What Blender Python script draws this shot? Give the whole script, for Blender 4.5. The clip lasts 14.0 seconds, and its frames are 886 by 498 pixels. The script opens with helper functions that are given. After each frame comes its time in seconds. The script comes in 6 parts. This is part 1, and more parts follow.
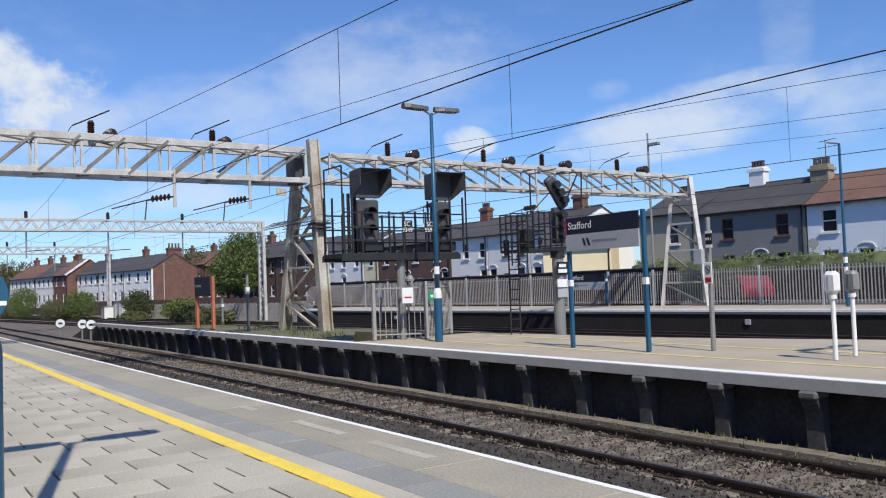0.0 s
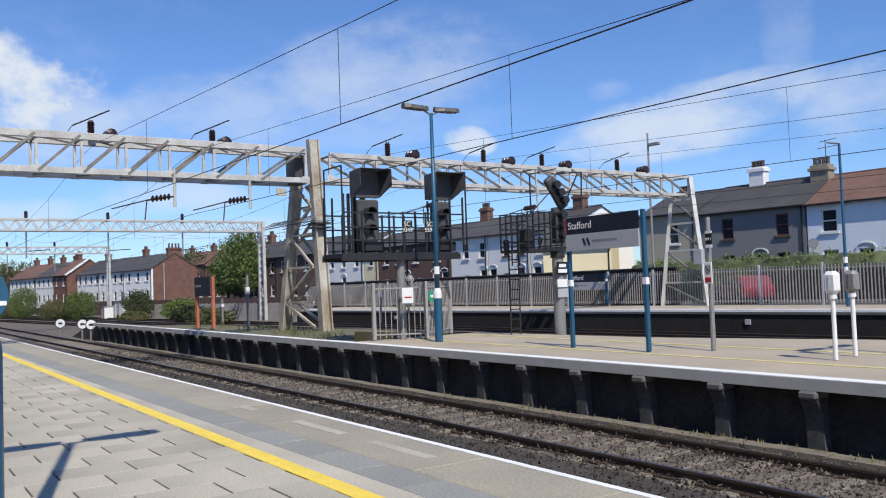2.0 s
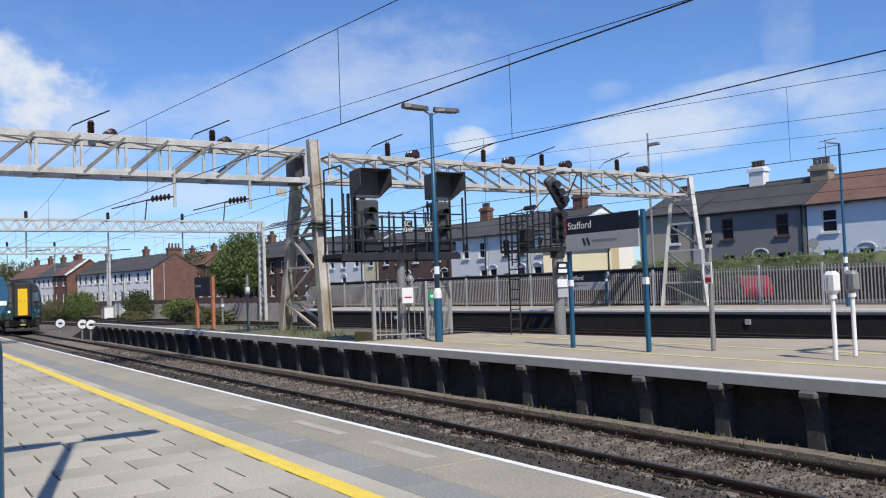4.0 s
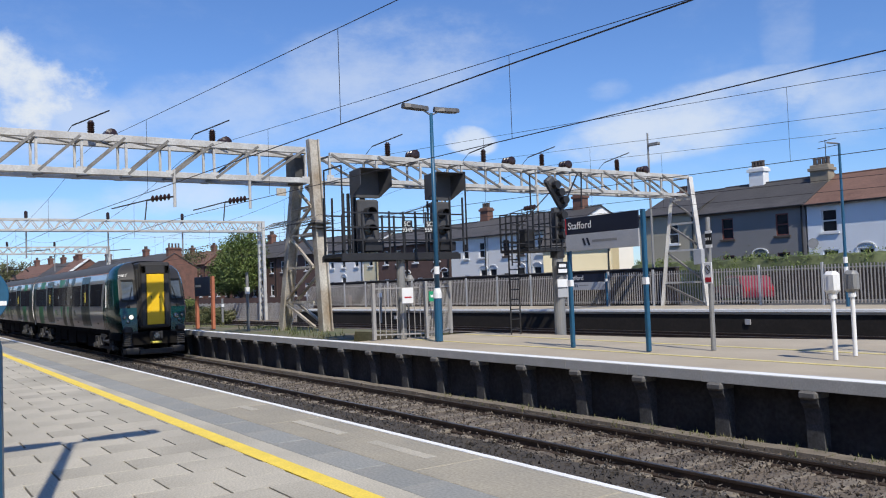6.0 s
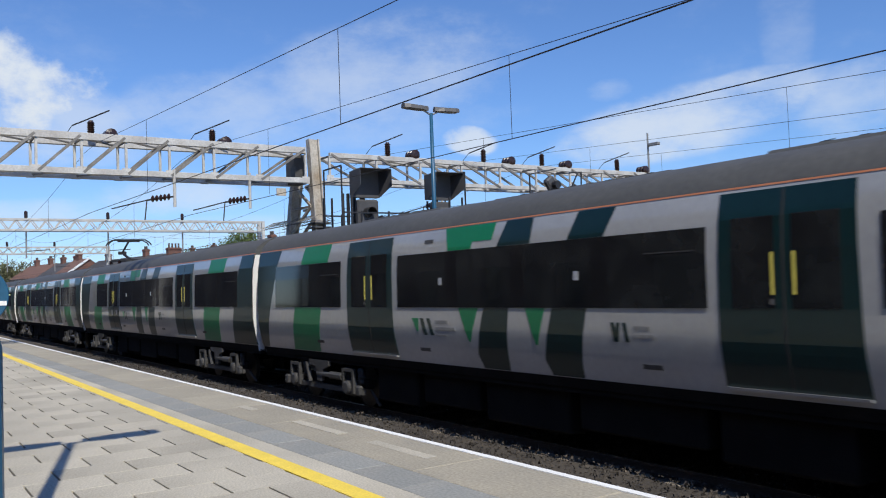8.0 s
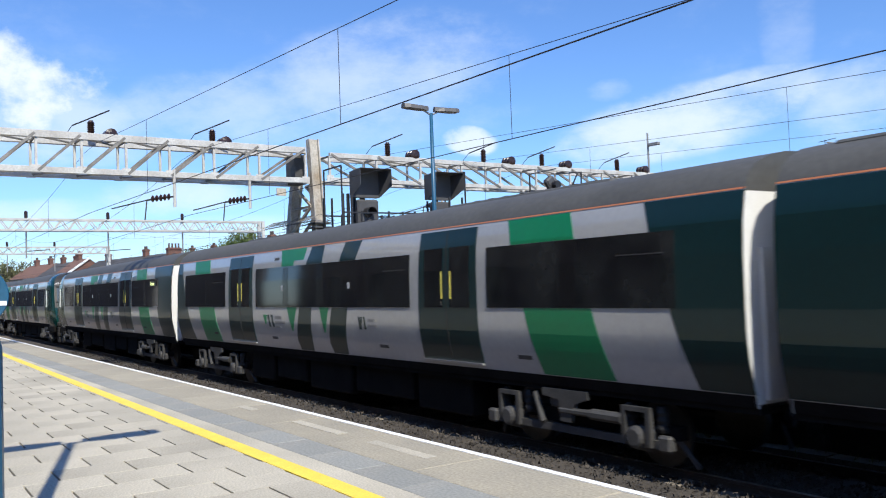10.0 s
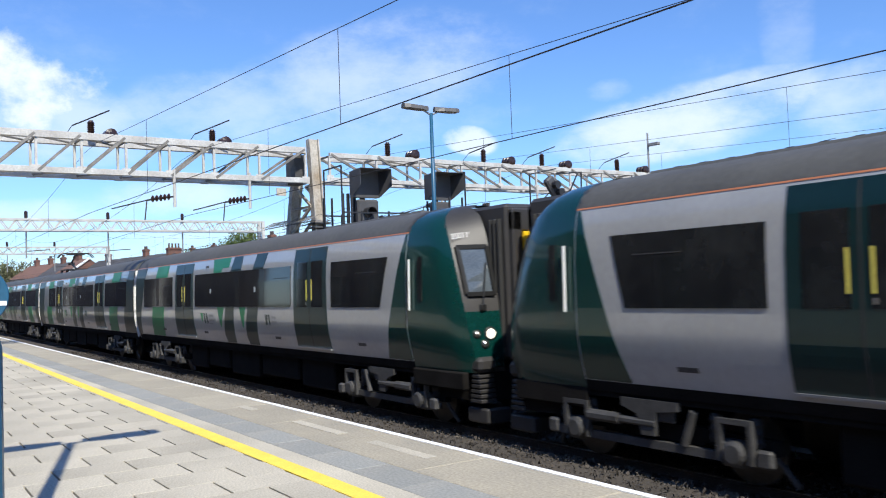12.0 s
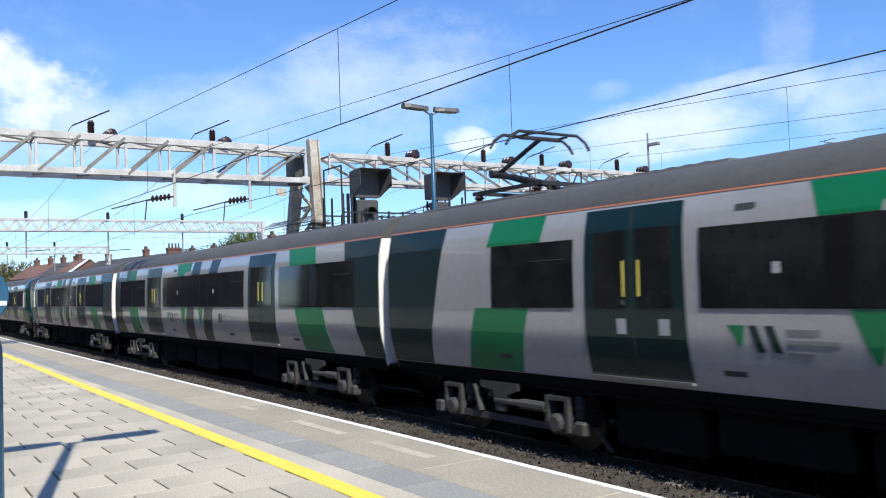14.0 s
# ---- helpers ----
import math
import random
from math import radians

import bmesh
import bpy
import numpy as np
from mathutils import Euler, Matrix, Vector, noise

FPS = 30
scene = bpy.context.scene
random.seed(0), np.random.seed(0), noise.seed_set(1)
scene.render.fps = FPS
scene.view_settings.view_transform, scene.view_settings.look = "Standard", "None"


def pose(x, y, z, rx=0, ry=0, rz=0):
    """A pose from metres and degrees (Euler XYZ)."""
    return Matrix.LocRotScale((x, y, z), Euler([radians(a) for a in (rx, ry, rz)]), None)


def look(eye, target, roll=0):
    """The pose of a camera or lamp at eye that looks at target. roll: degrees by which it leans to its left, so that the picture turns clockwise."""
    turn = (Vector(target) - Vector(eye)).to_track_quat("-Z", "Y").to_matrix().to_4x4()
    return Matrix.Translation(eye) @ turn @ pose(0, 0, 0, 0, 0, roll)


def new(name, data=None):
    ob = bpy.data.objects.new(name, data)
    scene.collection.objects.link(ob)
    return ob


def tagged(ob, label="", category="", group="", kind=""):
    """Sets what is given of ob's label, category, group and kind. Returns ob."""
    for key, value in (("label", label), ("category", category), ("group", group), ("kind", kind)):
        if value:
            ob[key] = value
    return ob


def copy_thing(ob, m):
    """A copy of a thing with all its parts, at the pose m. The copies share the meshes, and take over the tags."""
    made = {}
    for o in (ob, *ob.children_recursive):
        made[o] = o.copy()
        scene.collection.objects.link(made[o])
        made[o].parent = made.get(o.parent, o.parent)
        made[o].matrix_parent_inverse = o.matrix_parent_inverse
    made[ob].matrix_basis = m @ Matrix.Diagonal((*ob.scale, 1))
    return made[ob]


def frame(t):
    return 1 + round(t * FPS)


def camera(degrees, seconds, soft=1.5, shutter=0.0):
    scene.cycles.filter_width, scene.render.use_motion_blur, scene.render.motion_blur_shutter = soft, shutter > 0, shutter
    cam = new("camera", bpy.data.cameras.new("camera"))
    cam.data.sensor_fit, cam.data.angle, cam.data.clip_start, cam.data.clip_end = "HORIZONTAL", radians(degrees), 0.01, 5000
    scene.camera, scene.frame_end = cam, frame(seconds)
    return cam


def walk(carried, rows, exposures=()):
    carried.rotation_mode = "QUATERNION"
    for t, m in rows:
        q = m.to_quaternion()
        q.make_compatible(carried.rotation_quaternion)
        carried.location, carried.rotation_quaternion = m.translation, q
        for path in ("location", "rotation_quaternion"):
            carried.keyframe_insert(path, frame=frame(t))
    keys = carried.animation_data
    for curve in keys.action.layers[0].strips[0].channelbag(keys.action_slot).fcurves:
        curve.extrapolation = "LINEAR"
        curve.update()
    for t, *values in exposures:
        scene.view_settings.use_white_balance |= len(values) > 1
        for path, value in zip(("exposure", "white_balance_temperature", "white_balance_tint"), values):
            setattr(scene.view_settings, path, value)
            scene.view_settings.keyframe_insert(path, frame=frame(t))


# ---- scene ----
# camera: on a tripod on the platform, standing still
EYE = Vector((0.0, 0.0, 1.465))
YAW, PITCH, ROLL = 0.97564, 0.04217, 0.03642
AIM = Vector((-math.sin(YAW) * math.cos(PITCH), math.cos(YAW) * math.cos(PITCH), math.sin(PITCH)))
cam = camera(55.18, 14.0, soft=1.1, shutter=0.1)
STILL = look(EYE, EYE + AIM, -math.degrees(ROLL))
walk(cam, [(0.0, STILL), (14.0, STILL)],
     exposures=[(0.0, -0.09, 6150, 9), (6.6, -0.09, 6150, 9), (8.2, -0.14, 6100, 8), (10.0, 0.29, 6100, 7), (14.0, 0.35, 6100, 7)])

# ---- light: spring midday, sun behind and to one side ----
SUN = Vector((0.968 * math.cos(radians(49.5)), -0.25 * math.cos(radians(49.5)), math.sin(radians(49.5))))
sun = new("sun", bpy.data.lights.new("sun", "SUN"))
sun.data.energy, sun.data.angle, sun.data.color = 5.0, radians(0.53), (1.0, 0.90, 0.75)
sun.matrix_world = look(SUN * 60, (0, 0, 0))

world = bpy.data.worlds.new("sky")
scene.world = world
world.use_nodes = True
WN, WL = world.node_tree.nodes, world.node_tree.links
WN.clear()


def wnode(kind, **kw):
    n = WN.new(kind)
    for k, v in kw.items():
        n.inputs[k].default_value = v
    return n


sky = WN.new("ShaderNodeTexSky")
sky.sky_type, sky.sun_disc = "NISHITA", False
sky.sun_elevation, sky.sun_rotation = radians(49.5), math.atan2(SUN.x, SUN.y)
sky.air_density, sky.dust_density, sky.ozone_density = 1.0, 0.2, 3.0
wtc = WN.new("ShaderNodeTexCoord")


def wmath(op, a, b=None, c=None):
    n = WN.new("ShaderNodeMath")
    n.operation = op
    for i, v in enumerate((a, b, c)):
        if v is None:
            continue
        if isinstance(v, (int, float)):
            n.inputs[i].default_value = v
        else:
            WL.new(v, n.inputs[i])
    return n.outputs[0]


def wramp(fac, lo, hi):
    n = WN.new("ShaderNodeMapRange")
    n.interpolation_type = "SMOOTHSTEP"
    n.inputs["From Min"].default_value, n.inputs["From Max"].default_value = lo, hi
    WL.new(fac, n.inputs["Value"])
    return n.outputs[0]


def bearing(az, el):
    """Direction at az degrees to the camera's right and el degrees up."""
    a = math.pi / 2 + YAW - radians(az)
    return (math.cos(a) * math.cos(radians(el)), math.sin(a) * math.cos(radians(el)), math.sin(radians(el)))


def cloud_noise(scale, detail, rough, stretch, seed):
    mp = WN.new("ShaderNodeMapping")
    mp.inputs["Scale"].default_value = stretch
    mp.inputs["Location"].default_value = (seed, seed * 0.37, seed * 0.71)
    WL.new(wtc.outputs["Generated"], mp.inputs["Vector"])
    n = wnode("ShaderNodeTexNoise", Scale=scale, Detail=detail, Roughness=rough)
    WL.new(mp.outputs[0], n.inputs["Vector"])
    return n.outputs["Fac"]


def axis_dot(axis):
    n = WN.new("ShaderNodeVectorMath")
    n.operation = "DOT_PRODUCT"
    n.inputs[1].default_value = axis
    WL.new(wtc.outputs["Generated"], n.inputs[0])
    return n.outputs["Value"]


# plane coordinates of the western sky: tangents across and up from the bearing over the tracks
ahead = wmath("MAXIMUM", axis_dot(bearing(0, 0)), 0.02)
across = wmath("DIVIDE", axis_dot(bearing(90, 0)), ahead)
above = wmath("DIVIDE", axis_dot((0, 0, 1)), ahead)
puffs = cloud_noise(11.0, 10.0, 0.62, (1, 1, 1.4), 3.1)
wisps = cloud_noise(6.0, 9.0, 0.64, (1, 1, 2.0), 7.7)
cloud = wmath("MULTIPLY", wramp(wisps, 0.50, 0.90), 0.20)
# banks of cloud: (across, above, half width, half height, lean, weight, crispness)
for cx, cy, rx, ry, lean, weight, crisp in (
        (-0.478, 0.247, 0.105, 0.058, -0.10, 1.0, 1.0), (-0.52, 0.285, 0.06, 0.045, 0.0, 1.0, 1.0), (-0.50, 0.205, 0.15, 0.05, 0.0, 0.55, 0.0), (-0.40, 0.190, 0.16, 0.035, -0.05, 0.35, 0.0),
        (-0.24, 0.222, 0.15, 0.055, 0.06, 0.42, 0.0), (-0.06, 0.250, 0.16, 0.075, 0.12, 0.50, 0.0), (-0.10, 0.195, 0.20, 0.030, 0.03, 0.30, 0.0),
        (0.036, 0.170, 0.032, 0.018, -0.15, 0.8, 0.8), (0.30, 0.185, 0.16, 0.042, 0.18, 0.78, 0.3), (0.37, 0.215, 0.10, 0.028, 0.2, 0.6, 0.3), (0.205, 0.225, 0.028, 0.014, 0.1, 0.3, 0.2),
        (0.50, 0.20, 0.09, 0.05, 0.2, 0.5, 0.1), (0.42, 0.33, 0.035, 0.13, 0.25, 0.22, 0.0), (-0.47, 0.10, 0.14, 0.02, 0.0, 0.5, 0.2), (-0.33, 0.115, 0.10, 0.022, 0.0, 0.6, 0.2), (-0.26, 0.075, 0.16, 0.016, 0.0, 0.4, 0.1)):
    dx, dy = wmath("SUBTRACT", across, cx), wmath("SUBTRACT", above, cy)
    dy = wmath("SUBTRACT", dy, wmath("MULTIPLY", dx, lean))
    ex, ey = wmath("DIVIDE", dx, rx), wmath("DIVIDE", dy, ry)
    r2 = wmath("ADD", wmath("MULTIPLY", ex, ex), wmath("MULTIPLY", ey, ey))
    near = wmath("SUBTRACT", 1.0, wramp(r2, 0.0, 1.6))
    grain = puffs if crisp > 0.5 else wisps
    shape = wmath("MULTIPLY", wramp(wmath("ADD", wmath("MULTIPLY", grain, 1.7), wmath("MULTIPLY", near, 0.5 if crisp > 0.5 else 0.35)), 0.98 if crisp > 0.5 else 0.78, 1.5), wramp(near, 0.0, 0.45))
    cloud = wmath("MAXIMUM", cloud, wmath("MULTIPLY", shape, weight))
mix = WN.new("ShaderNodeMix")
mix.data_type = "RGBA"
mix.inputs["B"].default_value = (7.2, 7.45, 7.8, 1)
WL.new(cloud, mix.inputs["Factor"])
deep = WN.new("ShaderNodeMix")
deep.data_type, deep.blend_type = "RGBA", "MULTIPLY"
deep.inputs["Factor"].default_value, deep.inputs["B"].default_value = 1.0, (0.78, 0.95, 1.26, 1)
WL.new(sky.outputs[0], deep.inputs["A"])
WL.new(deep.outputs["Result"], mix.inputs["A"])
wbg = wnode("ShaderNodeBackground", Strength=0.115)
WL.new(mix.outputs["Result"], wbg.inputs["Color"])
wout = WN.new("ShaderNodeOutputWorld")
WL.new(wbg.outputs[0], wout.inputs["Surface"])


# ---- materials ----
def mat(name, color, rough=0.7, metal=0.0, var=0.25, scale=3.0, fine=40.0, bump=0.15, tone=None, spec=0.5, piece=0.0, coat=0.0, amount=0.5):
    """A surface: base colour, stains at one scale and grain at another, and fine relief."""
    m = bpy.data.materials.new(name)
    m.use_nodes = True
    N, L = m.node_tree.nodes, m.node_tree.links
    b = N["Principled BSDF"]
    b.inputs["Roughness"].default_value, b.inputs["Metallic"].default_value = rough, metal
    b.inputs["Specular IOR Level"].default_value = spec
    b.inputs["Coat Weight"].default_value = coat
    b.inputs["Coat Roughness"].default_value, b.inputs["Coat IOR"].default_value = 0.06, 1.6
    tc = N.new("ShaderNodeTexCoord")
    geo = N.new("ShaderNodeNewGeometry")
    big, small = N.new("ShaderNodeTexNoise"), N.new("ShaderNodeTexNoise")
    big.inputs["Scale"].default_value, big.inputs["Detail"].default_value = scale, 5
    small.inputs["Scale"].default_value, small.inputs["Detail"].default_value = fine, 4
    for n in (big, small):
        L.new(tc.outputs["Object"], n.inputs["Vector"])
    ramp = N.new("ShaderNodeMapRange")
    ramp.inputs["From Min"].default_value, ramp.inputs["From Max"].default_value = 0.5 - amount * 0.4, 0.5 + amount * 0.4
    L.new(big.outputs["Fac"], ramp.inputs["Value"])
    mx = N.new("ShaderNodeMix")
    mx.data_type = "RGBA"
    other = tone if tone else tuple(c * (1 - var) for c in color)
    mx.inputs["A"].default_value, mx.inputs["B"].default_value = (*color, 1), (*other, 1)
    L.new(ramp.outputs[0], mx.inputs["Factor"])
    hsv = N.new("ShaderNodeHueSaturation")
    val = N.new("ShaderNodeMapRange")
    val.inputs["From Min"].default_value, val.inputs["From Max"].default_value = 0.25, 0.75
    val.inputs["To Min"].default_value, val.inputs["To Max"].default_value = 1 - var * 0.8, 1 + var * 0.8
    L.new(small.outputs["Fac"], val.inputs["Value"])
    last = val.outputs[0]
    if piece:
        info, pr, mu = N.new("ShaderNodeObjectInfo"), N.new("ShaderNodeMapRange"), N.new("ShaderNodeMath")
        mu.operation = "MULTIPLY"
        add, fr = N.new("ShaderNodeMath"), N.new("ShaderNodeMath")
        fr.operation = "FRACT"
        L.new(info.outputs["Random"], add.inputs[0])
        L.new(geo.outputs["Random Per Island"], add.inputs[1])
        L.new(add.outputs[0], fr.inputs[0])
        L.new(fr.outputs[0], pr.inputs["Value"])
        pr.inputs["To Min"].default_value, pr.inputs["To Max"].default_value = 1 - piece, 1 + piece
        L.new(pr.outputs[0], mu.inputs[0])
        L.new(last, mu.inputs[1])
        last = mu.outputs[0]
    L.new(last, hsv.inputs["Value"])
    L.new(mx.outputs["Result"], hsv.inputs["Color"])
    L.new(hsv.outputs[0], b.inputs["Base Color"])
    if bump:
        bp = N.new("ShaderNodeBump")
        bp.inputs["Strength"].default_value, bp.inputs["Distance"].default_value = bump, 0.01
        L.new(small.outputs["Fac"], bp.inputs["Height"])
        L.new(bp.outputs[0], b.inputs["Normal"])
    return m


def glow(name, color, strength):
    m = bpy.data.materials.new(name)
    m.use_nodes = True
    b = m.node_tree.nodes["Principled BSDF"]
    b.inputs["Base Color"].default_value = (*color, 1)
    b.inputs["Emission Color"].default_value, b.inputs["Emission Strength"].default_value = (*color, 1), strength
    return m


M_PAVE = mat("paving", (0.50, 0.46, 0.375), 0.85, var=0.33, scale=0.6, fine=60, piece=0.07, bump=0.2)
M_BED = mat("joint sand", (0.17, 0.15, 0.13), 0.95, var=0.3)
M_GREYSLAB = mat("blue grey slab", (0.25, 0.258, 0.245), 0.8, var=0.3, scale=1.6, fine=40, piece=0.07, tone=(0.30, 0.29, 0.26))
M_COPING = mat("coping concrete", (0.305, 0.28, 0.225), 0.85, var=0.32, scale=1.3, fine=40, piece=0.09, tone=(0.385, 0.345, 0.265))
M_YELLOW = mat("yellow line paint", (0.90, 0.67, 0.085), 0.6, var=0.14, scale=5, fine=50)
M_PALEYEL = mat("faded yellow paint", (0.72, 0.62, 0.26), 0.7, var=0.25, scale=2, fine=50)
M_WHITELINE = mat("white line paint", (0.88, 0.88, 0.86), 0.6, var=0.1, scale=4, fine=50)
M_TARMAC = mat("platform tarmac", (0.43, 0.37, 0.28), 0.9, var=0.2, scale=0.7, fine=70)
M_ROAD = mat("road asphalt", (0.07, 0.07, 0.07), 0.9, var=0.2, scale=0.5)
M_BALLAST = mat("ballast stone", (0.118, 0.097, 0.077), 0.95, var=0.4, scale=0.8, fine=34, bump=1.0, piece=0.45, tone=(0.075, 0.063, 0.053))
M_DARKBALLAST = mat("dark ballast", (0.072, 0.062, 0.053), 0.95, var=0.35, scale=1.2, fine=25, bump=0.9, piece=0.35)
M_EARTH = mat("rough earth", (0.16, 0.13, 0.09), 0.95, var=0.35, scale=0.5, fine=12, bump=0.7, tone=(0.10, 0.12, 0.05))
M_RAIL = mat("rail steel", (0.07, 0.05, 0.04), 0.6, 0.3, var=0.3)
M_RAILTOP = mat("rail head", (0.35, 0.33, 0.31), 0.3, 0.9, var=0.2)
M_SLEEPER = mat("sleeper concrete", (0.22, 0.19, 0.155), 0.9, var=0.3)
M_SOOT = mat("sooty wall", (0.062, 0.058, 0.056), 0.9, var=0.5, scale=1.8, fine=14, bump=0.5, tone=(0.028, 0.026, 0.026))
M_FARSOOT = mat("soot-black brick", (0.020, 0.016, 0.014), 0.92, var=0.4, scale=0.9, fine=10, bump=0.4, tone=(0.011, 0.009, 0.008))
M_OLDWALLSHADE = mat("old brick and shade", (0.050, 0.036, 0.030), 0.92, var=0.35, scale=0.8, fine=9, bump=0.4, tone=(0.030, 0.024, 0.022))
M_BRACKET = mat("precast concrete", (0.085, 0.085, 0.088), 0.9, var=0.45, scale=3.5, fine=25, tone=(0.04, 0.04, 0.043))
# concrete of the bracket heads, lightened to paint the light they catch
M_BRACKETLIT = mat("lit bracket head", (0.17, 0.165, 0.16), 0.9, var=0.4, scale=5)
M_EDGE = mat("island coping", (0.50, 0.49, 0.465), 0.85, var=0.2, scale=1.5, piece=0.02)
M_GALV = mat("galvanised steel", (0.58, 0.575, 0.55), 0.6, 0.1, var=0.22, scale=1.6, fine=20, tone=(0.42, 0.40, 0.37))
M_LEGSTEEL = mat("weathered steel leg", (0.56, 0.54, 0.49), 0.75, 0.1, var=0.3, scale=1.2, fine=14, tone=(0.31, 0.25, 0.18))
# weathered steel for the braces, its colour darkened to paint their shade
M_BRACE = mat("shaded weathered steel", (0.25, 0.24, 0.225), 0.7, 0.1, var=0.3, scale=2.0, fine=20, tone=(0.13, 0.12, 0.105))
M_GREYPOST = mat("grey post paint", (0.27, 0.27, 0.265), 0.55, 0.2, var=0.15)
M_FENCE = mat("railing steel", (0.40, 0.385, 0.37), 0.6, 0.2, var=0.2, piece=0.1)
M_DARKSTEEL = mat("dark steel", (0.035, 0.035, 0.037), 0.6, 0.3, var=0.3)
M_SIGNAL = mat("signal black", (0.022, 0.022, 0.025), 0.55, var=0.3)
M_SIGNALFACE = mat("signal grey", (0.075, 0.075, 0.08), 0.6, var=0.25)
M_LENS = mat("dark lens", (0.02, 0.02, 0.02), 0.1, var=0.1)
M_BLUEPOST = mat("blue post paint", (0.02, 0.095, 0.18), 0.4, var=0.15)
M_NAVY = mat("navy sign", (0.012, 0.016, 0.032), 0.4, var=0.1, bump=0.02)
M_SIGNGREY = mat("sign grey", (0.42, 0.43, 0.45), 0.5, var=0.1, bump=0.02)
M_WHITE = mat("white paint", (0.80, 0.80, 0.79), 0.5, var=0.06, bump=0.03)
M_BLACK = mat("black paint", (0.012, 0.012, 0.012), 0.5, var=0.2, bump=0.03)
M_RED = mat("red paint", (0.42, 0.02, 0.03), 0.35, var=0.1, bump=0.02)
M_CARPAINT = mat("maroon car paint", (0.22, 0.012, 0.03), 0.3, var=0.1, bump=0.02, coat=0.3)
M_DARKCAR = mat("dark plum car paint", (0.035, 0.012, 0.03), 0.3, var=0.1, bump=0.02, coat=0.3)
M_GREENSIGN = mat("green sign", (0.02, 0.30, 0.14), 0.4, var=0.1)
M_ORANGEPOST = mat("faded red post", (0.50, 0.17, 0.09), 0.7, var=0.25)
M_INSUL = mat("brown porcelain", (0.035, 0.018, 0.015), 0.25, var=0.2)
M_WIRE = mat("contact wire", (0.05, 0.045, 0.045), 0.5, 0.5, var=0.1, bump=0)
M_LAMPHEAD = mat("lamp head grey", (0.13, 0.125, 0.12), 0.5, 0.2, var=0.15)
M_BODYGREY = mat("train light grey", (0.385, 0.39, 0.395), 0.3, 0.0, var=0.07, scale=0.6, fine=12, bump=0.0, coat=1.0, tone=(0.33, 0.335, 0.335))
M_BODYDARK = mat("train dark teal", (0.005, 0.024, 0.025), 0.35, 0.0, var=0.12, scale=0.6, fine=10, bump=0.0, coat=0.25, spec=0.3)
M_BODYGREEN = mat("train bright green", (0.008, 0.20, 0.075), 0.38, 0.0, var=0.08, scale=0.6, fine=10, bump=0.0, coat=0.1)
M_CABGREEN = mat("train cab green", (0.003, 0.042, 0.036), 0.25, 0.2, var=0.1, scale=0.6, fine=10, bump=0.0, coat=0.4)
M_ROOF = mat("train roof", (0.085, 0.085, 0.082), 0.6, var=0.2, scale=1.0, fine=12)
M_UNDER = mat("underframe", (0.016, 0.0145, 0.0135), 0.95, var=0.4, scale=2, spec=0.1)
M_BOGIE = mat("bogie steel", (0.085, 0.083, 0.082), 0.6, 0.2, var=0.4, scale=5)
M_WHEEL = mat("wheel steel", (0.12, 0.11, 0.10), 0.45, 0.7, var=0.3)
M_GLASS = mat("dark train glass", (0.009, 0.010, 0.011), 0.06, 0, var=0.3, bump=0, spec=0.6, scale=1.4, fine=5, tone=(0.022, 0.024, 0.024), amount=0.35)
M_WINDSCREEN = mat("windscreen", (0.10, 0.12, 0.14), 0.05, 0, var=0.3, bump=0, spec=0.8, scale=2)
M_NOSE = mat("train nose grey", (0.038, 0.036, 0.035), 0.5, var=0.15)
M_GLAZEBAR = mat("black glazing bar", (0.012, 0.012, 0.013), 0.12, 0, var=0.1, bump=0, spec=0.5)
M_RUBBER = mat("gangway rubber", (0.03, 0.03, 0.03), 0.8, var=0.2)
M_TRAINYELLOW = mat("warning yellow", (0.86, 0.55, 0.012), 0.4, var=0.06, bump=0.02)
M_ORANGELINE = mat("orange line", (0.50, 0.19, 0.09), 0.4, var=0.05, bump=0)
M_ENDWHITE = mat("car end white", (0.78, 0.78, 0.76), 0.5, var=0.08)
M_HANDLE = mat("yellow grab strip", (0.75, 0.65, 0.12), 0.5, var=0.1)
M_HEADLIGHT = glow("headlight", (1.0, 0.93, 0.78), 0.8)
M_CHROME = mat("lamp rim", (0.4, 0.4, 0.4), 0.2, 0.9, var=0.1)
M_PANE = mat("house pane", (0.03, 0.035, 0.04), 0.06, 0, var=0.2, bump=0, spec=0.7)
M_SLATE = mat("slate roof", (0.075, 0.07, 0.07), 0.75, var=0.25, scale=0.8, fine=8, piece=0.12)
M_BROWNTILE = mat("brown tile roof", (0.17, 0.095, 0.07), 0.8, var=0.25, scale=0.8, fine=8, piece=0.14)
M_BRICK = mat("red brick", (0.20, 0.098, 0.072), 0.9, var=0.28, scale=1.2, fine=14, tone=(0.13, 0.072, 0.055))
M_DARKBRICK = mat("dark brick", (0.14, 0.085, 0.07), 0.9, var=0.25, scale=1.2, fine=14)
M_RENDERWHITE = mat("white render", (0.86, 0.85, 0.82), 0.85, var=0.07, scale=0.6)
M_RENDERBLUE = mat("pale blue render", (0.78, 0.82, 0.87), 0.85, var=0.06, scale=0.6)
M_RENDERGREY = mat("grey render", (0.225, 0.222, 0.225), 0.85, var=0.1, scale=0.6)
M_RENDERCREAM = mat("cream render", (0.84, 0.73, 0.47), 0.85, var=0.08, scale=0.6)
M_RENDEROLIVE = mat("olive render", (0.44, 0.40, 0.31), 0.85, var=0.12, scale=0.6)
M_STONE = mat("chimney stone", (0.30, 0.26, 0.20), 0.9, var=0.3, scale=2)
M_POT = mat("clay pot", (0.10, 0.08, 0.07), 0.9, var=0.25)
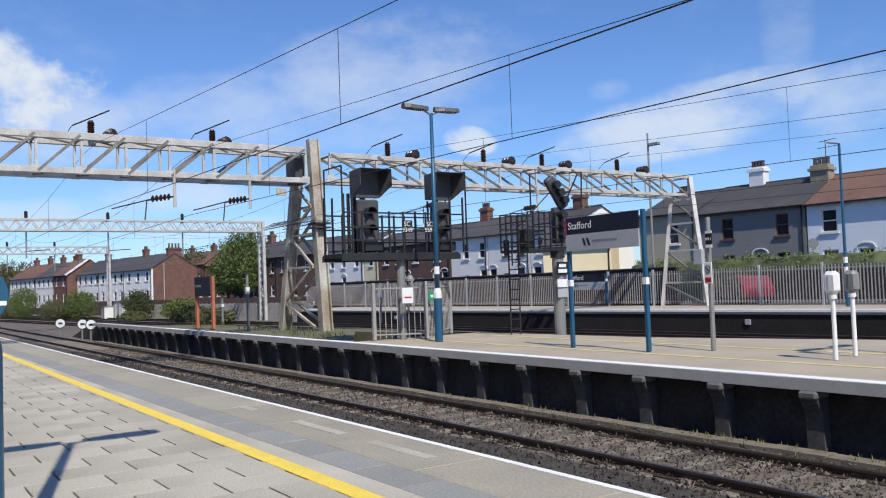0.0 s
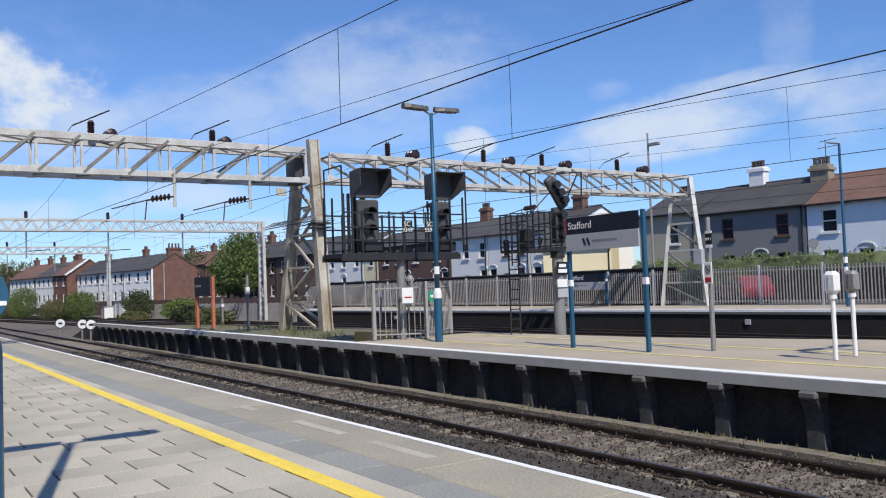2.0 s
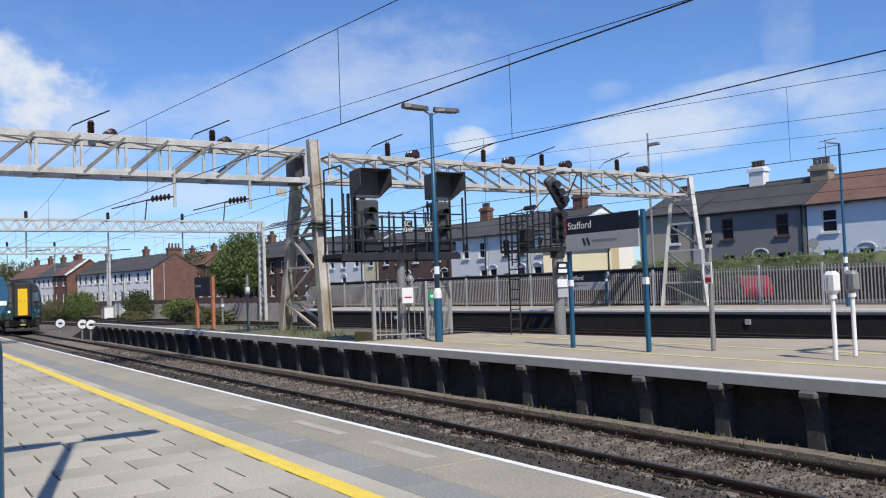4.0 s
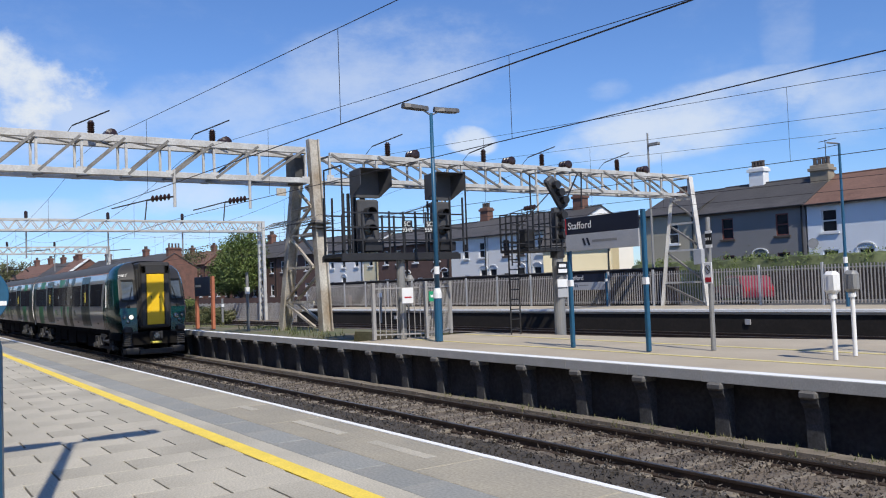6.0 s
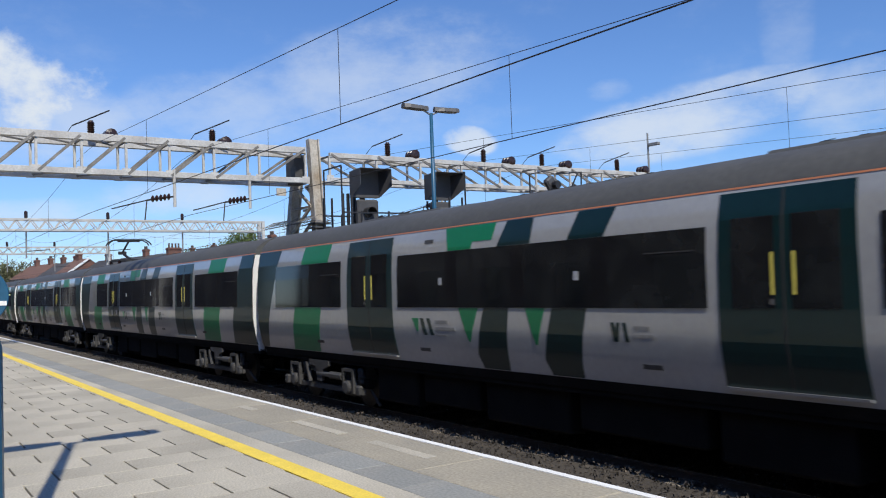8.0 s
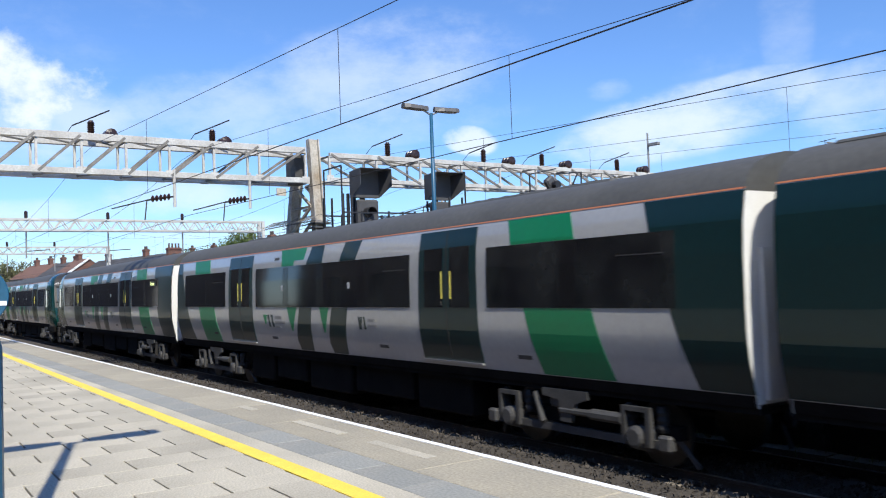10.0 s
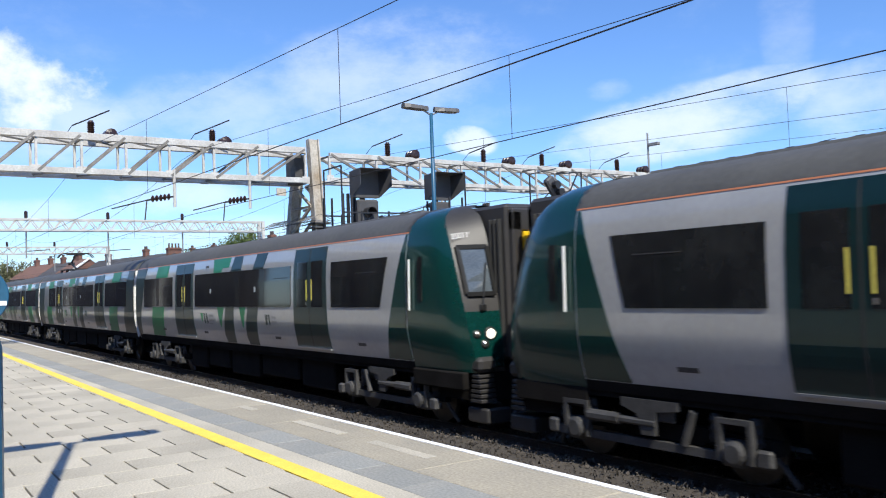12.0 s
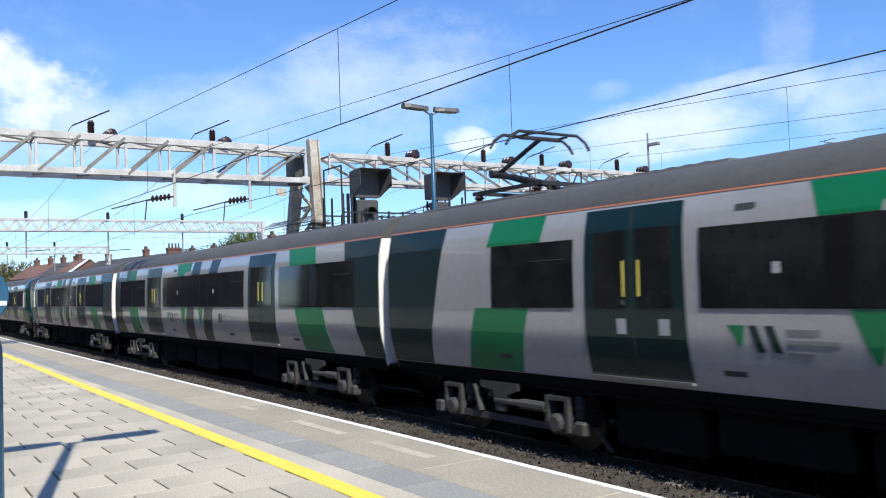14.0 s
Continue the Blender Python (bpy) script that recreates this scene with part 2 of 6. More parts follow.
M_REDFRAME = mat("brown window frame", (0.20, 0.075, 0.06), 0.6, var=0.2)
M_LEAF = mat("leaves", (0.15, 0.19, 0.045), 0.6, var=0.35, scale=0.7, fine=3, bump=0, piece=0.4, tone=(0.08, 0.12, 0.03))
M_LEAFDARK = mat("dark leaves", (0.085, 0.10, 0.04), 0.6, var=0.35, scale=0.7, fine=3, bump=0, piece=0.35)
M_DRYLEAF = mat("spring twigs", (0.17, 0.15, 0.075), 0.8, var=0.35, scale=0.6, fine=3, bump=0, piece=0.35, tone=(0.10, 0.12, 0.045))
M_BARK = mat("bark", (0.11, 0.085, 0.06), 0.95, var=0.3)
M_GRASS = mat("grass", (0.11, 0.14, 0.045), 0.8, var=0.35, scale=0.8, fine=4, bump=0, piece=0.3, tone=(0.17, 0.16, 0.07))


# ---- mesh helpers ----
def part(name, bm, material, parent=None, label="", m=None, smooth=False):
    """Link a bmesh as one mesh object, under a thing or part if one is given."""
    me = bpy.data.meshes.new(name)
    if smooth:
        for f in bm.faces:
            f.smooth = True
    bm.to_mesh(me)
    bm.free()
    me.materials.append(material)
    ob = new(name, me)
    if parent:
        ob.parent = parent
    if m is not None:
        ob.matrix_basis = m
    if label:
        ob["label"] = label
    return ob


def empty(name, m=None, label="", category="", group="", kind=""):
    ob = new(name)
    ob.empty_display_size = 0.2
    if m is not None:
        ob.matrix_basis = m
    return tagged(ob, label, category, group, kind)


def box(bm, x0, x1, y0, y1, z0, z1, m=None):
    vs = [bm.verts.new(Vector((x, y, z)) if m is None else m @ Vector((x, y, z))) for x in (x0, x1) for y in (y0, y1) for z in (z0, z1)]
    for a in ((0, 1, 3, 2), (4, 6, 7, 5), (0, 4, 5, 1), (2, 3, 7, 6), (0, 2, 6, 4), (1, 5, 7, 3)):
        bm.faces.new([vs[i] for i in a])
    return bm


def bx(x0, x1, y0, y1, z0, z1, bevel=0.0, m=None):
    bm = box(bmesh.new(), x0, x1, y0, y1, z0, z1, m)
    if bevel:
        bmesh.ops.bevel(bm, geom=bm.edges[:], offset=bevel, segments=1, affect="EDGES")
    return bm


def rod(bm, p, q, r, seg=6, r2=None):
    """A round bar from p to q."""
    p, q = Vector(p), Vector(q)
    turn = (q - p).to_track_quat("Z", "Y")
    rings = []
    for c, rad in ((p, r), (q, r if r2 is None else r2)):
        rings.append([bm.verts.new(c + turn @ Vector((rad * math.cos(a), rad * math.sin(a), 0))) for a in (2 * math.pi * (i + 0.5) / seg for i in range(seg))])
    for i in range(seg):
        bm.faces.new((rings[0][i], rings[0][(i + 1) % seg], rings[1][(i + 1) % seg], rings[1][i]))
    bm.faces.new(rings[0][::-1])
    bm.faces.new(rings[1])
    return bm


def bar(bm, p, q, w, h=None):
    """A square-edged bar from p to q."""
    p, q, h = Vector(p), Vector(q), h or w
    turn = (q - p).to_track_quat("Y", "Z").to_matrix().to_4x4()
    return box(bm, -w / 2, w / 2, 0, (q - p).length, -h / 2, h / 2, Matrix.Translation(p) @ turn)


def prism(bm, poly, z0, z1, m=None):
    """Extrude a polygon in x, y from z0 to z1."""
    m = m or Matrix()
    a = [bm.verts.new(m @ Vector((x, y, z0))) for x, y in poly]
    b = [bm.verts.new(m @ Vector((x, y, z1))) for x, y in poly]
    n = len(poly)
    for i in range(n):
        bm.faces.new((a[i], a[(i + 1) % n], b[(i + 1) % n], b[i]))
    bm.faces.new(a[::-1])
    bm.faces.new(b)
    return bm


def pieces(name, bm, material, parent, label=""):
    """Link each connected piece of a bmesh as a part of its own."""
    bm.verts.ensure_lookup_table()
    left = set(bm.verts)
    while left:
        todo, seen = [next(v for v in bm.verts if v in left)], set()
        while todo:
            v = todo.pop()
            if v in seen:
                continue
            seen.add(v)
            todo += [e.other_vert(v) for e in v.link_edges]
        left -= seen
        out, new_of = bmesh.new(), {}
        for v in bm.verts:
            if v in seen:
                new_of[v] = out.verts.new(v.co)
        for f in bm.faces:
            if f.verts[0] in seen:
                out.faces.new([new_of[v] for v in f.verts])
        part(name, recalc(out), material, parent, label)
    bm.free()


def recalc(bm):
    bmesh.ops.recalc_face_normals(bm, faces=bm.faces[:])
    return bm


def lathe(bm, rings, seg=10, m=None):
    """rings: (radius, z) from bottom to top."""
    m = m or Matrix()
    rows = [[bm.verts.new(m @ Vector((r * math.cos(2 * math.pi * i / seg), r * math.sin(2 * math.pi * i / seg), z))) for i in range(seg)] for r, z in rings]
    for a, b in zip(rows, rows[1:]):
        for i in range(seg):
            bm.faces.new((a[i], a[(i + 1) % seg], b[(i + 1) % seg], b[i]))
    bm.faces.new(rows[0][::-1])
    bm.faces.new(rows[-1])
    return bm


def words(text, size, m, material, parent, name="lettering", align="LEFT"):
    """Flat lettering, a little raised, as a mesh."""
    cu = bpy.data.curves.new(name, "FONT")
    cu.body, cu.size, cu.extrude, cu.align_x = text, size, 0.002, align
    tmp = new(name, cu)
    me = bpy.data.meshes.new_from_object(tmp.evaluated_get(bpy.context.evaluated_depsgraph_get()))
    bpy.data.objects.remove(tmp)
    me.materials.clear()
    me.materials.append(material)
    ob = new(name, me)
    ob.parent, ob.matrix_basis = parent, m
    return ob


def sheet(name, pts, material, label, category, kind="structure", z0=None):
    bm = bmesh.new()
    bm.faces.new([bm.verts.new(p) for p in pts])
    if z0 is not None:
        r = bmesh.ops.extrude_face_region(bm, geom=bm.faces[:])
        for v in [g for g in r["geom"] if isinstance(g, bmesh.types.BMVert)]:
            v.co.z = z0
        recalc(bm)
    return tagged(part(name, bm, material), label, category, "", kind)


# plan: x along the tracks, y across them, z = 0 on the platforms
RAIL_Z, BED_Z = -0.915, -1.06
TRACK_A, TRACK_B = 5.8, 9.05
EDGE_A, EDGE_B = 4.36, 10.65


def y_far(x):
    """Edge of the far platform, which runs at a small angle."""
    return 31.5 + 0.078 * x


FAR_ANGLE = math.degrees(math.atan(0.078))


def y_house(x):
    return 46.0 + 0.078 * (x + 38)

# ---- ground, tracks, platforms ----
sheet("ground", [(-1500, -600, -1.3), (900, -600, -1.3), (900, 1500, -1.3), (-1500, 1500, -1.3)], M_EARTH, "rough brown earth and grass beyond the tracks", "ground")
bm = bmesh.new()
nx, ny = 150, 56
grid = []
for i in range(nx + 1):
    x = -190 + 215 * (i / nx) ** 0.6
    row = []
    for j in range(ny + 1):
        y = 4.3 + 28.5 * j / ny
        hump = 0.05 * noise.noise((x * 0.7, y * 0.9, 0)) + 0.03 * noise.noise((x * 3.1, y * 3.3, 2))
        row.append(bm.verts.new((x, y, BED_Z + hump * 0.8)))
    grid.append(row)
for i in range(nx):
    for j in range(ny):
        bm.faces.new((grid[i][j], grid[i + 1][j], grid[i + 1][j + 1], grid[i][j + 1]))
tagged(part("ballast_bed", bm, M_BALLAST), "brown stone ballast between the tracks", "ballast", "", "structure")

# loose stones on the ballast
bm, dark_heap = bmesh.new(), bmesh.new()
rnd = random.Random(5)
for _ in range(26000):
    x, y = -2 - 40 * rnd.random() ** 1.5, rnd.uniform(6.7, 10.9)
    if abs(abs(y - TRACK_B) - 0.755) < 0.09:
        continue
    s = rnd.uniform(0.012, 0.03)
    z = BED_Z + 0.02 + (0.06 if y < 10 else 0.02)
    c = Vector((x, y, z + rnd.uniform(-0.02, 0.02)))
    ax = [Vector((rnd.uniform(-1, 1), rnd.uniform(-1, 1), rnd.uniform(-1, 1))).normalized() * s * rnd.uniform(0.7, 1.3) for _ in range(4)]
    heap = dark_heap if y < 8.0 + 0.25 * noise.noise((x * 0.8, 3, 0)) else bm
    vs = [heap.verts.new(c + a) for a in (ax[0], ax[1], ax[2], -(ax[0] + ax[1] + ax[2]) * 0.8)]
    for f in ((0, 1, 2), (0, 3, 1), (1, 3, 2), (2, 3, 0)):
        heap.faces.new([vs[k] for k in f])
tagged(part("oily_stones", dark_heap, M_DARKBALLAST), "darker ballast stones beside the near rail", "ballast", "", "stuff")
# darker ballast strip from y 6.2 to a wavy edge near 7.95
bm2 = bmesh.new()
edge = [(-60 + i * 0.5, 7.95 + 0.18 * noise.noise((i * 0.4, 3, 0))) for i in range(131)]
low = [bm2.verts.new((x, 6.2, BED_Z + 0.052)) for x, _ in edge]
mid = [bm2.verts.new((x, 7.2, BED_Z + 0.06)) for x, _ in edge]
top = [bm2.verts.new((x, y, BED_Z + 0.045)) for x, y in edge]
for p, q in ((low, mid), (mid, top)):
    for i in range(130):
        bm2.faces.new((p[i], p[i + 1], q[i + 1], q[i]))
tagged(part("oily_ballast", bm2, M_DARKBALLAST), "darker ballast along the near rail", "ballast", "", "structure")
tagged(part("ballast_stones", bm, M_BALLAST), "loose brown ballast stones between the rails", "ballast", "", "stuff")


def track(x0, x1, yc, angle=0.0, sleepers=False):
    """Two rails on sleepers; x and yc in the track's own space."""
    base = empty("railway_track", pose(0, yc, 0, 0, 0, angle), "pair of rusty steel rails on sleepers in ballast", "track", "tracks", "structure")
    prof = [(-0.07, RAIL_Z - 0.155), (0.07, RAIL_Z - 0.155), (0.07, RAIL_Z - 0.13), (0.012, RAIL_Z - 0.11), (0.012, RAIL_Z - 0.045), (0.036, RAIL_Z - 0.035), (0.036, RAIL_Z - 0.006),
            (-0.036, RAIL_Z - 0.006), (-0.036, RAIL_Z - 0.035), (-0.012, RAIL_Z - 0.045), (-0.012, RAIL_Z - 0.11), (-0.07, RAIL_Z - 0.13)]
    turn = Matrix(((0, 0, 1, 0), (1, 0, 0, 0), (0, 1, 0, 0), (0, 0, 0, 1)))
    for y in (-0.755, 0.755):
        r = part("rail", recalc(prism(bmesh.new(), prof, x0, x1, Matrix.Translation((0, y, 0)) @ turn)), M_RAIL, base)
        part("rail_head", bx(x0, x1, y - 0.026, y + 0.026, RAIL_Z - 0.006, RAIL_Z), M_RAILTOP, r)
    if sleepers:
        first = None
        for i in range(int((0 - x0) / 0.65)):
            x = 4 - i * 0.65
            if i > 90:
                break
            if first is None:
                first = part("sleeper", bx(-0.12, 0.12, -1.25, 1.25, -0.14, 0, 0.02), M_SLEEPER, base, m=pose(x, 0, RAIL_Z - 0.115))
            else:
                s = new("sleeper", first.data)
                s.parent, s.matrix_basis = base, pose(x, 0, RAIL_Z - 0.12 + 0.012 * math.sin(i * 2.3))
    return base


track(-260, 40, TRACK_A)
track(-260, 40, TRACK_B, 0, True)
track(-260, 40, 27.6 + 2.4, FAR_ANGLE)
track(-260, 40, 26.4, FAR_ANGLE)
track(-260, 40, 22.6, FAR_ANGLE)

def facade_wall():
    bm = bmesh.new()
    for wx in range(-60, 42, 6):
        box(bm, wx, wx + 6, -0.4, 0, 3.4, 11.0)
        box(bm, wx, wx + 6, -0.4, 0, -0.03, 1.0)
        box(bm, wx + 1.6, wx + 6, -0.4, 0, 1.0, 3.4)
    return bm


# our platform
sheet("platform_floor", [(-60, -14, -0.03), (45, -14, -0.03), (45, EDGE_A - 0.06, -0.03), (-60, EDGE_A - 0.06, -0.03)], M_BED, "pale paved railway platform", "platform", z0=-1.3)
near_floor = bpy.data.objects["platform_floor"]

# unseen building added behind the camera: closes the place, darkens the train's reflections
back = empty("station_building", pose(0, -11.5, 0), "unseen dark brick building reflected in the train", "building", "", "structure")
part("wall", facade_wall(), M_DARKBRICK, back)
part("roof", bx(-60, 45, -8, 0.8, 11.0, 11.3), M_SLATE, back)
for wx in range(-60, 42, 6):
    part("window", bx(wx, wx + 1.6, -0.2, -0.17, 1.0, 3.4), M_PANE, back)

# unseen brick wall added to close the line and darken far cars' reflections
refl_wall = empty("goods_shed", pose(-190, -9, 0), "unseen long dark brick wall reflected in the train", "building", "", "structure")
part("wall", bx(-130, 129, -0.4, 0, -1.3, 9), M_DARKBRICK, refl_wall)
part("roof", bx(-130, 129, -9, 0.6, 9, 9.4), M_SLATE, refl_wall)

# island platform
ISLAND = [(-52, 11.0), (40, 11.0), (40, 30.2), (10, 23.2), (-9.5, 17.5), (-14.4, 15.95), (-20.8, 15.2), (-28, 14.9), (-40, 13.6), (-52, 12.0)]
sheet("island_platform", [(x, y, -0.012) for x, y in ISLAND if x >= -21] + [(-20.8, 11.0, -0.012)], M_TARMAC, "brown tarmac island platform with sooty side walls", "platform", z0=-1.3)
sheet("island_end_ground", [(x, y, -0.05 if x > -50 else -0.25) for x, y in ISLAND if x <= -20.8] + [(-20.8, 11.0, -0.05)], M_EARTH, "dark rough end of the island platform", "ground", z0=-1.3)
isl = bpy.data.objects["island_platform"]
part("wall_face", bx(-52, 40, 10.92, 10.995, -1.3, -0.06), M_SOOT, isl, "soot-black platform side wall").visible_shadow = True
white = part("white_edge_line", bx(-38, 40, EDGE_B + 0.004, EDGE_B + 0.24, -0.004, 0.005), M_WHITELINE, isl, "white painted edge line")
for y, w, x0 in ((12.45, 0.13, -20), (14.5, 0.13, -20.4)):
    part("yellow_line", bx(x0, 40, y - w / 2, y + w / 2, -0.01, -0.004), M_PALEYEL, isl, "faded yellow line")
edge_piece = None
for i in range(60):
    x = 6 - i * 1.55
    if x < -52:
        break
    if edge_piece is None:
        edge_piece = part("coping_slab", bx(-0.774, 0.774, EDGE_B, EDGE_B + 0.36, -0.17, 0.0, 0.004), M_EDGE, isl, m=pose(x, 0, 0))
    else:
        s = new("coping_slab", edge_piece.data)
        s.parent, s.matrix_basis = isl, pose(x, 0, -0.004 * (i % 2))
# buttresses under the island's edge
butt = None
for i in range(36):
    x = 0.82 - i * 1.55
    if x < -51:
        break
    if butt is None:
        bm = bmesh.new()
        prof = [(10.95, -1.25), (10.78, -1.25), (10.77, -0.65), (10.72, -0.42), (10.66, -0.34), (10.66, -0.26), (10.95, -0.26)]
        prism(bm, prof, -0.13, 0.13, Matrix(((0, 0, 1, 0), (1, 0, 0, 0), (0, 1, 0, 0), (0, 0, 0, 1))))
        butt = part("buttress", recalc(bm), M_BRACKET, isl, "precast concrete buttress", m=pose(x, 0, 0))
        top = part("bracket_head", bx(-0.14, 0.14, 10.60, 10.95, -0.29, -0.172, 0.03), M_BRACKETLIT, butt)
    else:
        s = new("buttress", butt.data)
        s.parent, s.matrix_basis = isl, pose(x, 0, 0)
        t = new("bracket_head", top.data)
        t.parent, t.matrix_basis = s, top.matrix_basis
# concrete cable trough along the wall
bm = bmesh.new()
for i in range(60):
    x = 4 - i * 0.92
    box(bm, x - 0.45, x + 0.45, 10.42, 10.72, BED_Z - 0.05, BED_Z + 0.075 + 0.008 * math.sin(i * 1.7))
tagged(part("cable_trough", bm, M_SLEEPER), "grey concrete cable trough lids in a row", "cable trough", "", "structure")

# ramp down at the island's tip
bm = bmesh.new()
prism(bm, [(-52, -1.2), (-52, -0.02), (-55.5, -0.35), (-60.5, -1.2)], -12.0, -10.9, Matrix(((1, 0, 0, 0), (0, 0, -1, 0), (0, 1, 0, 0), (0, 0, 0, 1))))
tagged(part("platform_ramp", recalc(bm), M_SOOT), "dark sloping ramp at the end of the platform", "ramp", "", "structure")

# far platform, at a small angle
FAR = Matrix.Translation((0, 31.5, 0)) @ pose(0, 0, 0, 0, 0, FAR_ANGLE)
far = empty("far_platform", FAR, "far platform with a soot-black face and white edge", "platform", "", "structure")
part("platform_top", bx(-60, 30, 0.0, 4.6, -0.2, -0.004), M_TARMAC, far)
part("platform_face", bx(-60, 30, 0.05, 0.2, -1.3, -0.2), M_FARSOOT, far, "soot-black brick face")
part("white_edge", bx(-59, 30, -0.03, 0.42, -0.10, 0.004), M_WHITELINE, far, "white painted platform edge")
for x in (-47, -43.5, -22, -8.6, -7.9):
    part("chalk_mark", bx(x - 0.12, x + 0.12, -0.01, 0.05, -0.62, -0.4), M_SIGNGREY, far)
sheet("street", [(-260, y_far(-260) + 5.2, -0.06), (60, y_far(60) + 5.2, -0.06), (60, y_house(60) + 60, -0.06), (-260, y_house(-260) + 60, -0.06)], M_ROAD, "grey asphalt street beyond the railings", "road", z0=-1.25)
# old brick wall behind the railings; dark panel standing for shade under the hedge
part("boundary_wall", bx(-66, -29.4, 5.55, 5.8, -0.2, 1.9, 0.02, FAR), M_OLDWALLSHADE)
tagged(bpy.data.objects["boundary_wall"], "old brick and shade wall behind the platform railings", "wall", "", "structure")
part("wall_coping", bx(-66, -29.4, 5.5, 5.85, 1.9, 1.98, 0.02, FAR), M_BRACKET, bpy.data.objects["boundary_wall"])
part("hedge_shade_panel", bx(-29, 24, 12.2, 12.45, -0.2, 1.55, 0.02, FAR), M_OLDWALLSHADE)
tagged(bpy.data.objects["hedge_shade_panel"], "dark panel standing in for shade below a clipped hedge", "wall", "", "structure")
# low brick wall under the far railings where there is no platform
part("retaining_wall", bx(-150, -60, 4.7, 5.0, -1.2, 0.9, m=FAR), M_DARKBRICK)
tagged(bpy.data.objects["retaining_wall"], "low dark brick boundary wall beside the tracks", "wall", "", "structure")


# ---- gantries of the overhead line ----
def truss(base, ys, zt, zb, depth, chord, material, flip=1):
    """A lattice beam across the tracks, in the gantry's own space."""
    y0, y1, n = ys[0], ys[-1], len(ys) - 1
    for x in (-depth / 2, depth / 2):
        part("top_chord", bx(x - chord / 2, x + chord / 2, y0, y1, zt - chord * 1.3, zt, 0.008), material, base)
        part("bottom_chord", bx(x - chord / 2, x + chord / 2, y0, y1, zb, zb + chord * 1.1, 0.008), material, base)
    for i, y in enumerate(ys):
        nxt = ys[min(i + 1, n)]
        for x in (-depth / 2, depth / 2):
            part("upright", bar(bmesh.new(), (x, y, zb + chord), (x, y, zt - chord), 0.075), material, base)
            gusset = bx(x + 0.035, x + 0.05, y - 0.14, y + 0.14, zb - 0.03, zb + 0.24)
            part("gusset", gusset, material, base)
            if i < n:
                a, b = (zb + chord * 0.3, zt - chord * 0.5) if flip > 0 else (zt - chord * 0.5, zb + chord * 0.3)
                part("diagonal", bar(bmesh.new(), (x + 0.06, y + 0.04, a), (x + 0.06, nxt - 0.04, b), 0.06, 0.085), M_BRACE, base)
        bm = bmesh.new()
        bar(bm, (-depth / 2, y, zt - chord), (depth / 2, y, zt - chord), 0.06)
        bar(bm, (-depth / 2, y, zb + chord * 0.5), (depth / 2, nxt, zb + chord * 0.5), 0.05)
        if i < n:
            bar(bm, (depth / 2, y, zt - chord), (-depth / 2, nxt, zt - chord), 0.05)
        pieces("cross_brace", bm, M_BRACE, base)


def insulator_top(x, y, z, gap, name="line_insulator"):
    """A ribbed post insulator with its arm and drum, on top of a gantry beam."""
    base = empty(name, pose(x, y, z), "ribbed brown porcelain insulator with a steel arm", "insulator", "insulators")
    bm = bmesh.new()
    rings = [(0.06, 0)]
    for i in range(7):
        rings += [(0.125, 0.06 + i * 0.07), (0.085, 0.09 + i * 0.07)]
    lathe(bm, rings + [(0.06, 0.56)], 10)
    part("ribbed_body", bm, M_INSUL, base, smooth=False)
    bm = bmesh.new()
    rod(bm, (-0.35, -0.5, 0.42), (0.35, 0.5, 0.86), 0.024)
    rod(bm, (-0.35, -0.5, 0.42), (-0.7, -0.8, -0.1), 0.012)
    part("arm", bm, M_DARKSTEEL, base)
    bm = lathe(bmesh.new(), [(0.08, -0.3), (0.2, -0.22), (0.2, -0.1), (0.14, -0.06), (0.2, -0.02), (0.2, 0.1), (0.14, 0.14), (0.2, 0.2), (0.2, 0.26), (0.08, 0.3)], 12, pose(0.3, gap, 0.05, 0, 90, 0))
    part("drum", bm, M_INSUL, base)
    return base


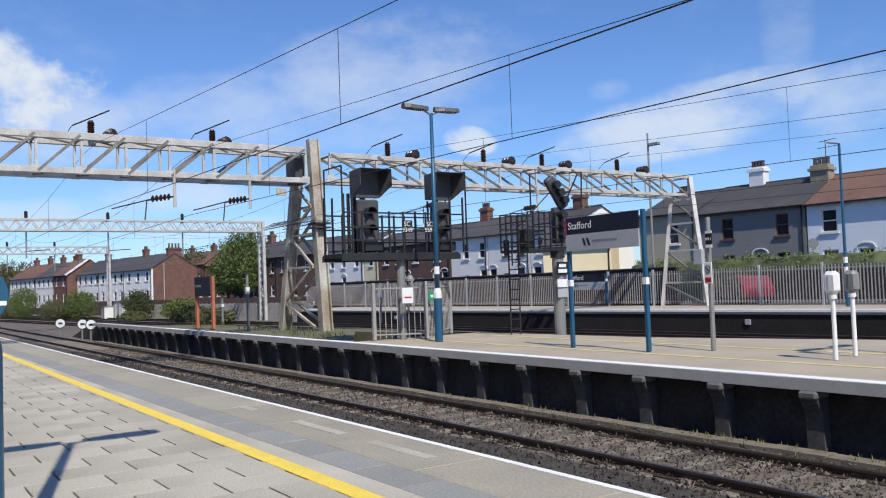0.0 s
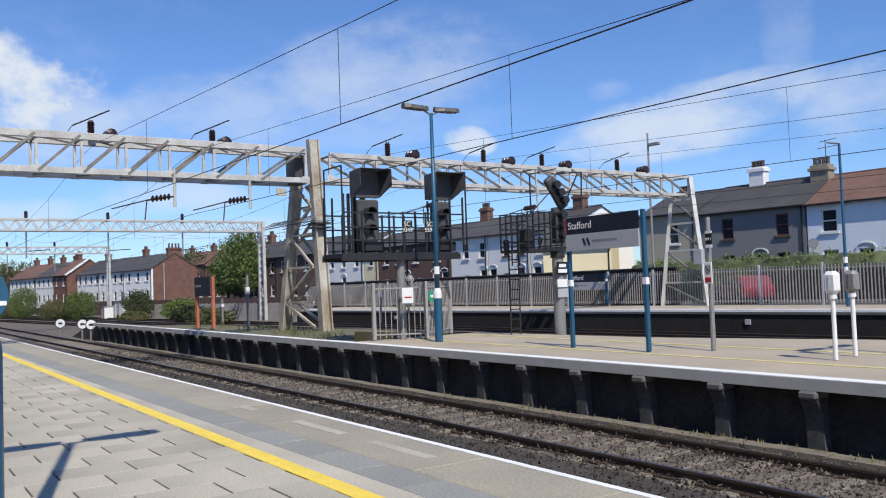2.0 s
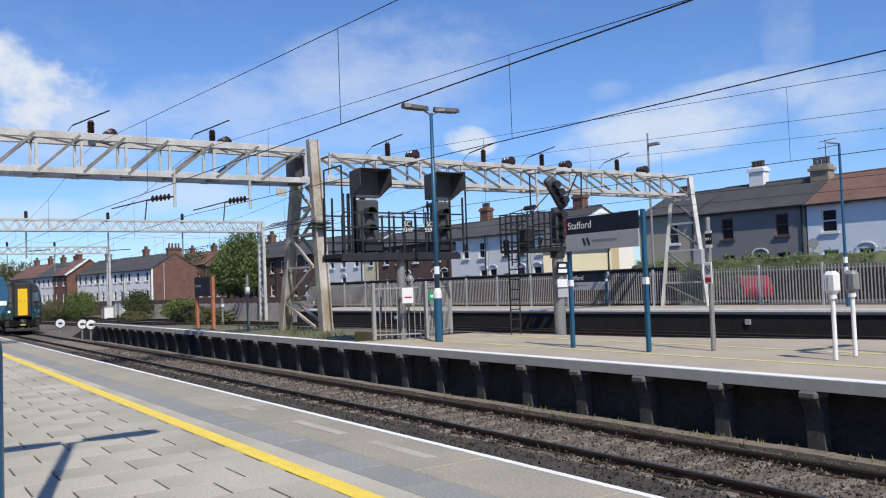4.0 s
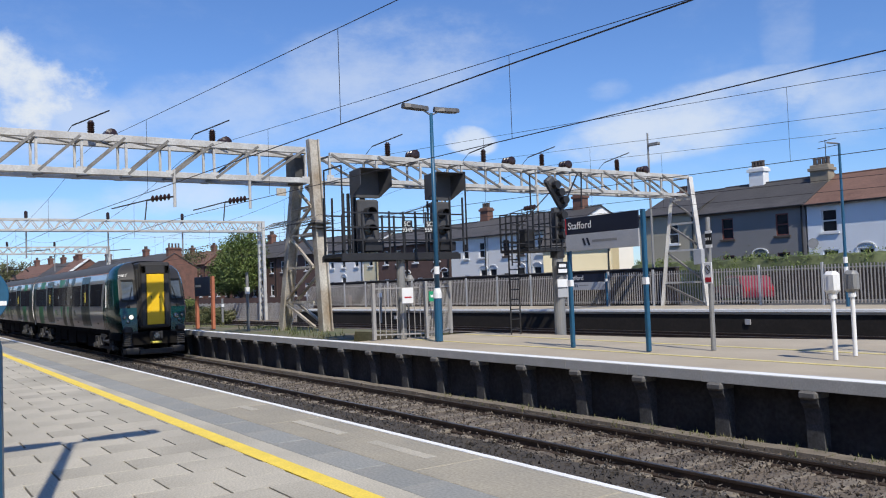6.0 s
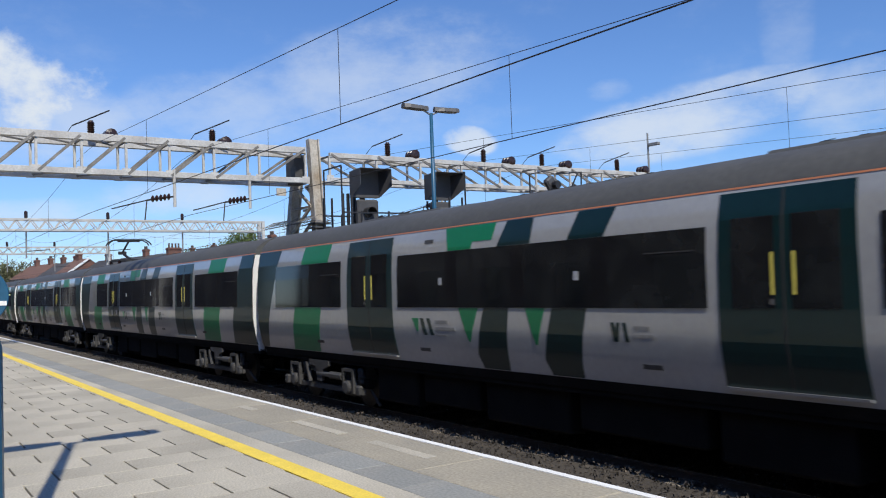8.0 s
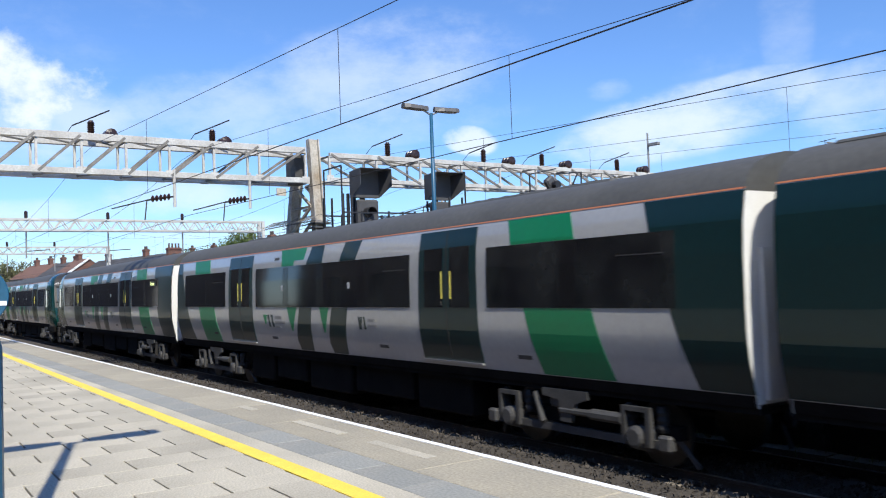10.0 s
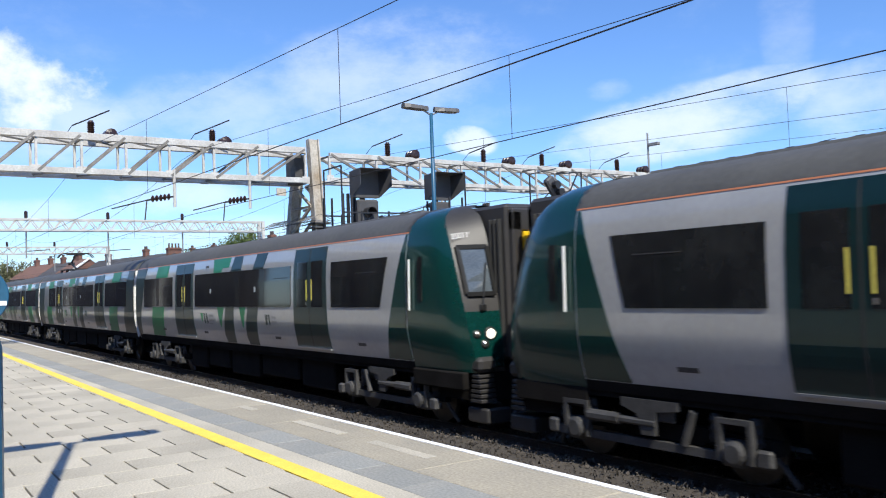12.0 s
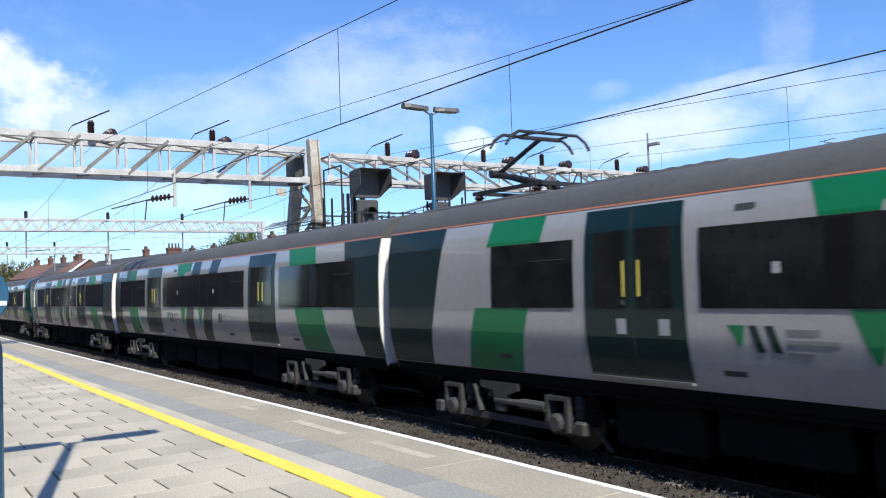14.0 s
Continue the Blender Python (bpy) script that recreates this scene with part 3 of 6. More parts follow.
def main_gantry():
    base = empty("main_gantry", pose(-28.6, 0, 0), "pale grey galvanised steel lattice gantry carrying overhead line", "gantry", "gantries")
    truss(base, [-7.6, -6.2, -4.9, -3.6, -2.3, -1.0, 0.3, 1.6, 2.9, 4.2, 5.5, 6.84, 8.22, 9.72, 11.34, 13.1], 6.62, 5.32, 1.1, 0.17, M_GALV, 1)
    truss(base, [14.1 + i * 19.9 / 10 for i in range(11)], 6.5, 5.42, 1.0, 0.14, M_GALV, -1)
    # lattice tower of two plated legs
    for name, x, y, wid in (("front_leg", 0.45, 13.6, 0.40), ("rear_leg", -1.0, 13.45, 0.40)):
        bm = bmesh.new()
        top, foot = (x, 6.95 if x > 0 else 5.6), (x + (0.1 if x > 0 else -1.5), -0.1)
        for yy in (y - wid / 2, y + wid / 2 - 0.05):
            vs = []
            for (xx, z) in (foot, top):
                hw = 0.20 if z < 1 else 0.15
                vs.append([bm.verts.new((xx + sx * hw, yy + dy, z)) for sx in (-1, 1) for dy in (0, 0.05)])
            a, b = vs
            for q in ((0, 1, 3, 2),):
                bm.faces.new([a[k] for k in q])
                bm.faces.new([b[k] for k in q][::-1])
            for i, j in ((0, 1), (1, 3), (3, 2), (2, 0)):
                bm.faces.new((a[i], a[j], b[j], b[i]))
        box(bm, min(top[0], foot[0]) - 0.0, min(top[0], foot[0]) + 0.04, y - wid / 2, y + wid / 2, 5.2, 5.5)
        # web plate between the flanges
        vs = [bm.verts.new((xx, yy, z)) for xx, z in (foot, top) for yy in (y - wid / 2 + 0.02, y + wid / 2 - 0.02)]
        vt = [bm.verts.new(v.co + Vector((0.04, 0, 0))) for v in vs]
        for quad in ((0, 1, 3, 2),):
            bm.faces.new([vs[k] for k in quad])
            bm.faces.new([vt[k] for k in quad][::-1])
        for i, j in ((0, 1), (1, 3), (3, 2), (2, 0)):
            bm.faces.new((vs[i], vs[j], vt[j], vt[i]))
        if x > 0:
            for v in bm.verts:
                v.co.y += 0.28 * (0.5 - v.co.z / 6.9)
        pieces(name, bm, M_LEGSTEEL, base, "weathered plated steel leg")
    zs = [0.1, 1.0, 2.3, 3.5, 4.5, 5.4]
    for k, (z0, z1) in enumerate(zip(zs, zs[1:])):
        xr0, xr1 = -2.5 + 1.5 * z0 / 5.6, -2.5 + 1.5 * z1 / 5.6
        for y in (13.36, 13.84):
            a, b = ((xr0, y, z0), (0.4, y, z1)) if k % 2 else ((0.4, y, z0), (xr1, y, z1))
            part("leg_brace", bar(bmesh.new(), a, b, 0.09), M_LEGSTEEL, base)
            part("leg_tie", bar(bmesh.new(), (xr1, y, z1), (0.4, y, z1), 0.08), M_LEGSTEEL, base)
    part("strap", bx(0.15, 0.8, 13.3, 13.95, 3.68, 3.74, 0.01), M_BOGIE, base)
    part("strap", bx(0.15, 0.8, 13.3, 13.95, 3.84, 3.9, 0.01), M_BOGIE, base)
    part("knee_plate", bx(-0.6, 0.2, 12.85, 13.3, 5.35, 6.4), M_BOGIE, base)
    # far leg: two splayed posts with ties and slanting braces
    foot_f, top_f, foot_r, top_r = Vector((1.85, 33.4, -0.05)), Vector((0.62, 34.0, 6.4)), Vector((-1.0, 33.4, -0.05)), Vector((-0.45, 33.8, 5.45))
    part("far_leg", bar(bmesh.new(), top_f, foot_f, 0.2, 0.17), M_GALV, base)
    part("far_leg", bar(bmesh.new(), top_r, foot_r, 0.2, 0.17), M_GALV, base)
    on = lambda a, b, z: a.lerp(b, (z - a.z) / (b.z - a.z))
    for z in (1.15, 2.75, 4.1, 5.3):
        part("leg_tie", bar(bmesh.new(), on(foot_r, top_r, z), on(foot_f, top_f, z), 0.09), M_GALV, base)
    for z1, z0 in ((5.3, 4.3), (4.05, 2.9), (2.7, 1.2), (1.1, 0.0)):
        part("leg_brace", bar(bmesh.new(), on(foot_r, top_r, z1), on(foot_f, top_f, z0), 0.09), M_BRACE, base)
    part("junction_box", bx(1.25, 1.75, 33.2, 33.45, 2.0, 2.75, 0.02), M_SIGNGREY, base, "pale grey cable junction box")
    bm = bmesh.new()
    bar(bm, (0.9, 13.3, 3.95), (-3.6, 13.2, 3.95), 0.03)
    bar(bm, (0.9, 13.85, 3.95), (-3.6, 13.95, 3.95), 0.03)
    for i in range(16):
        x = 0.8 - i * 0.28
        bar(bm, (x, 13.0, 3.95), (x - 0.1, 13.55, 4.2), 0.02)
        bar(bm, (x, 14.1, 3.95), (x - 0.1, 13.55, 4.2), 0.02)
    part("climbing_guard", bm, M_BRACE, base, "spiked steel climbing guard")
    return base


main_gantry()
for y, gap in ((5.9, 0.5), (9.87, 0.3), (16.9, 0.95), (21.6, 1.1), (24.85, 1.1), (29.55, 1.4)):
    insulator_top(-28.6, y, 6.58, gap)


def far_gantry(x, y0, y1, zt, zb):
    base = empty("far_gantry", pose(x, 0, 0), "distant grey steel lattice gantry across the tracks", "gantry", "gantries")
    bm = bmesh.new()
    for xx in (-0.4, 0.4):
        box(bm, xx - 0.07, xx + 0.07, y0, y1, zt - 0.14, zt)
        box(bm, xx - 0.07, xx + 0.07, y0, y1, zb, zb + 0.14)
        n = round((y1 - y0) / 1.05)
        st = (y1 - y0) / n
        for i in range(n):
            y = y0 + i * st
            bar(bm, (xx, y, zb + 0.1), (xx, y + st / 2, zt - 0.1), 0.07)
            bar(bm, (xx, y + st / 2, zt - 0.1), (xx, y + st, zb + 0.1), 0.07)
    part("lattice_beam", bm, M_GALV, base)
    for xx in (-0.45, 0.45):
        for y in (y0, y1):
            part("leg", bar(bmesh.new(), (xx, y, zt), (xx * 1.3, y, -1.1), 0.24), M_GALV, base)
    bm = bmesh.new()
    for i in range(12):
        bar(bm, (-0.5, y1, i * 0.6 - 0.8), (0.5, y1, i * 0.6 - 0.2), 0.07)
    pieces("leg_lacing", bm, M_GALV, base)
    for i in range(5):
        y = y0 + 2 + i * (y1 - y0 - 3) / 5
        d = part("drop_bracket", bar(bmesh.new(), (0, y, zb), (0, y, zb - 2.0), 0.1), M_GREYPOST, base)
        part("registration_arm", bar(bmesh.new(), (0, y, zb - 1.5), (0.3, y + 1.6, zb - 1.4), 0.06), M_DARKSTEEL, d)
        part("insulator", lathe(bmesh.new(), [(0.05, 0), (0.13, 0.1), (0.13, 0.5), (0.05, 0.6)], 8, pose(0, y, zt)), M_INSUL, base)
    return base


far_gantry(-70, -4, 28.3, 7.55, 6.6)
far_gantry(-108, -4, 24, 7.6, 6.7)
far_gantry(-150, -8, 15.5, 8.0, 7.0)


# ---- overhead wires ----
def wire(name, pts, r=0.012, label="thin dark overhead wire"):
    cu = bpy.data.curves.new(name, "CURVE")
    cu.dimensions, cu.bevel_depth, cu.bevel_resolution = "3D", r, 1
    sp = cu.splines.new("POLY")
    sp.points.add(len(pts) - 1)
    for p, q in zip(sp.points, pts):
        p.co = (*q, 1)
    cu.materials.append(M_WIRE)
    return tagged(new(name, cu), label, "wire", "overhead wires")


def catenary(y, z_contact=3.88, z_low=4.74, z_high=6.27, angle=0.0, x_end=-260):
    """A contact wire with the sagging wire above it and droppers between."""
    f = lambda x: y + angle * x
    contact = lambda x: z_contact + 0.0 if x < -28.6 else z_contact + 0.06 - 0.0145 * (x + 14)
    wire("contact_wire", [(x, f(x), contact(x)) for x in (60, 20, 0, -28.6, -70, -150, x_end)], 0.0085)
    pts = []
    spans = [(30.0, -28.6), (-28.6, -70.0), (-70.0, -108.0), (-108.0, -150.0), (-150.0, -200.0)]
    sag = lambda x: next((z_low + (z_high - z_low) * abs(2 * (x - (a + b) / 2) / (a - b)) ** (1.04 if a > 0 else 2.0) for a, b in spans if b <= x <= a), z_high)
    for i in range(121):
        x = 30 - i * 230 / 120
        pts.append((x, f(x), sag(x)))
    wire("catenary_wire", pts, 0.0065)
    for x in (9.9, -0.6, -11.15, -21.7, -36.0, -45.0, -54.0, -63.0):
        wire("dropper", [(x, f(x), contact(x)), (x, f(x), sag(x))], 0.005, "thin vertical dropper wire")


catenary(TRACK_A)
catenary(TRACK_B)
catenary(17.5, 3.9, 5.0, 6.5, 0.05)
catenary(22.8, 3.9, 5.0, 6.5, 0.078)
catenary(26.5, 3.9, 5.0, 6.5, 0.078)


def registration(y, side, x=-28.6):
    """A drop tube below the gantry with an insulated arm that holds the wire."""
    base = empty("registration_arm", pose(x + 0.6, y, 0), "steel drop bracket with a ribbed insulated arm under the gantry", "bracket", "registration arms")
    part("drop_tube", rod(bmesh.new(), (0, 0, 5.6), (0, 0, 4.35), 0.05, 8), M_GALV, base)
    bm = bmesh.new()
    rod(bm, (0, 0, 4.7), (0, side * 0.9, 4.55), 0.03)
    rod(bm, (0, side * 0.9, 4.55), (0, side * 2.0, 4.25), 0.02)
    rod(bm, (0, side * 0.9, 4.55), (0.1, side * 1.0, 3.9), 0.02)
    part("arm", bm, M_DARKSTEEL, base)
    bm = bmesh.new()
    for i in range(5):
        lathe(bm, [(0.05, 0), (0.11, 0.03), (0.11, 0.06), (0.05, 0.1)], 8, Matrix.Translation((0, side * (0.15 + i * 0.13), 4.68 - 0.02 * i)) @ pose(0, 0, 0, 90 if side < 0 else -90, 0, 0))
    part("insulator", bm, M_INSUL, base)


registration(8.35, -1)
registration(10.95, -1)
registration(19.0, -1)
registration(24.0, -1)

# ---- signals ----
def lamp_post(x, y, group="platform lamps", banded=True):
    """Blue post with a white band and two flat lamp heads across the tracks."""
    base = empty("lamp_post", pose(x, y, 0), "blue steel platform lamp post with two grey lamp heads", "lamp post", group)
    part("post", lathe(bmesh.new(), [(0.068, 1.4), (0.06, 3.0), (0.045, 6.0)], 12), M_BLUEPOST, base, smooth=True)
    part("lower_sleeve", lathe(bmesh.new(), [(0.11, 0), (0.105, 0.02), (0.105, 1.25), (0.07, 1.4)], 12), M_BLUEPOST, base)
    if banded:
        part("white_band", lathe(bmesh.new(), [(0.112, 1.12), (0.112, 1.26), (0.075, 1.38)], 12), M_WHITE, base)
    if banded:
        part("white_patch", lathe(bmesh.new(), [(0.075, 1.75), (0.075, 1.95)], 12), M_WHITE, base)
    for s in (-1, 1):
        bm = bmesh.new()
        rod(bm, (0, 0, 5.95), (0, s * 0.28, 6.08), 0.025, 8)
        arm = part("arm", bm, M_GREYPOST, base)
        bm = bmesh.new()
        prof = [(0.06, 0.10), (0.14, 0.35), (0.15, 0.7), (0.1, 0.86)]
        rings = []
        for w, d in prof:
            rings.append([bm.verts.new((sx * w, s * d, 6.08 + 0.03 * d + dz)) for sx, dz in ((-1, -0.03), (1, -0.03), (0.8, 0.07), (0, 0.10), (-0.8, 0.07))])
        for a, b in zip(rings, rings[1:]):
            for i in range(5):
                bm.faces.new((a[i], a[(i + 1) % 5], b[(i + 1) % 5], b[i]))
        bm.faces.new(rings[0])
        bm.faces.new(rings[-1][::-1])
        part("lamp_head", recalc(bm), M_LAMPHEAD, base)
    return base


isl_lamp = lamp_post(-18.5, 12.3)
near_lamp = lamp_post(-4.36, 0.395, banded=False)
lamp_post(-4.4, 13.9)

# round sign on the near lamp post
disc = empty("round_sign", pose(-4.36, 0.39, 1.49), "round dark blue sign plate strapped to a lamp post", "sign")
face = (EYE - Vector((-4.36, 0.39, 1.49))).normalized()
turn = face.to_track_quat("Z", "Y").to_matrix().to_4x4()
part("plate", lathe(bmesh.new(), [(0.128, 0.115), (0.135, 0.12), (0.135, 0.13), (0.131, 0.134)], 40, turn), M_BLUEPOST, disc)
part("writing_bar", bx(0.05, 0.125, -0.045, -0.025, 0.134, 0.137, m=turn), M_WHITE, disc)
part("strap", lathe(bmesh.new(), [(0.08, -0.02), (0.08, 0.02)], 12), M_GREYPOST, disc)


def signal_head(bm_parent, y, z, x=0.0):
    """A colour-light head: hooded route box above, backplate and lens hoods."""
    head = part("signal_head", bx(x - 0.12, x + 0.1, y - 0.3, y + 0.36, z - 1.15, z + 0.02, 0.05), M_SIGNALFACE, bm_parent, "grey signal head with hooded lenses")
    for dz in (-0.36, -0.84):
        bm = bmesh.new()
        n = 10
        a = [(math.cos(math.pi * i / n), math.sin(math.pi * i / n)) for i in range(n + 1)]
        for (c, s), (c2, s2) in zip(a, a[1:]):
            for r0, r1 in ((0.16, 0.145),):
                v = [bm.verts.new((xx, y + rr * cc, z + dz + rr * ss)) for xx in (x + 0.1, x + 0.36) for rr, cc, ss in ((r0, c, s), (r0, c2, s2), (r1, c2, s2), (r1, c, s))]
                bm.faces.new((v[0], v[1], v[5], v[4]))
                bm.faces.new((v[3], v[7], v[6], v[2]))
                bm.faces.new((v[4], v[5], v[6], v[7]))
        part("lens_hood", bm, M_SIGNAL, head)
        part("lens", lathe(bmesh.new(), [(0.13, 0.1), (0.13, 0.115), (0.06, 0.13)], 14, pose(x, y, z + dz, 0, 90, 0)), M_LENS, head)
    # hooded box above
    bm = bmesh.new()
    for (y0, y1, x0, x1, z0, z1) in ((y - 0.42, y + 0.42, x - 0.14, x + 0.0, z + 0.08, z + 0.80),):
        box(bm, x0, x1, y0, y1, z0, z1)
    v = [Vector((x, yy, zz)) for yy, zz in ((y - 0.42, z + 0.08), (y + 0.42, z + 0.08), (y + 0.42, z + 0.80), (y - 0.42, z + 0.80))]
    o = [Vector((x + 0.55, p.y + (0.1 if p.y > y else -0.02), p.z + (0.02 if p.z > z + 0.3 else 0.28))) for p in v]
    for i in (1, 2, 3):
        j = (i + 1) % 4
        quad = (v[i], v[j], o[j], o[i])
        n = (quad[1] - quad[0]).cross(quad[3] - quad[0]).normalized() * 0.012
        lo, hi = [bm.verts.new(p) for p in quad], [bm.verts.new(p + n) for p in quad]
        bm.faces.new(lo)
        bm.faces.new(hi[::-1])
        for k in range(4):
            bm.faces.new((lo[k], hi[k], hi[(k + 1) % 4], lo[(k + 1) % 4]))
    recalc(bm)
    part("route_box", bm, M_SIGNALFACE, head, "black hooded route indicator box")
    return head


def signal_structure():
    base = empty("signal_gantry", pose(-20.6, 0, 0), "black steel signal platform with two hooded signal heads on a post", "railway signal", "signals")
    part("post", rod(bmesh.new(), (0.2, 12.35, -0.02), (0.2, 12.35, 2.4), 0.12, 14), M_GREYPOST, base, "grey round steel post")
    part("cap", lathe(bmesh.new(), [(0.125, 1.6), (0.125, 1.66), (0.05, 1.78)], 12, pose(0.35, 12.55, 0)), M_GREYPOST, base)
    part("deck", bx(-0.75, 0.45, 10.42, 14.2, 2.30, 2.40, 0.01), M_SIGNAL, base)
    for x in (-0.75, 0.4):
        part("deck_beam", bx(x, x + 0.06, 10.4, 14.25, 2.2, 2.36), M_SIGNAL, base)
    uprights = [10.5, 10.75, 11.05, 11.9, 12.35, 12.75, 13.1, 13.5, 13.95, 14.4]
    for i, y in enumerate(uprights):
        for x in (-0.75, 0.42):
            top = 3.55 if 1 < i < 8 else 4.0
            part("rail_post", bar(bmesh.new(), (x, y, 2.4), (x, y, top), 0.045), M_SIGNAL, base)
    for z in (2.75, 3.1, 3.5):
        for x in (-0.75, 0.42):
            part("handrail", bar(bmesh.new(), (x, 10.5, z), (x, 14.4, z), 0.04), M_SIGNAL, base)
    for y in (10.45, 14.5):
        for a, b in (((0.45, y, 2.5), (0.45, y, 4.75)), ((-0.6, y, 2.5), (-0.6, y, 4.75)), ((-0.6, y, 4.75), (0.45, y, 4.75))):
            part("cage_bar", bar(bmesh.new(), a, b, 0.035), M_SIGNAL, base)
    for y in (11.05, 11.25):
        part("cable_riser", bar(bmesh.new(), (-0.35, y, 2.4), (-0.35, y, 4.1), 0.07), M_SIGNAL, base)
    for y in (11.42, 13.88):
        signal_head(base, y, 3.88, 0.0)
        part("kick_box", bx(-0.1, 0.35, y - 0.25, y + 0.3, 2.45, 2.72, 0.02), M_SIGNAL, base)
        part("back_frame", bar(bmesh.new(), (-0.2, y, 2.4), (-0.2, y, 4.6), 0.12), M_SIGNAL, base)
    for y in (12.45, 13.2):
        plate = part("number_plate", bx(0.46, 0.47, y - 0.17, y + 0.17, 2.94, 3.3), M_BLACK, base)
        face = Matrix(((0, 0, 1, 0.472), (1, 0, 0, y), (0, 1, 0, 0), (0, 0, 0, 1)))
        words("SC", 0.19, Matrix.Translation((0, 0, 3.14)) @ face, M_WHITE, plate, align="CENTER")
        words("9349" if y < 13 else "5591", 0.17, Matrix.Translation((0, 0, 2.98)) @ face, M_WHITE, plate, align="CENTER")
    bm = bmesh.new()
    for s in (-0.16, 0.16):
        bar(bm, (-0.6, 12.9 + s, 0), (-0.6, 12.9 + s, 2.4), 0.04)
    for i in range(8):
        bar(bm, (-0.6, 12.74, 0.2 + i * 0.28), (-0.6, 13.06, 0.2 + i * 0.28), 0.03)
    part("ladder", bm, M_SIGNAL, base)
    return base


signal_structure()


def small_signal():
    base = empty("platform_signal", pose(-17.8, 15.9, 0), "tilted black signal head and cage on a grey post", "railway signal", "signals")
    part("post", rod(bmesh.new(), (0, 0, -1.0), (0, 0, 2.2), 0.16, 16), M_GREYPOST, base, smooth=False)
    part("collar", rod(bmesh.new(), (0, 0, 2.1), (0, 0, 2.3), 0.2, 12), M_DARKSTEEL, base)
    part("deck", bx(-1.0, 0.2, -1.2, 0.1, 2.28, 2.36), M_SIGNAL, base)
    for y in (-1.2, -1.0, -0.8, -0.6, -0.4, -0.2, 0.0):
        for x in (-1.0, 0.2):
            part("cage_bar", bar(bmesh.new(), (x, y, 2.3), (x, y, 3.35), 0.035), M_SIGNAL, base)
    for z in (2.6, 2.95, 3.35):
        for x in (-1.0, 0.2):
            part("handrail", bar(bmesh.new(), (x, -1.2, z), (x, 0.05, z), 0.035), M_SIGNAL, base)
    part("equipment_box", bx(-0.75, -0.45, -0.75, -0.4, 2.4, 2.95, 0.03), M_SIGNAL, base)
    for z in (2.45, 2.8, 3.1):
        for y in (-1.2, 0.05):
            part("handrail", bar(bmesh.new(), (-1.0, y, z), (0.2, y, z), 0.03), M_SIGNAL, base)
    for y in (-1.7, -1.45):
        part("cage_bar", bar(bmesh.new(), (0.1, y, 1.9), (0.1, y, 3.3), 0.03), M_SIGNAL, base)
    for z in (2.0, 2.5, 3.0, 3.3):
        part("handrail", bar(bmesh.new(), (0.1, -1.7, z), (0.1, -1.2, z), 0.03), M_SIGNAL, base)
    for a, b in (((0.3, -1.15, 3.3), (0.3, -1.15, 4.35)), ((0.3, -0.1, 3.3), (0.3, 0.6, 4.45)), ((0.3, -1.15, 4.35), (0.3, -0.2, 4.55)), ((0.3, 0.7, 3.5), (0.3, 0.75, 4.5)), ((0.3, -0.2, 4.4), (0.3, 0.75, 4.5)), ((-0.3, -1.1, 3.0), (0.1, -0.3, 3.9))):
        part("cage_bar", bar(bmesh.new(), a, b, 0.03), M_SIGNAL, base)
    m = Matrix.Translation((0.15, -0.1, 3.9)) @ pose(0, 0, 0, 35, 0, 0)
    head = part("signal_head", bx(-0.1, 0.1, -0.16, 0.16, -0.5, 0.5, 0.05, m), M_SIGNALFACE, base, "grey signal head leaning to one side")
    for dz in (-0.25, 0.0, 0.25):
        part("lens_hood", lathe(bmesh.new(), [(0.1, 0.1), (0.11, 0.28)], 12, m @ pose(0, 0, dz, 0, 90, 0)), M_SIGNAL, head)
    main = part("signal_head", bx(-0.05, 0.15, -0.16, 0.2, 2.5, 3.5, 0.03), M_SIGNALFACE, base)
    for z in (2.72, 3.0, 3.28):
        part("lens_hood", lathe(bmesh.new(), [(0.1, 0.15), (0.11, 0.36)], 12, pose(0, 0.02, z, 0, 90, 0)), M_SIGNAL, main)
    for z0, z1, mt in ((1.62, 1.98, M_BLACK), (1.28, 1.5, M_WHITE), (1.0, 1.24, M_SIGNGREY)):
        p = part("number_plate", bx(0.17, 0.185, -0.2, 0.2, z0, z1), mt, base)
        if mt is M_BLACK:
            part("plate_bar", bx(0.185, 0.19, -0.13, 0.13, 1.83, 1.92), M_WHITE, p)
            part("plate_bar", bx(0.185, 0.19, -0.16, 0.16, 1.68, 1.78), M_WHITE, p)
    bm = bmesh.new()
    for s in (-0.17, 0.17):
        bar(bm, (-1.1, -0.7 + s, -0.9), (-0.9, -0.85 + s, 2.3), 0.04)
    for i in range(11):
        z = -0.7 + i * 0.28
        bar(bm, (-1.09 + 0.06 * (z + 0.9), -0.87 - 0.045 * (z + 0.9), z), (-1.09 + 0.06 * (z + 0.9), -0.53 - 0.045 * (z + 0.9), z), 0.03)
    part("ladder", bm, M_SIGNAL, base)


small_signal()


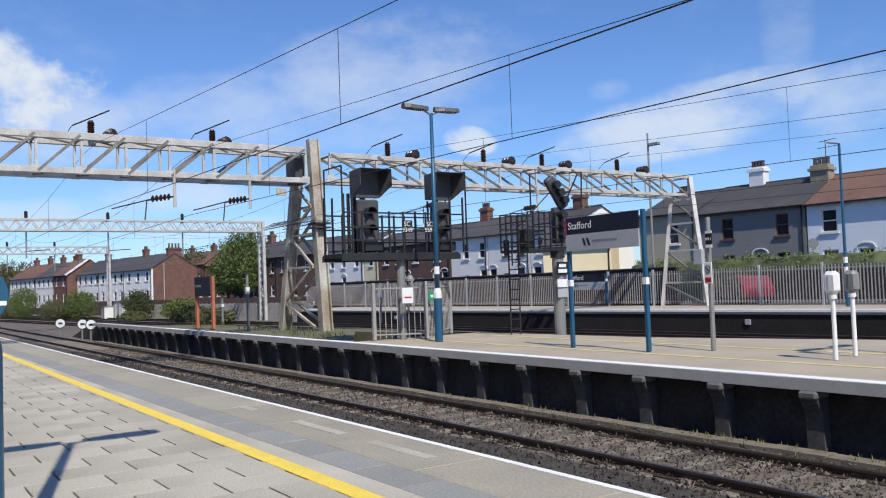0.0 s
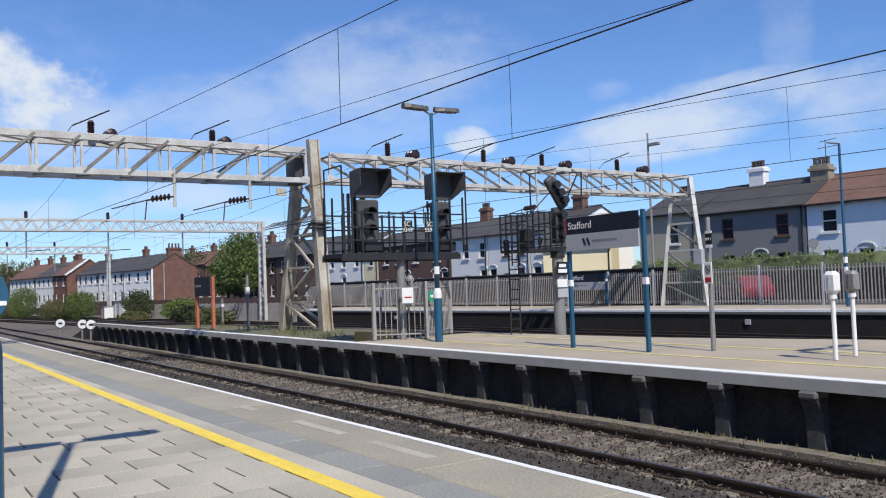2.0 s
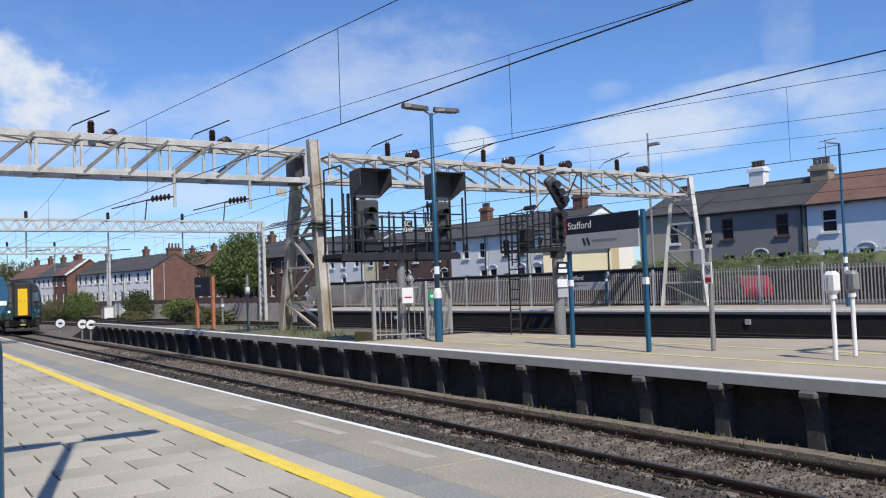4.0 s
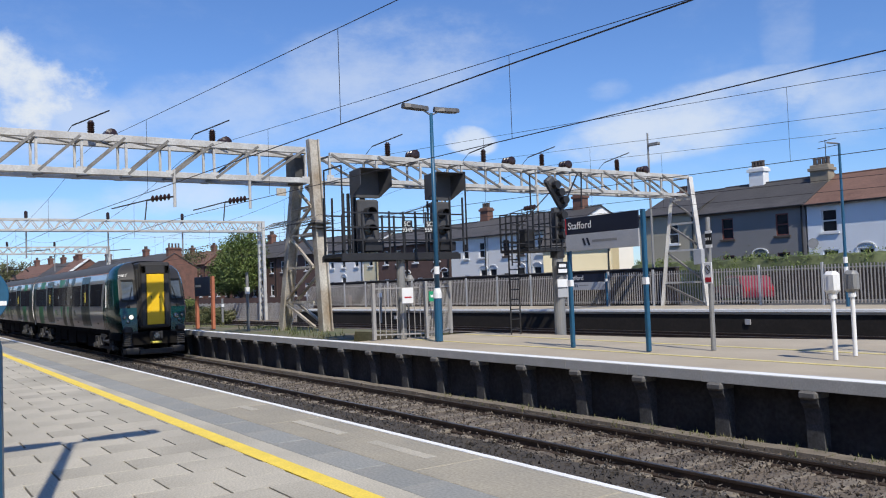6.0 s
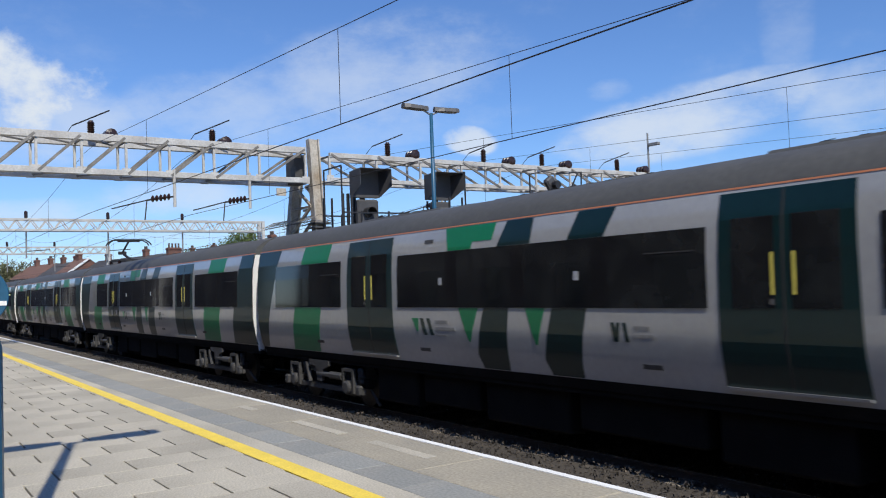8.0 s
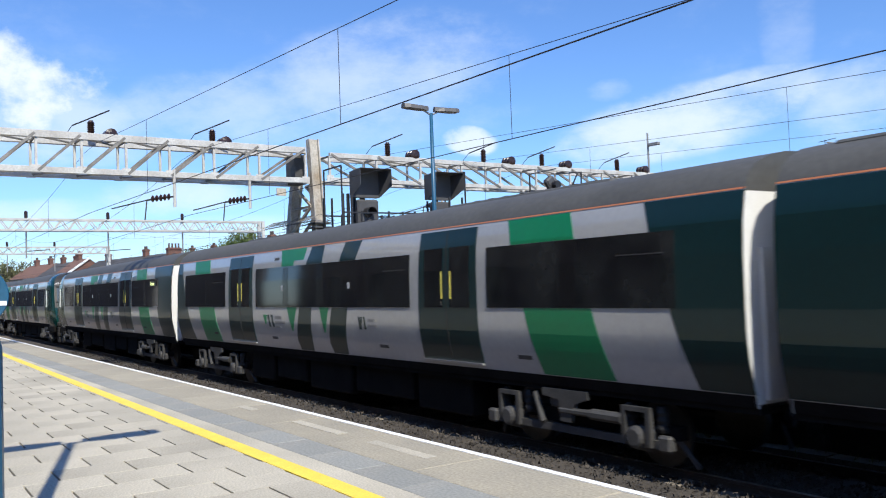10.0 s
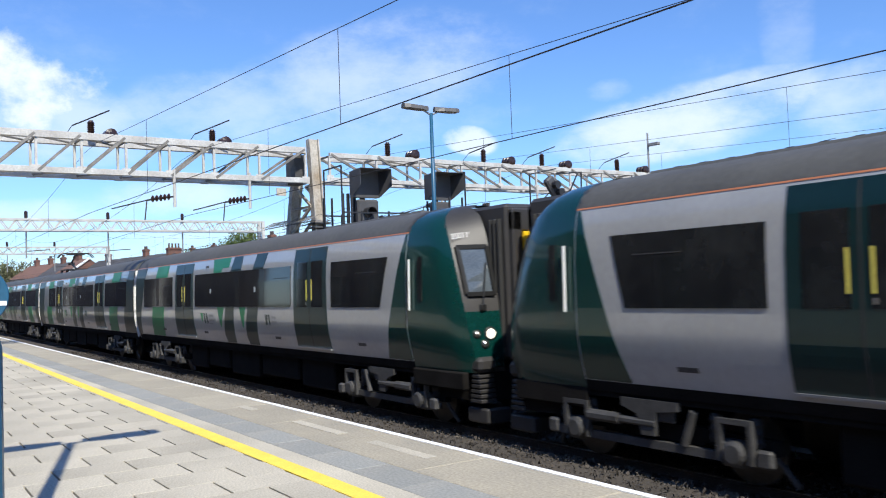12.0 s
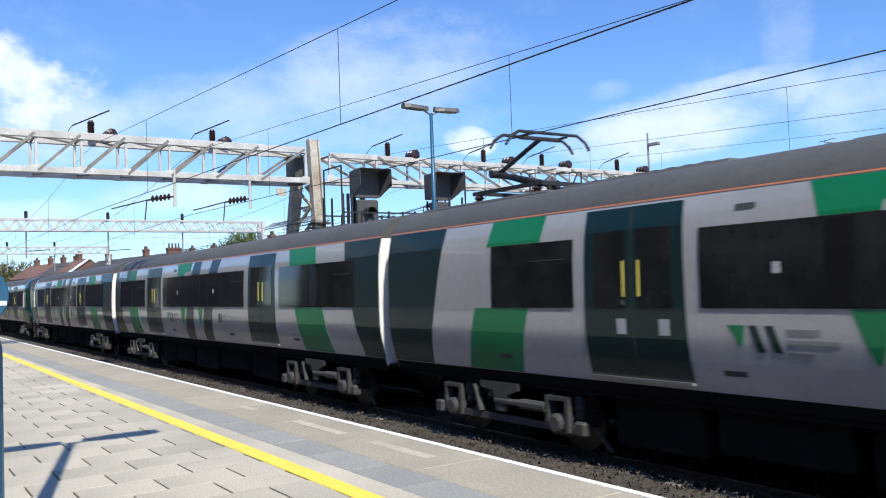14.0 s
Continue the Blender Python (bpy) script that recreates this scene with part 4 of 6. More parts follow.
# ---- signs and posts on the island ----
def station_sign(p, q, z0, z1, name_size, m_post, name="station_sign"):
    p, q = Vector((*p, 0)), Vector((*q, 0))
    w = (q - p).length
    base = empty(name, pose(p.x, p.y, 0, 0, 0, math.degrees(math.atan2(q.y - p.y, q.x - p.x))), "navy and grey station name board on two blue posts", "station sign", "station signs")
    for x in (0, w):
        post = part("post", bx(x - 0.045, x + 0.045, -0.045, 0.045, 0, z1 + 0.02, 0.015), m_post, base)
        part("white_band", bx(x - 0.049, x + 0.049, -0.049, 0.049, 1.33, 1.47), M_WHITE, post)
    mid = z1 - (z1 - z0) * 0.5
    board = part("name_board", bx(0.0, w - 0.06, -0.085, -0.047, mid, z1, 0.004), M_NAVY, base, "navy upper board")
    part("lower_board", bx(0.0, w - 0.06, -0.085, -0.047, z0, mid - 0.004, 0.004), M_SIGNGREY, base, "grey lower board")
    words("Stafford", name_size, pose(0.08, -0.088, mid + (z1 - mid) * 0.3, 90, 0, 0), M_WHITE, board)
    part("red_stripe", bx(0.0, 0.03, -0.088, -0.085, mid, z1), M_RED, board)
    # operator's mark and small writing as plain shapes
    bm = bmesh.new()
    for x0 in (0.50, 0.62):
        prism(bm, [(x0, mid - 0.1), (x0 + 0.06, mid - 0.1), (x0 + 0.12, mid - 0.26), (x0 + 0.06, mid - 0.26)], 0, 0.004, Matrix(((1, 0, 0, 0), (0, 0, -1, -0.086), (0, 1, 0, 0), (0, 0, 0, 1))))
    part("mark", recalc(bm), M_NAVY, base)
    part("writing_bar", bx(0.8, 1.5, -0.089, -0.086, mid - 0.2, mid - 0.15), M_GREYPOST, base)
    return base


station_sign((-13.83, 12.7), (-11.69, 12.74), 2.09, 2.81, 0.225, M_BLUEPOST)
fs = station_sign((-35.4, 32.4), (-32.7, 32.6), 0.9, 1.75, 0.34, M_BLUEPOST)

post = empty("marker_post", pose(-10.84, 13.63, 0), "grey steel post carrying small black and white marker plates", "post")
part("pole", rod(bmesh.new(), (0, 0, 0), (0, 0, 2.6), 0.05, 10), M_GREYPOST, post)
for z0, z1, mt in ((2.28, 2.33, M_WHITE), (2.06, 2.28, M_BLACK), (2.0, 2.06, M_WHITE)):
    part("plate", bx(-0.02, 0.13, -0.07, -0.055, z0, z1), mt, post)
words("9/11", 0.085, pose(0.055, -0.0745, 2.14, 90, 0, 0), M_WHITE, post, align="CENTER")
part("notice", bx(-0.08, 0.1, -0.075, -0.055, 1.3, 1.72, 0.004), M_WHITE, post, "white warning notice with a red panel")
part("red_panel", bx(-0.06, 0.08, -0.08, -0.075, 1.33, 1.42), M_RED, post)
bm = bmesh.new()
for i in range(20):
    a, b = 2 * math.pi * i / 20, 2 * math.pi * (i + 1) / 20
    bar(bm, (0.01 + 0.06 * math.cos(a), -0.077, 1.58 + 0.08 * math.sin(a)), (0.01 + 0.06 * math.cos(b), -0.077, 1.58 + 0.08 * math.sin(b)), 0.008)
bar(bm, (-0.02, -0.077, 1.62), (0.04, -0.077, 1.54), 0.02)
part("warning_ring", bm, M_BLACK, post)

for x, y, mt in ((-8.02, 13.15, M_SIGNGREY), (-8.13, 13.92, M_GREYPOST)):
    m = empty("platform_repeater", pose(x, y, 0), "white post with a rounded grey equipment head" if mt is M_SIGNGREY else "white post with a rounded dark grey equipment head", "equipment post", "repeater posts")
    part("pole", rod(bmesh.new(), (0, 0, 0), (0, 0, 1.05), 0.038, 12), M_WHITE, m, smooth=False)
    part("collar", rod(bmesh.new(), (0, 0, 1.0), (0, 0, 1.08), 0.065, 12), M_WHITE, m)
    part("head", bx(-0.12, 0.12, -0.1, 0.1, 1.08, 1.46, 0.06), M_WHITE if mt is M_SIGNGREY else mt, m)
    part("cover", bx(0.0, 0.1, -0.112, -0.1, 1.14, 1.4, 0.003), M_WHITE if mt is M_SIGNGREY else M_GREYPOST, m)

# railing gate across the island
gate = empty("platform_end_fence", pose(0, 0, 0), "grey steel vertical-bar railings across the platform end", "fence", "")
corners = [(-20.5, 11.5), (-19.7, 12.7), (-20.4, 13.6), (-21.15, 14.5)]
picket = None
for (ax, ay), (bx_, by) in zip(corners, corners[1:]):
    n = 9
    part("top_rail", bar(bmesh.new(), (ax, ay, 1.42), (bx_, by, 1.42), 0.04), M_FENCE, gate)
    part("bottom_rail", bar(bmesh.new(), (ax, ay, 0.15), (bx_, by, 0.15), 0.04), M_FENCE, gate)
    for i in range(1, n):
        x, y = ax + (bx_ - ax) * i / n, ay + (by - ay) * i / n
        if picket is None:
            picket = part("railing_bar", rod(bmesh.new(), (0, 0, 0.05), (0, 0, 1.5), 0.013, 6), M_FENCE, gate, m=pose(x, y, 0))
        else:
            s = new("railing_bar", picket.data)
            s.parent, s.matrix_basis = gate, pose(x, y, 0)
for x, y in corners:
    part("fence_post", bx(x - 0.05, x + 0.05, y - 0.05, y + 0.05, 0, 1.58, 0.01), M_FENCE, gate)
notice = tagged(part("warning_notice", bx(-19.72, -19.7, 11.95, 12.3, 1.0, 1.42), M_WHITE), "white warning notice with red lettering on the railings", "notice")
part("red_line", bx(-19.699, -19.696, 12.02, 12.24, 1.14, 1.18), M_RED, notice)
gsign = tagged(part("exit_sign", bx(-19.62, -19.6, 12.75, 13.1, 1.02, 1.3), M_GREENSIGN), "small green sign on the railings", "sign")
part("white_bar", bx(-19.599, -19.596, 12.8, 13.05, 1.13, 1.2), M_WHITE, gsign)

old = empty("old_sign", pose(-37.85, 12.18, 0, 0, 0, 5), "dark blank name board on two faded red posts", "station sign")
for x in (0, 1.7):
    part("post", bx(x - 0.09, x + 0.09, -0.06, 0.06, -0.1, 2.2, 0.01), M_ORANGEPOST, old, "faded orange-red post")
part("board", bx(0.02, 1.6, -0.12, -0.065, 1.35, 2.2, 0.01), M_NAVY, old)
part("writing_bar", bx(0.15, 0.7, -0.125, -0.12, 1.75, 1.85), M_GREYPOST, old)

for x, y, h in ((-32.65, 12.55, 2.3), (-33.6, 19.2, 1.7), (-45.4, 16.0, 1.2)):
    p = empty("track_post", pose(x, y, -0.05), "slim grey marker post beside the tracks", "post", "track posts")
    part("pole", rod(bmesh.new(), (0, 0, -0.1), (0, 0, h), 0.06, 8), M_GREYPOST, p)
    part("head", bx(-0.09, 0.09, -0.07, 0.07, h * 0.62, h * 0.74, 0.01), M_WHITE, p)
for x, y in ((-58.5, 10.0), (-54.3, 10.5), (-52.4, 10.6)):
    p = empty("speed_sign", pose(x, y, -1.0), "round white speed restriction board on a short post", "sign", "speed signs")
    part("pole", rod(bmesh.new(), (0, 0, -0.2), (0, 0, 0.9), 0.05, 8), M_GREYPOST, p)
    part("disc", lathe(bmesh.new(), [(0.27, 0), (0.27, 0.03)], 24, pose(0.06, 0, 0.9, 0, 90, 0)), M_WHITE, p)
    part("rim", lathe(bmesh.new(), [(0.31, -0.01), (0.31, 0.02)], 24, pose(0.06, 0, 0.9, 0, 90, 0)), M_BLACK, p)
    part("numeral_bar", bx(0.095, 0.1, -0.12, 0.12, 0.84, 0.96), M_BLACK, p)
cab = empty("lineside_cabinet", pose(-104, 22.9, -1.1), "white lineside equipment cabinet beside the tracks", "cabinet", "cabinets")
part("body", bx(-0.8, 0.8, -0.5, 0.5, 0, 1.4, 0.03), M_WHITE, cab)
part("roof", bx(-0.85, 0.85, -0.55, 0.55, 1.4, 1.48), M_GREYPOST, cab)
part("door", bx(-0.1, 0.7, -0.52, -0.5, 0.1, 1.3), M_SIGNGREY, cab)
shed_box = empty("equipment_cabin", pose(-101.5, 24.3, -1.1, 0, 0, 8), "white equipment cabin beside the tracks", "cabin")
part("body", bx(-1.1, 1.1, -0.8, 0.8, 0, 2.0, 0.03), M_WHITE, shed_box)
part("roof", bx(-1.2, 1.2, -0.9, 0.9, 2.0, 2.1), M_GREYPOST, shed_box)
part("door", bx(-0.4, 0.4, -0.83, -0.8, 0.1, 1.8), M_SIGNGREY, shed_box)

# ---- railings and far platform ----
rail_fence = empty("palisade_fence", FAR @ pose(0, 4.35, 0), "tall grey steel bar railings along the far platform", "fence")
for x in range(-66, 24, 3):
    part("fence_post", bx(x - 0.05, x + 0.05, -0.05, 0.05, -0.1, 1.85, 0.01), M_SIGNGREY, rail_fence)
for z in (0.2, 1.6):
    part("fence_rail", bx(-66, 24, -0.02, 0.02, z - 0.03, z + 0.03), M_FENCE, rail_fence)
pick = None
rest = bmesh.new()
for i in range(600):
    x = 12 - i * 0.15
    if x < -66:
        break
    if -50 < x < -6:
        if pick is None:
            pick = part("pale", bx(-0.024, 0.024, -0.045, -0.02, 0.08, 1.75), M_FENCE, rail_fence, m=pose(x, 0, 0))
        else:
            s = new("pale", pick.data)
            s.parent, s.matrix_basis = rail_fence, pose(x, 0, 0)
    else:
        box(rest, x - 0.024, x + 0.024, -0.045, -0.02, 0.08, 1.75)
tagged(part("pales", rest, M_FENCE, rail_fence), kind="stuff")
low_fence = empty("trackside_fence", FAR @ pose(0, 2.6, 0), "low grey palisade fence beside the tracks", "fence")
bm = bmesh.new()
for i in range(260):
    x = -62 - i * 0.2
    box(bm, x - 0.05, x + 0.05, -0.03, 0.0, -1.25, 0.45 + 0.03 * math.sin(i * 5.1))
tagged(part("pale_row", bm, M_FENCE, low_fence), kind="stuff")
for z in (-0.8, 0.2):
    part("fence_rail", bx(-114, -62, 0.0, 0.05, z, z + 0.06), M_FENCE, low_fence)
fl = empty("street_lamp", FAR @ pose(-31.2, 6.0, 0), "slim grey street lamp with one small head", "street lamp", "street lamps")
part("pole", rod(bmesh.new(), (0, 0, 0), (0, 0, 9.3), 0.08, 8, 0.05), M_GREYPOST, fl)
part("head", bx(0.0, 0.75, -0.1, 0.1, 8.55, 8.72, 0.03), M_GREYPOST, fl)
fl2 = empty("street_lamp", FAR @ pose(-19.1, 2.6, 0), "slim blue lamp post with white bands on the far platform", "street lamp", "street lamps")
part("pole", rod(bmesh.new(), (0, 0, 0), (0, 0, 6.6), 0.07, 8, 0.05), M_BLUEPOST, fl2)
part("arm", rod(bmesh.new(), (0, 0, 6.6), (-0.5, 0, 6.72), 0.04, 8), M_GREYPOST, fl2)
for z in (1.35, 1.75):
    part("white_band", rod(bmesh.new(), (0, 0, z), (0, 0, z + 0.25), 0.085, 8), M_WHITE, fl2)


def parked_car(x, dy, color, name="parked_car", label="parked maroon hatchback car in the street behind railings"):
    base = empty(name, FAR @ pose(x, 8.5 + dy, -0.06, 0, 0, 146), label, "car", "parked cars")
    prof = [(-2.0, 0.3), (-2.0, 0.75), (-1.85, 0.9), (-1.45, 1.4), (0.15, 1.45), (0.85, 0.98), (1.85, 0.85), (2.0, 0.6), (2.0, 0.3)]
    m = Matrix(((1, 0, 0, 0), (0, 0, -1, 0), (0, 1, 0, 0), (0, 0, 0, 1)))
    bm = recalc(prism(bmesh.new(), prof, -0.82, 0.82, m))
    bmesh.ops.bevel(bm, geom=bm.edges[:], offset=0.06, segments=2, affect="EDGES")
    part("body", bm, color, base, smooth=False)
    for s in (-1, 1):
        bm = recalc(prism(bmesh.new(), [(-1.6, 0.93), (-1.32, 1.32), (0.1, 1.36), (0.68, 0.98)], 0.815 * s, 0.83 * s, m))
        part("side_window", bm, M_PANE, base)
    for wx in (-1.3, 1.3):
        for s in (-0.75, 0.75):
            w = part("wheel", rod(bmesh.new(), (wx, s - 0.1, 0.3), (wx, s + 0.1, 0.3), 0.3, 18), M_RUBBER, base)
            part("rim", rod(bmesh.new(), (wx, s - 0.105, 0.3), (wx, s + 0.105, 0.3), 0.18, 12), M_CHROME, w)
    for s in (-0.6, 0.6):
        part("tail_light", bx(-2.03, -1.98, s - 0.15, s + 0.15, 0.65, 0.85), M_RED, base)
        part("headlight", bx(1.93, 2.0, s - 0.15, s + 0.15, 0.6, 0.75), M_CHROME, base)
    return base


parked_car(-27.5, 0, M_CARPAINT)
parked_car(-18.5, 0.3, M_DARKCAR, label="parked dark plum car in the street behind railings")

# ---- the train ----
PITCH_CAR, BODY = 20.37, 19.98
SIDE = [(0.02, 1.225), (0.16, 1.262), (0.28, 1.292), (0.4, 1.32), (0.52, 1.345), (0.64, 1.365), (0.74, 1.378), (0.9, 1.384), (1.1, 1.386)] + [(1.7, 1.375), (2.05, 1.35), (2.36, 1.29), (2.42, 1.27), (2.56, 1.19), (2.68, 1.04), (2.77, 0.82), (2.83, 0.5), (2.85, 0.0)]


def half(z):
    """Half the body's width at height z."""
    return float(np.interp(z, [p[0] for p in SIDE], [p[1] for p in SIDE]))


def shell(u0, u1, z0, z1):
    """The body's skin, both sides and over the top where z1 reaches the roof."""
    bm = bmesh.new()
    zs = sorted({z0, z1, *[z for z, _ in SIDE if z0 < z < z1]})
    row = [(half(z), z) for z in zs]
    if z1 >= 2.84:
        row = row + [(-y, z) for y, z in row[-2::-1]]
        rows = [row]
    else:
        rows = [row, [(-y, z) for y, z in row]]
    for r in rows:
        us = [-u0 + (u0 - u1) * k / 4 for k in range(5)]
        vs = [[bm.verts.new((x, y, z)) for y, z in r] for x in us]
        for a, b in zip(vs, vs[1:]):
            for i in range(len(r) - 1):
                bm.faces.new((a[i], b[i], b[i + 1], a[i + 1]))
    return bm


def panel(u0t, u1t, u0b, u1b, z0, z1, off, sides=(1, -1), thick=True):
    """A plate on the body side with slanted ends, standing off by a few millimetres."""
    bm = bmesh.new()
    zs = sorted({z0, z1, *[z for z, _ in SIDE if z0 < z < z1]})
    for s in sides:
        prev = None
        for z in zs:
            k = (z - z0) / (z1 - z0)
            a, b = -(u0b + (u0t - u0b) * k), -(u1b + (u1t - u1b) * k)
            y = half(z)
            cur = [bm.verts.new((a, s * (y + off), z)), bm.verts.new((b, s * (y + off), z)), bm.verts.new((a, s * (y - 0.02), z)), bm.verts.new((b, s * (y - 0.02), z))]
            if prev:
                bm.faces.new((prev[0], prev[1], cur[1], cur[0]))
                bm.faces.new((prev[0], cur[0], cur[2], prev[2]))
                bm.faces.new((prev[1], prev[3], cur[3], cur[1]))
            else:
                bm.faces.new((cur[0], cur[1], cur[3], cur[2]))
            prev = cur
        bm.faces.new((prev[0], prev[2], prev[3], prev[1]))
    return recalc(bm)


def plate(name, geo, material, parent, label="", sides=(1, -1)):
    """A body-side plate on either side, each a part of its own. Returns those parts."""
    out = []
    for k, s in enumerate(sides):
        par = parent[k] if isinstance(parent, list) else parent
        out.append(part(name, panel(*geo, (s,)), material, par, label))
    return out


def door(car, u0, u1):
    d = plate("door", (u0, u1, u0 - 0.04, u1 + 0.04, 0.24, 2.34, 0.010), M_BODYDARK, car, "dark teal double sliding door")
    mid = (u0 + u1) / 2
    for a, b in ((u0 + 0.16, mid - 0.1), (mid + 0.1, u1 - 0.16)):
        plate("door_window", (a, b, a, b, 1.1, 2.06, 0.015), M_GLASS, d)
    for a in (mid - 0.14, mid + 0.11):
        plate("grab_strip", (a, a + 0.03, a, a + 0.03, 1.24, 1.68, 0.022), M_HANDLE, d)
    plate("centre_joint", (mid - 0.012, mid + 0.012, mid - 0.012, mid + 0.012, 0.26, 2.32, 0.013), M_RUBBER, d)
    plate("sill", (u0 - 0.03, u1 + 0.03, u0 - 0.03, u1 + 0.03, 0.215, 0.245, 0.045), M_BODYGREY, d)
    plate("door_button", (mid + 0.11, mid + 0.16, mid + 0.11, mid + 0.16, 1.14, 1.2, 0.022), M_CHROME, d)


# doors, end windows and slanted colour bands of each kind of car: metres back from its front end
CARS = {
    "cab": dict(front_door=(5.12, 6.68), rear_door=(13.72, 15.38), windows=((6.86, 13.5, 0, 0), (2.92, 4.88, -0.28, 0), (15.68, 18.9, 0, 0)),
                bands=((16.16, 17.43, 16.87, 18.17, 1), (18.70, 19.98, 19.6, 19.98, 0)), shift=0.0),
    "rear_cab": dict(front_door=(5.12, 6.66), rear_door=(13.45, 15.08), windows=((6.9, 13.2, 0, 0), (2.88, 4.88, -0.22, 0), (15.25, 18.6, 0, 0)),
                     bands=((15.76, 17.01, 16.46, 17.72, 1), (18.04, 19.98, 18.74, 19.98, 0)), shift=0.0),
    "pan": dict(front_door=(4.62, 6.22), rear_door=(13.36, 14.94), windows=((6.5, 13.12, 0, 0), (0.98, 4.36, 0, 0), (15.18, 16.95, 0, 0)),
                bands=((0.0, 0.80, 0.0, 1.53, 0), (1.90, 3.14, 2.56, 3.85, 1), (15.75, 16.95, 16.4, 17.7, 1), (18.2, 19.98, 18.75, 19.98, 0)), shift=-0.28),
    "mid": dict(front_door=(4.80, 6.40), rear_door=(13.98, 15.56), windows=((6.72, 13.72, 0, 0), (0.92, 4.52, 0, 0), (15.85, 19.2, 0, 0)),
                bands=((0.0, 1.42, 0.0, 0.72, 0), (2.72, 4.05, 2.02, 3.40, 1), (17.18, 18.45, 16.40, 17.66, 1), (19.62, 19.98, 18.60, 19.98, 0)), shift=0.25),
}


def bogie(car, u):
    b = part("bogie", bmesh.new(), M_UNDER, car, "grey steel bogie with axle boxes and dampers")
    bm = bmesh.new()
    for s in (-1, 1):
        y = s * 1.02
        bar(bm, (-u - 1.75, y, -0.42), (-u - 0.75, y, -0.38), 0.14, 0.16)
        bar(bm, (-u + 1.75, y, -0.42), (-u + 0.75, y, -0.38), 0.14, 0.16)
        bar(bm, (-u - 0.8, y, -0.4), (-u + 0.8, y, -0.4), 0.16, 0.2)
    pieces("side_frame", bm, M_UNDER, b)
    bm = box(bmesh.new(), -u - 0.35, -u + 0.35, -0.92, 0.92, -0.4, -0.1)
    bm.to_mesh(b.data)
    bm.free()
    for du in (-1.25, 1.25):
        for s in (-1, 1):
            y = s * 0.755
            w = part("wheel", lathe(bmesh.new(), [(0.1, -0.07), (0.39, -0.06), (0.42, -0.03), (0.42, 0.05), (0.30, 0.07), (0.12, 0.09)], 24, pose(-u + du, y, RAIL_Z + 0.42, 90 if s < 0 else -90, 0, 0)), M_WHEEL, b)
            a = part("axle_box", bx(-u + du - 0.16, -u + du + 0.16, min(s * 1.0, s * 1.22), max(s * 1.0, s * 1.22), -0.66, -0.36, 0.04), M_BOGIE, b)
            for k in (-0.26, 0.26):
                bm = bmesh.new()
                lathe(bm, [(0.07, -0.42), (0.085, -0.37), (0.07, -0.32), (0.085, -0.27), (0.07, -0.22), (0.085, -0.17), (0.06, -0.1)], 10, pose(-u + du + k, s * 1.1, 0))
                part("coil_spring", bm, M_DARKSTEEL, b)
    for s in (-1, 1):
        bm = bmesh.new()
        rod(bm, (-u - 0.2, s * 1.22, -0.30), (-u + 0.95, s * 1.22, -0.30), 0.05, 8)
        rod(bm, (-u + 0.4, s * 1.22, -0.30), (-u + 0.95, s * 1.22, -0.30), 0.075, 8)
        rod(bm, (-u - 0.75, s * 1.2, -0.1), (-u - 0.6, s * 1.2, -0.5), 0.05, 8)
        part("damper", bm, M_BOGIE, b)
        part("side_beam", bar(bmesh.new(), (-u - 1.7, s * 1.16, -0.56), (-u + 1.7, s * 1.16, -0.56), 0.08, 0.1), M_BOGIE, b)
        lo, hi = sorted((s * 1.18, s * 1.25))
        for e in (-1, 1):
            xb = -u + e * 1.25
            bm = bmesh.new()
            box(bm, xb - 0.30, xb - 0.24, lo, hi, -0.60, -0.12)
            box(bm, xb + 0.10, xb + 0.17, lo, hi, -0.60, -0.12)
            box(bm, xb - 0.24, xb + 0.10, lo, hi, -0.18, -0.12)
            part("axle_guard", bm, M_BOGIE, b)
            part("axle_cap", lathe(bmesh.new(), [(0.14, 0), (0.14, 0.05), (0.10, 0.08)], 14, pose(xb - 0.07, s * 1.22, RAIL_Z + 0.42, 90 if s < 0 else -90, 0, 0)), M_BOGIE, b)
            part("sand_pipe", rod(bmesh.new(), (xb + e * 0.28, s * 1.05, -0.35), (xb + e * 0.62, s * 0.9, -0.83), 0.035, 6), M_BOGIE, b)
            part("brake_unit", bx(xb + e * 0.42 - 0.1, xb + e * 0.42 + 0.1, lo - 0.05, hi - 0.02, -0.62, -0.42, 0.03), M_BOGIE, b)
        bm = prism(bmesh.new(), [(-u - 0.55, -0.02), (-u + 0.35, -0.02), (-u + 0.35, -0.12), (-u + 0.1, -0.2), (-u + 0.02, -0.45), (-u - 0.18, -0.45), (-u - 0.22, -0.16), (-u - 0.55, -0.12)], lo, hi, Matrix(((1, 0, 0, 0), (0, 0, 1, 0), (0, 1, 0, 0), (0, 0, 0, 1))))
        part("bolster_bracket", recalc(bm), M_BOGIE, b)
        part("frame_plate", bx(-u - 0.45, -u + 0.1, min(s * 1.14, s * 1.2), max(s * 1.14, s * 1.2), -0.28, -0.02, 0.02), M_BOGIE, b)
    return b


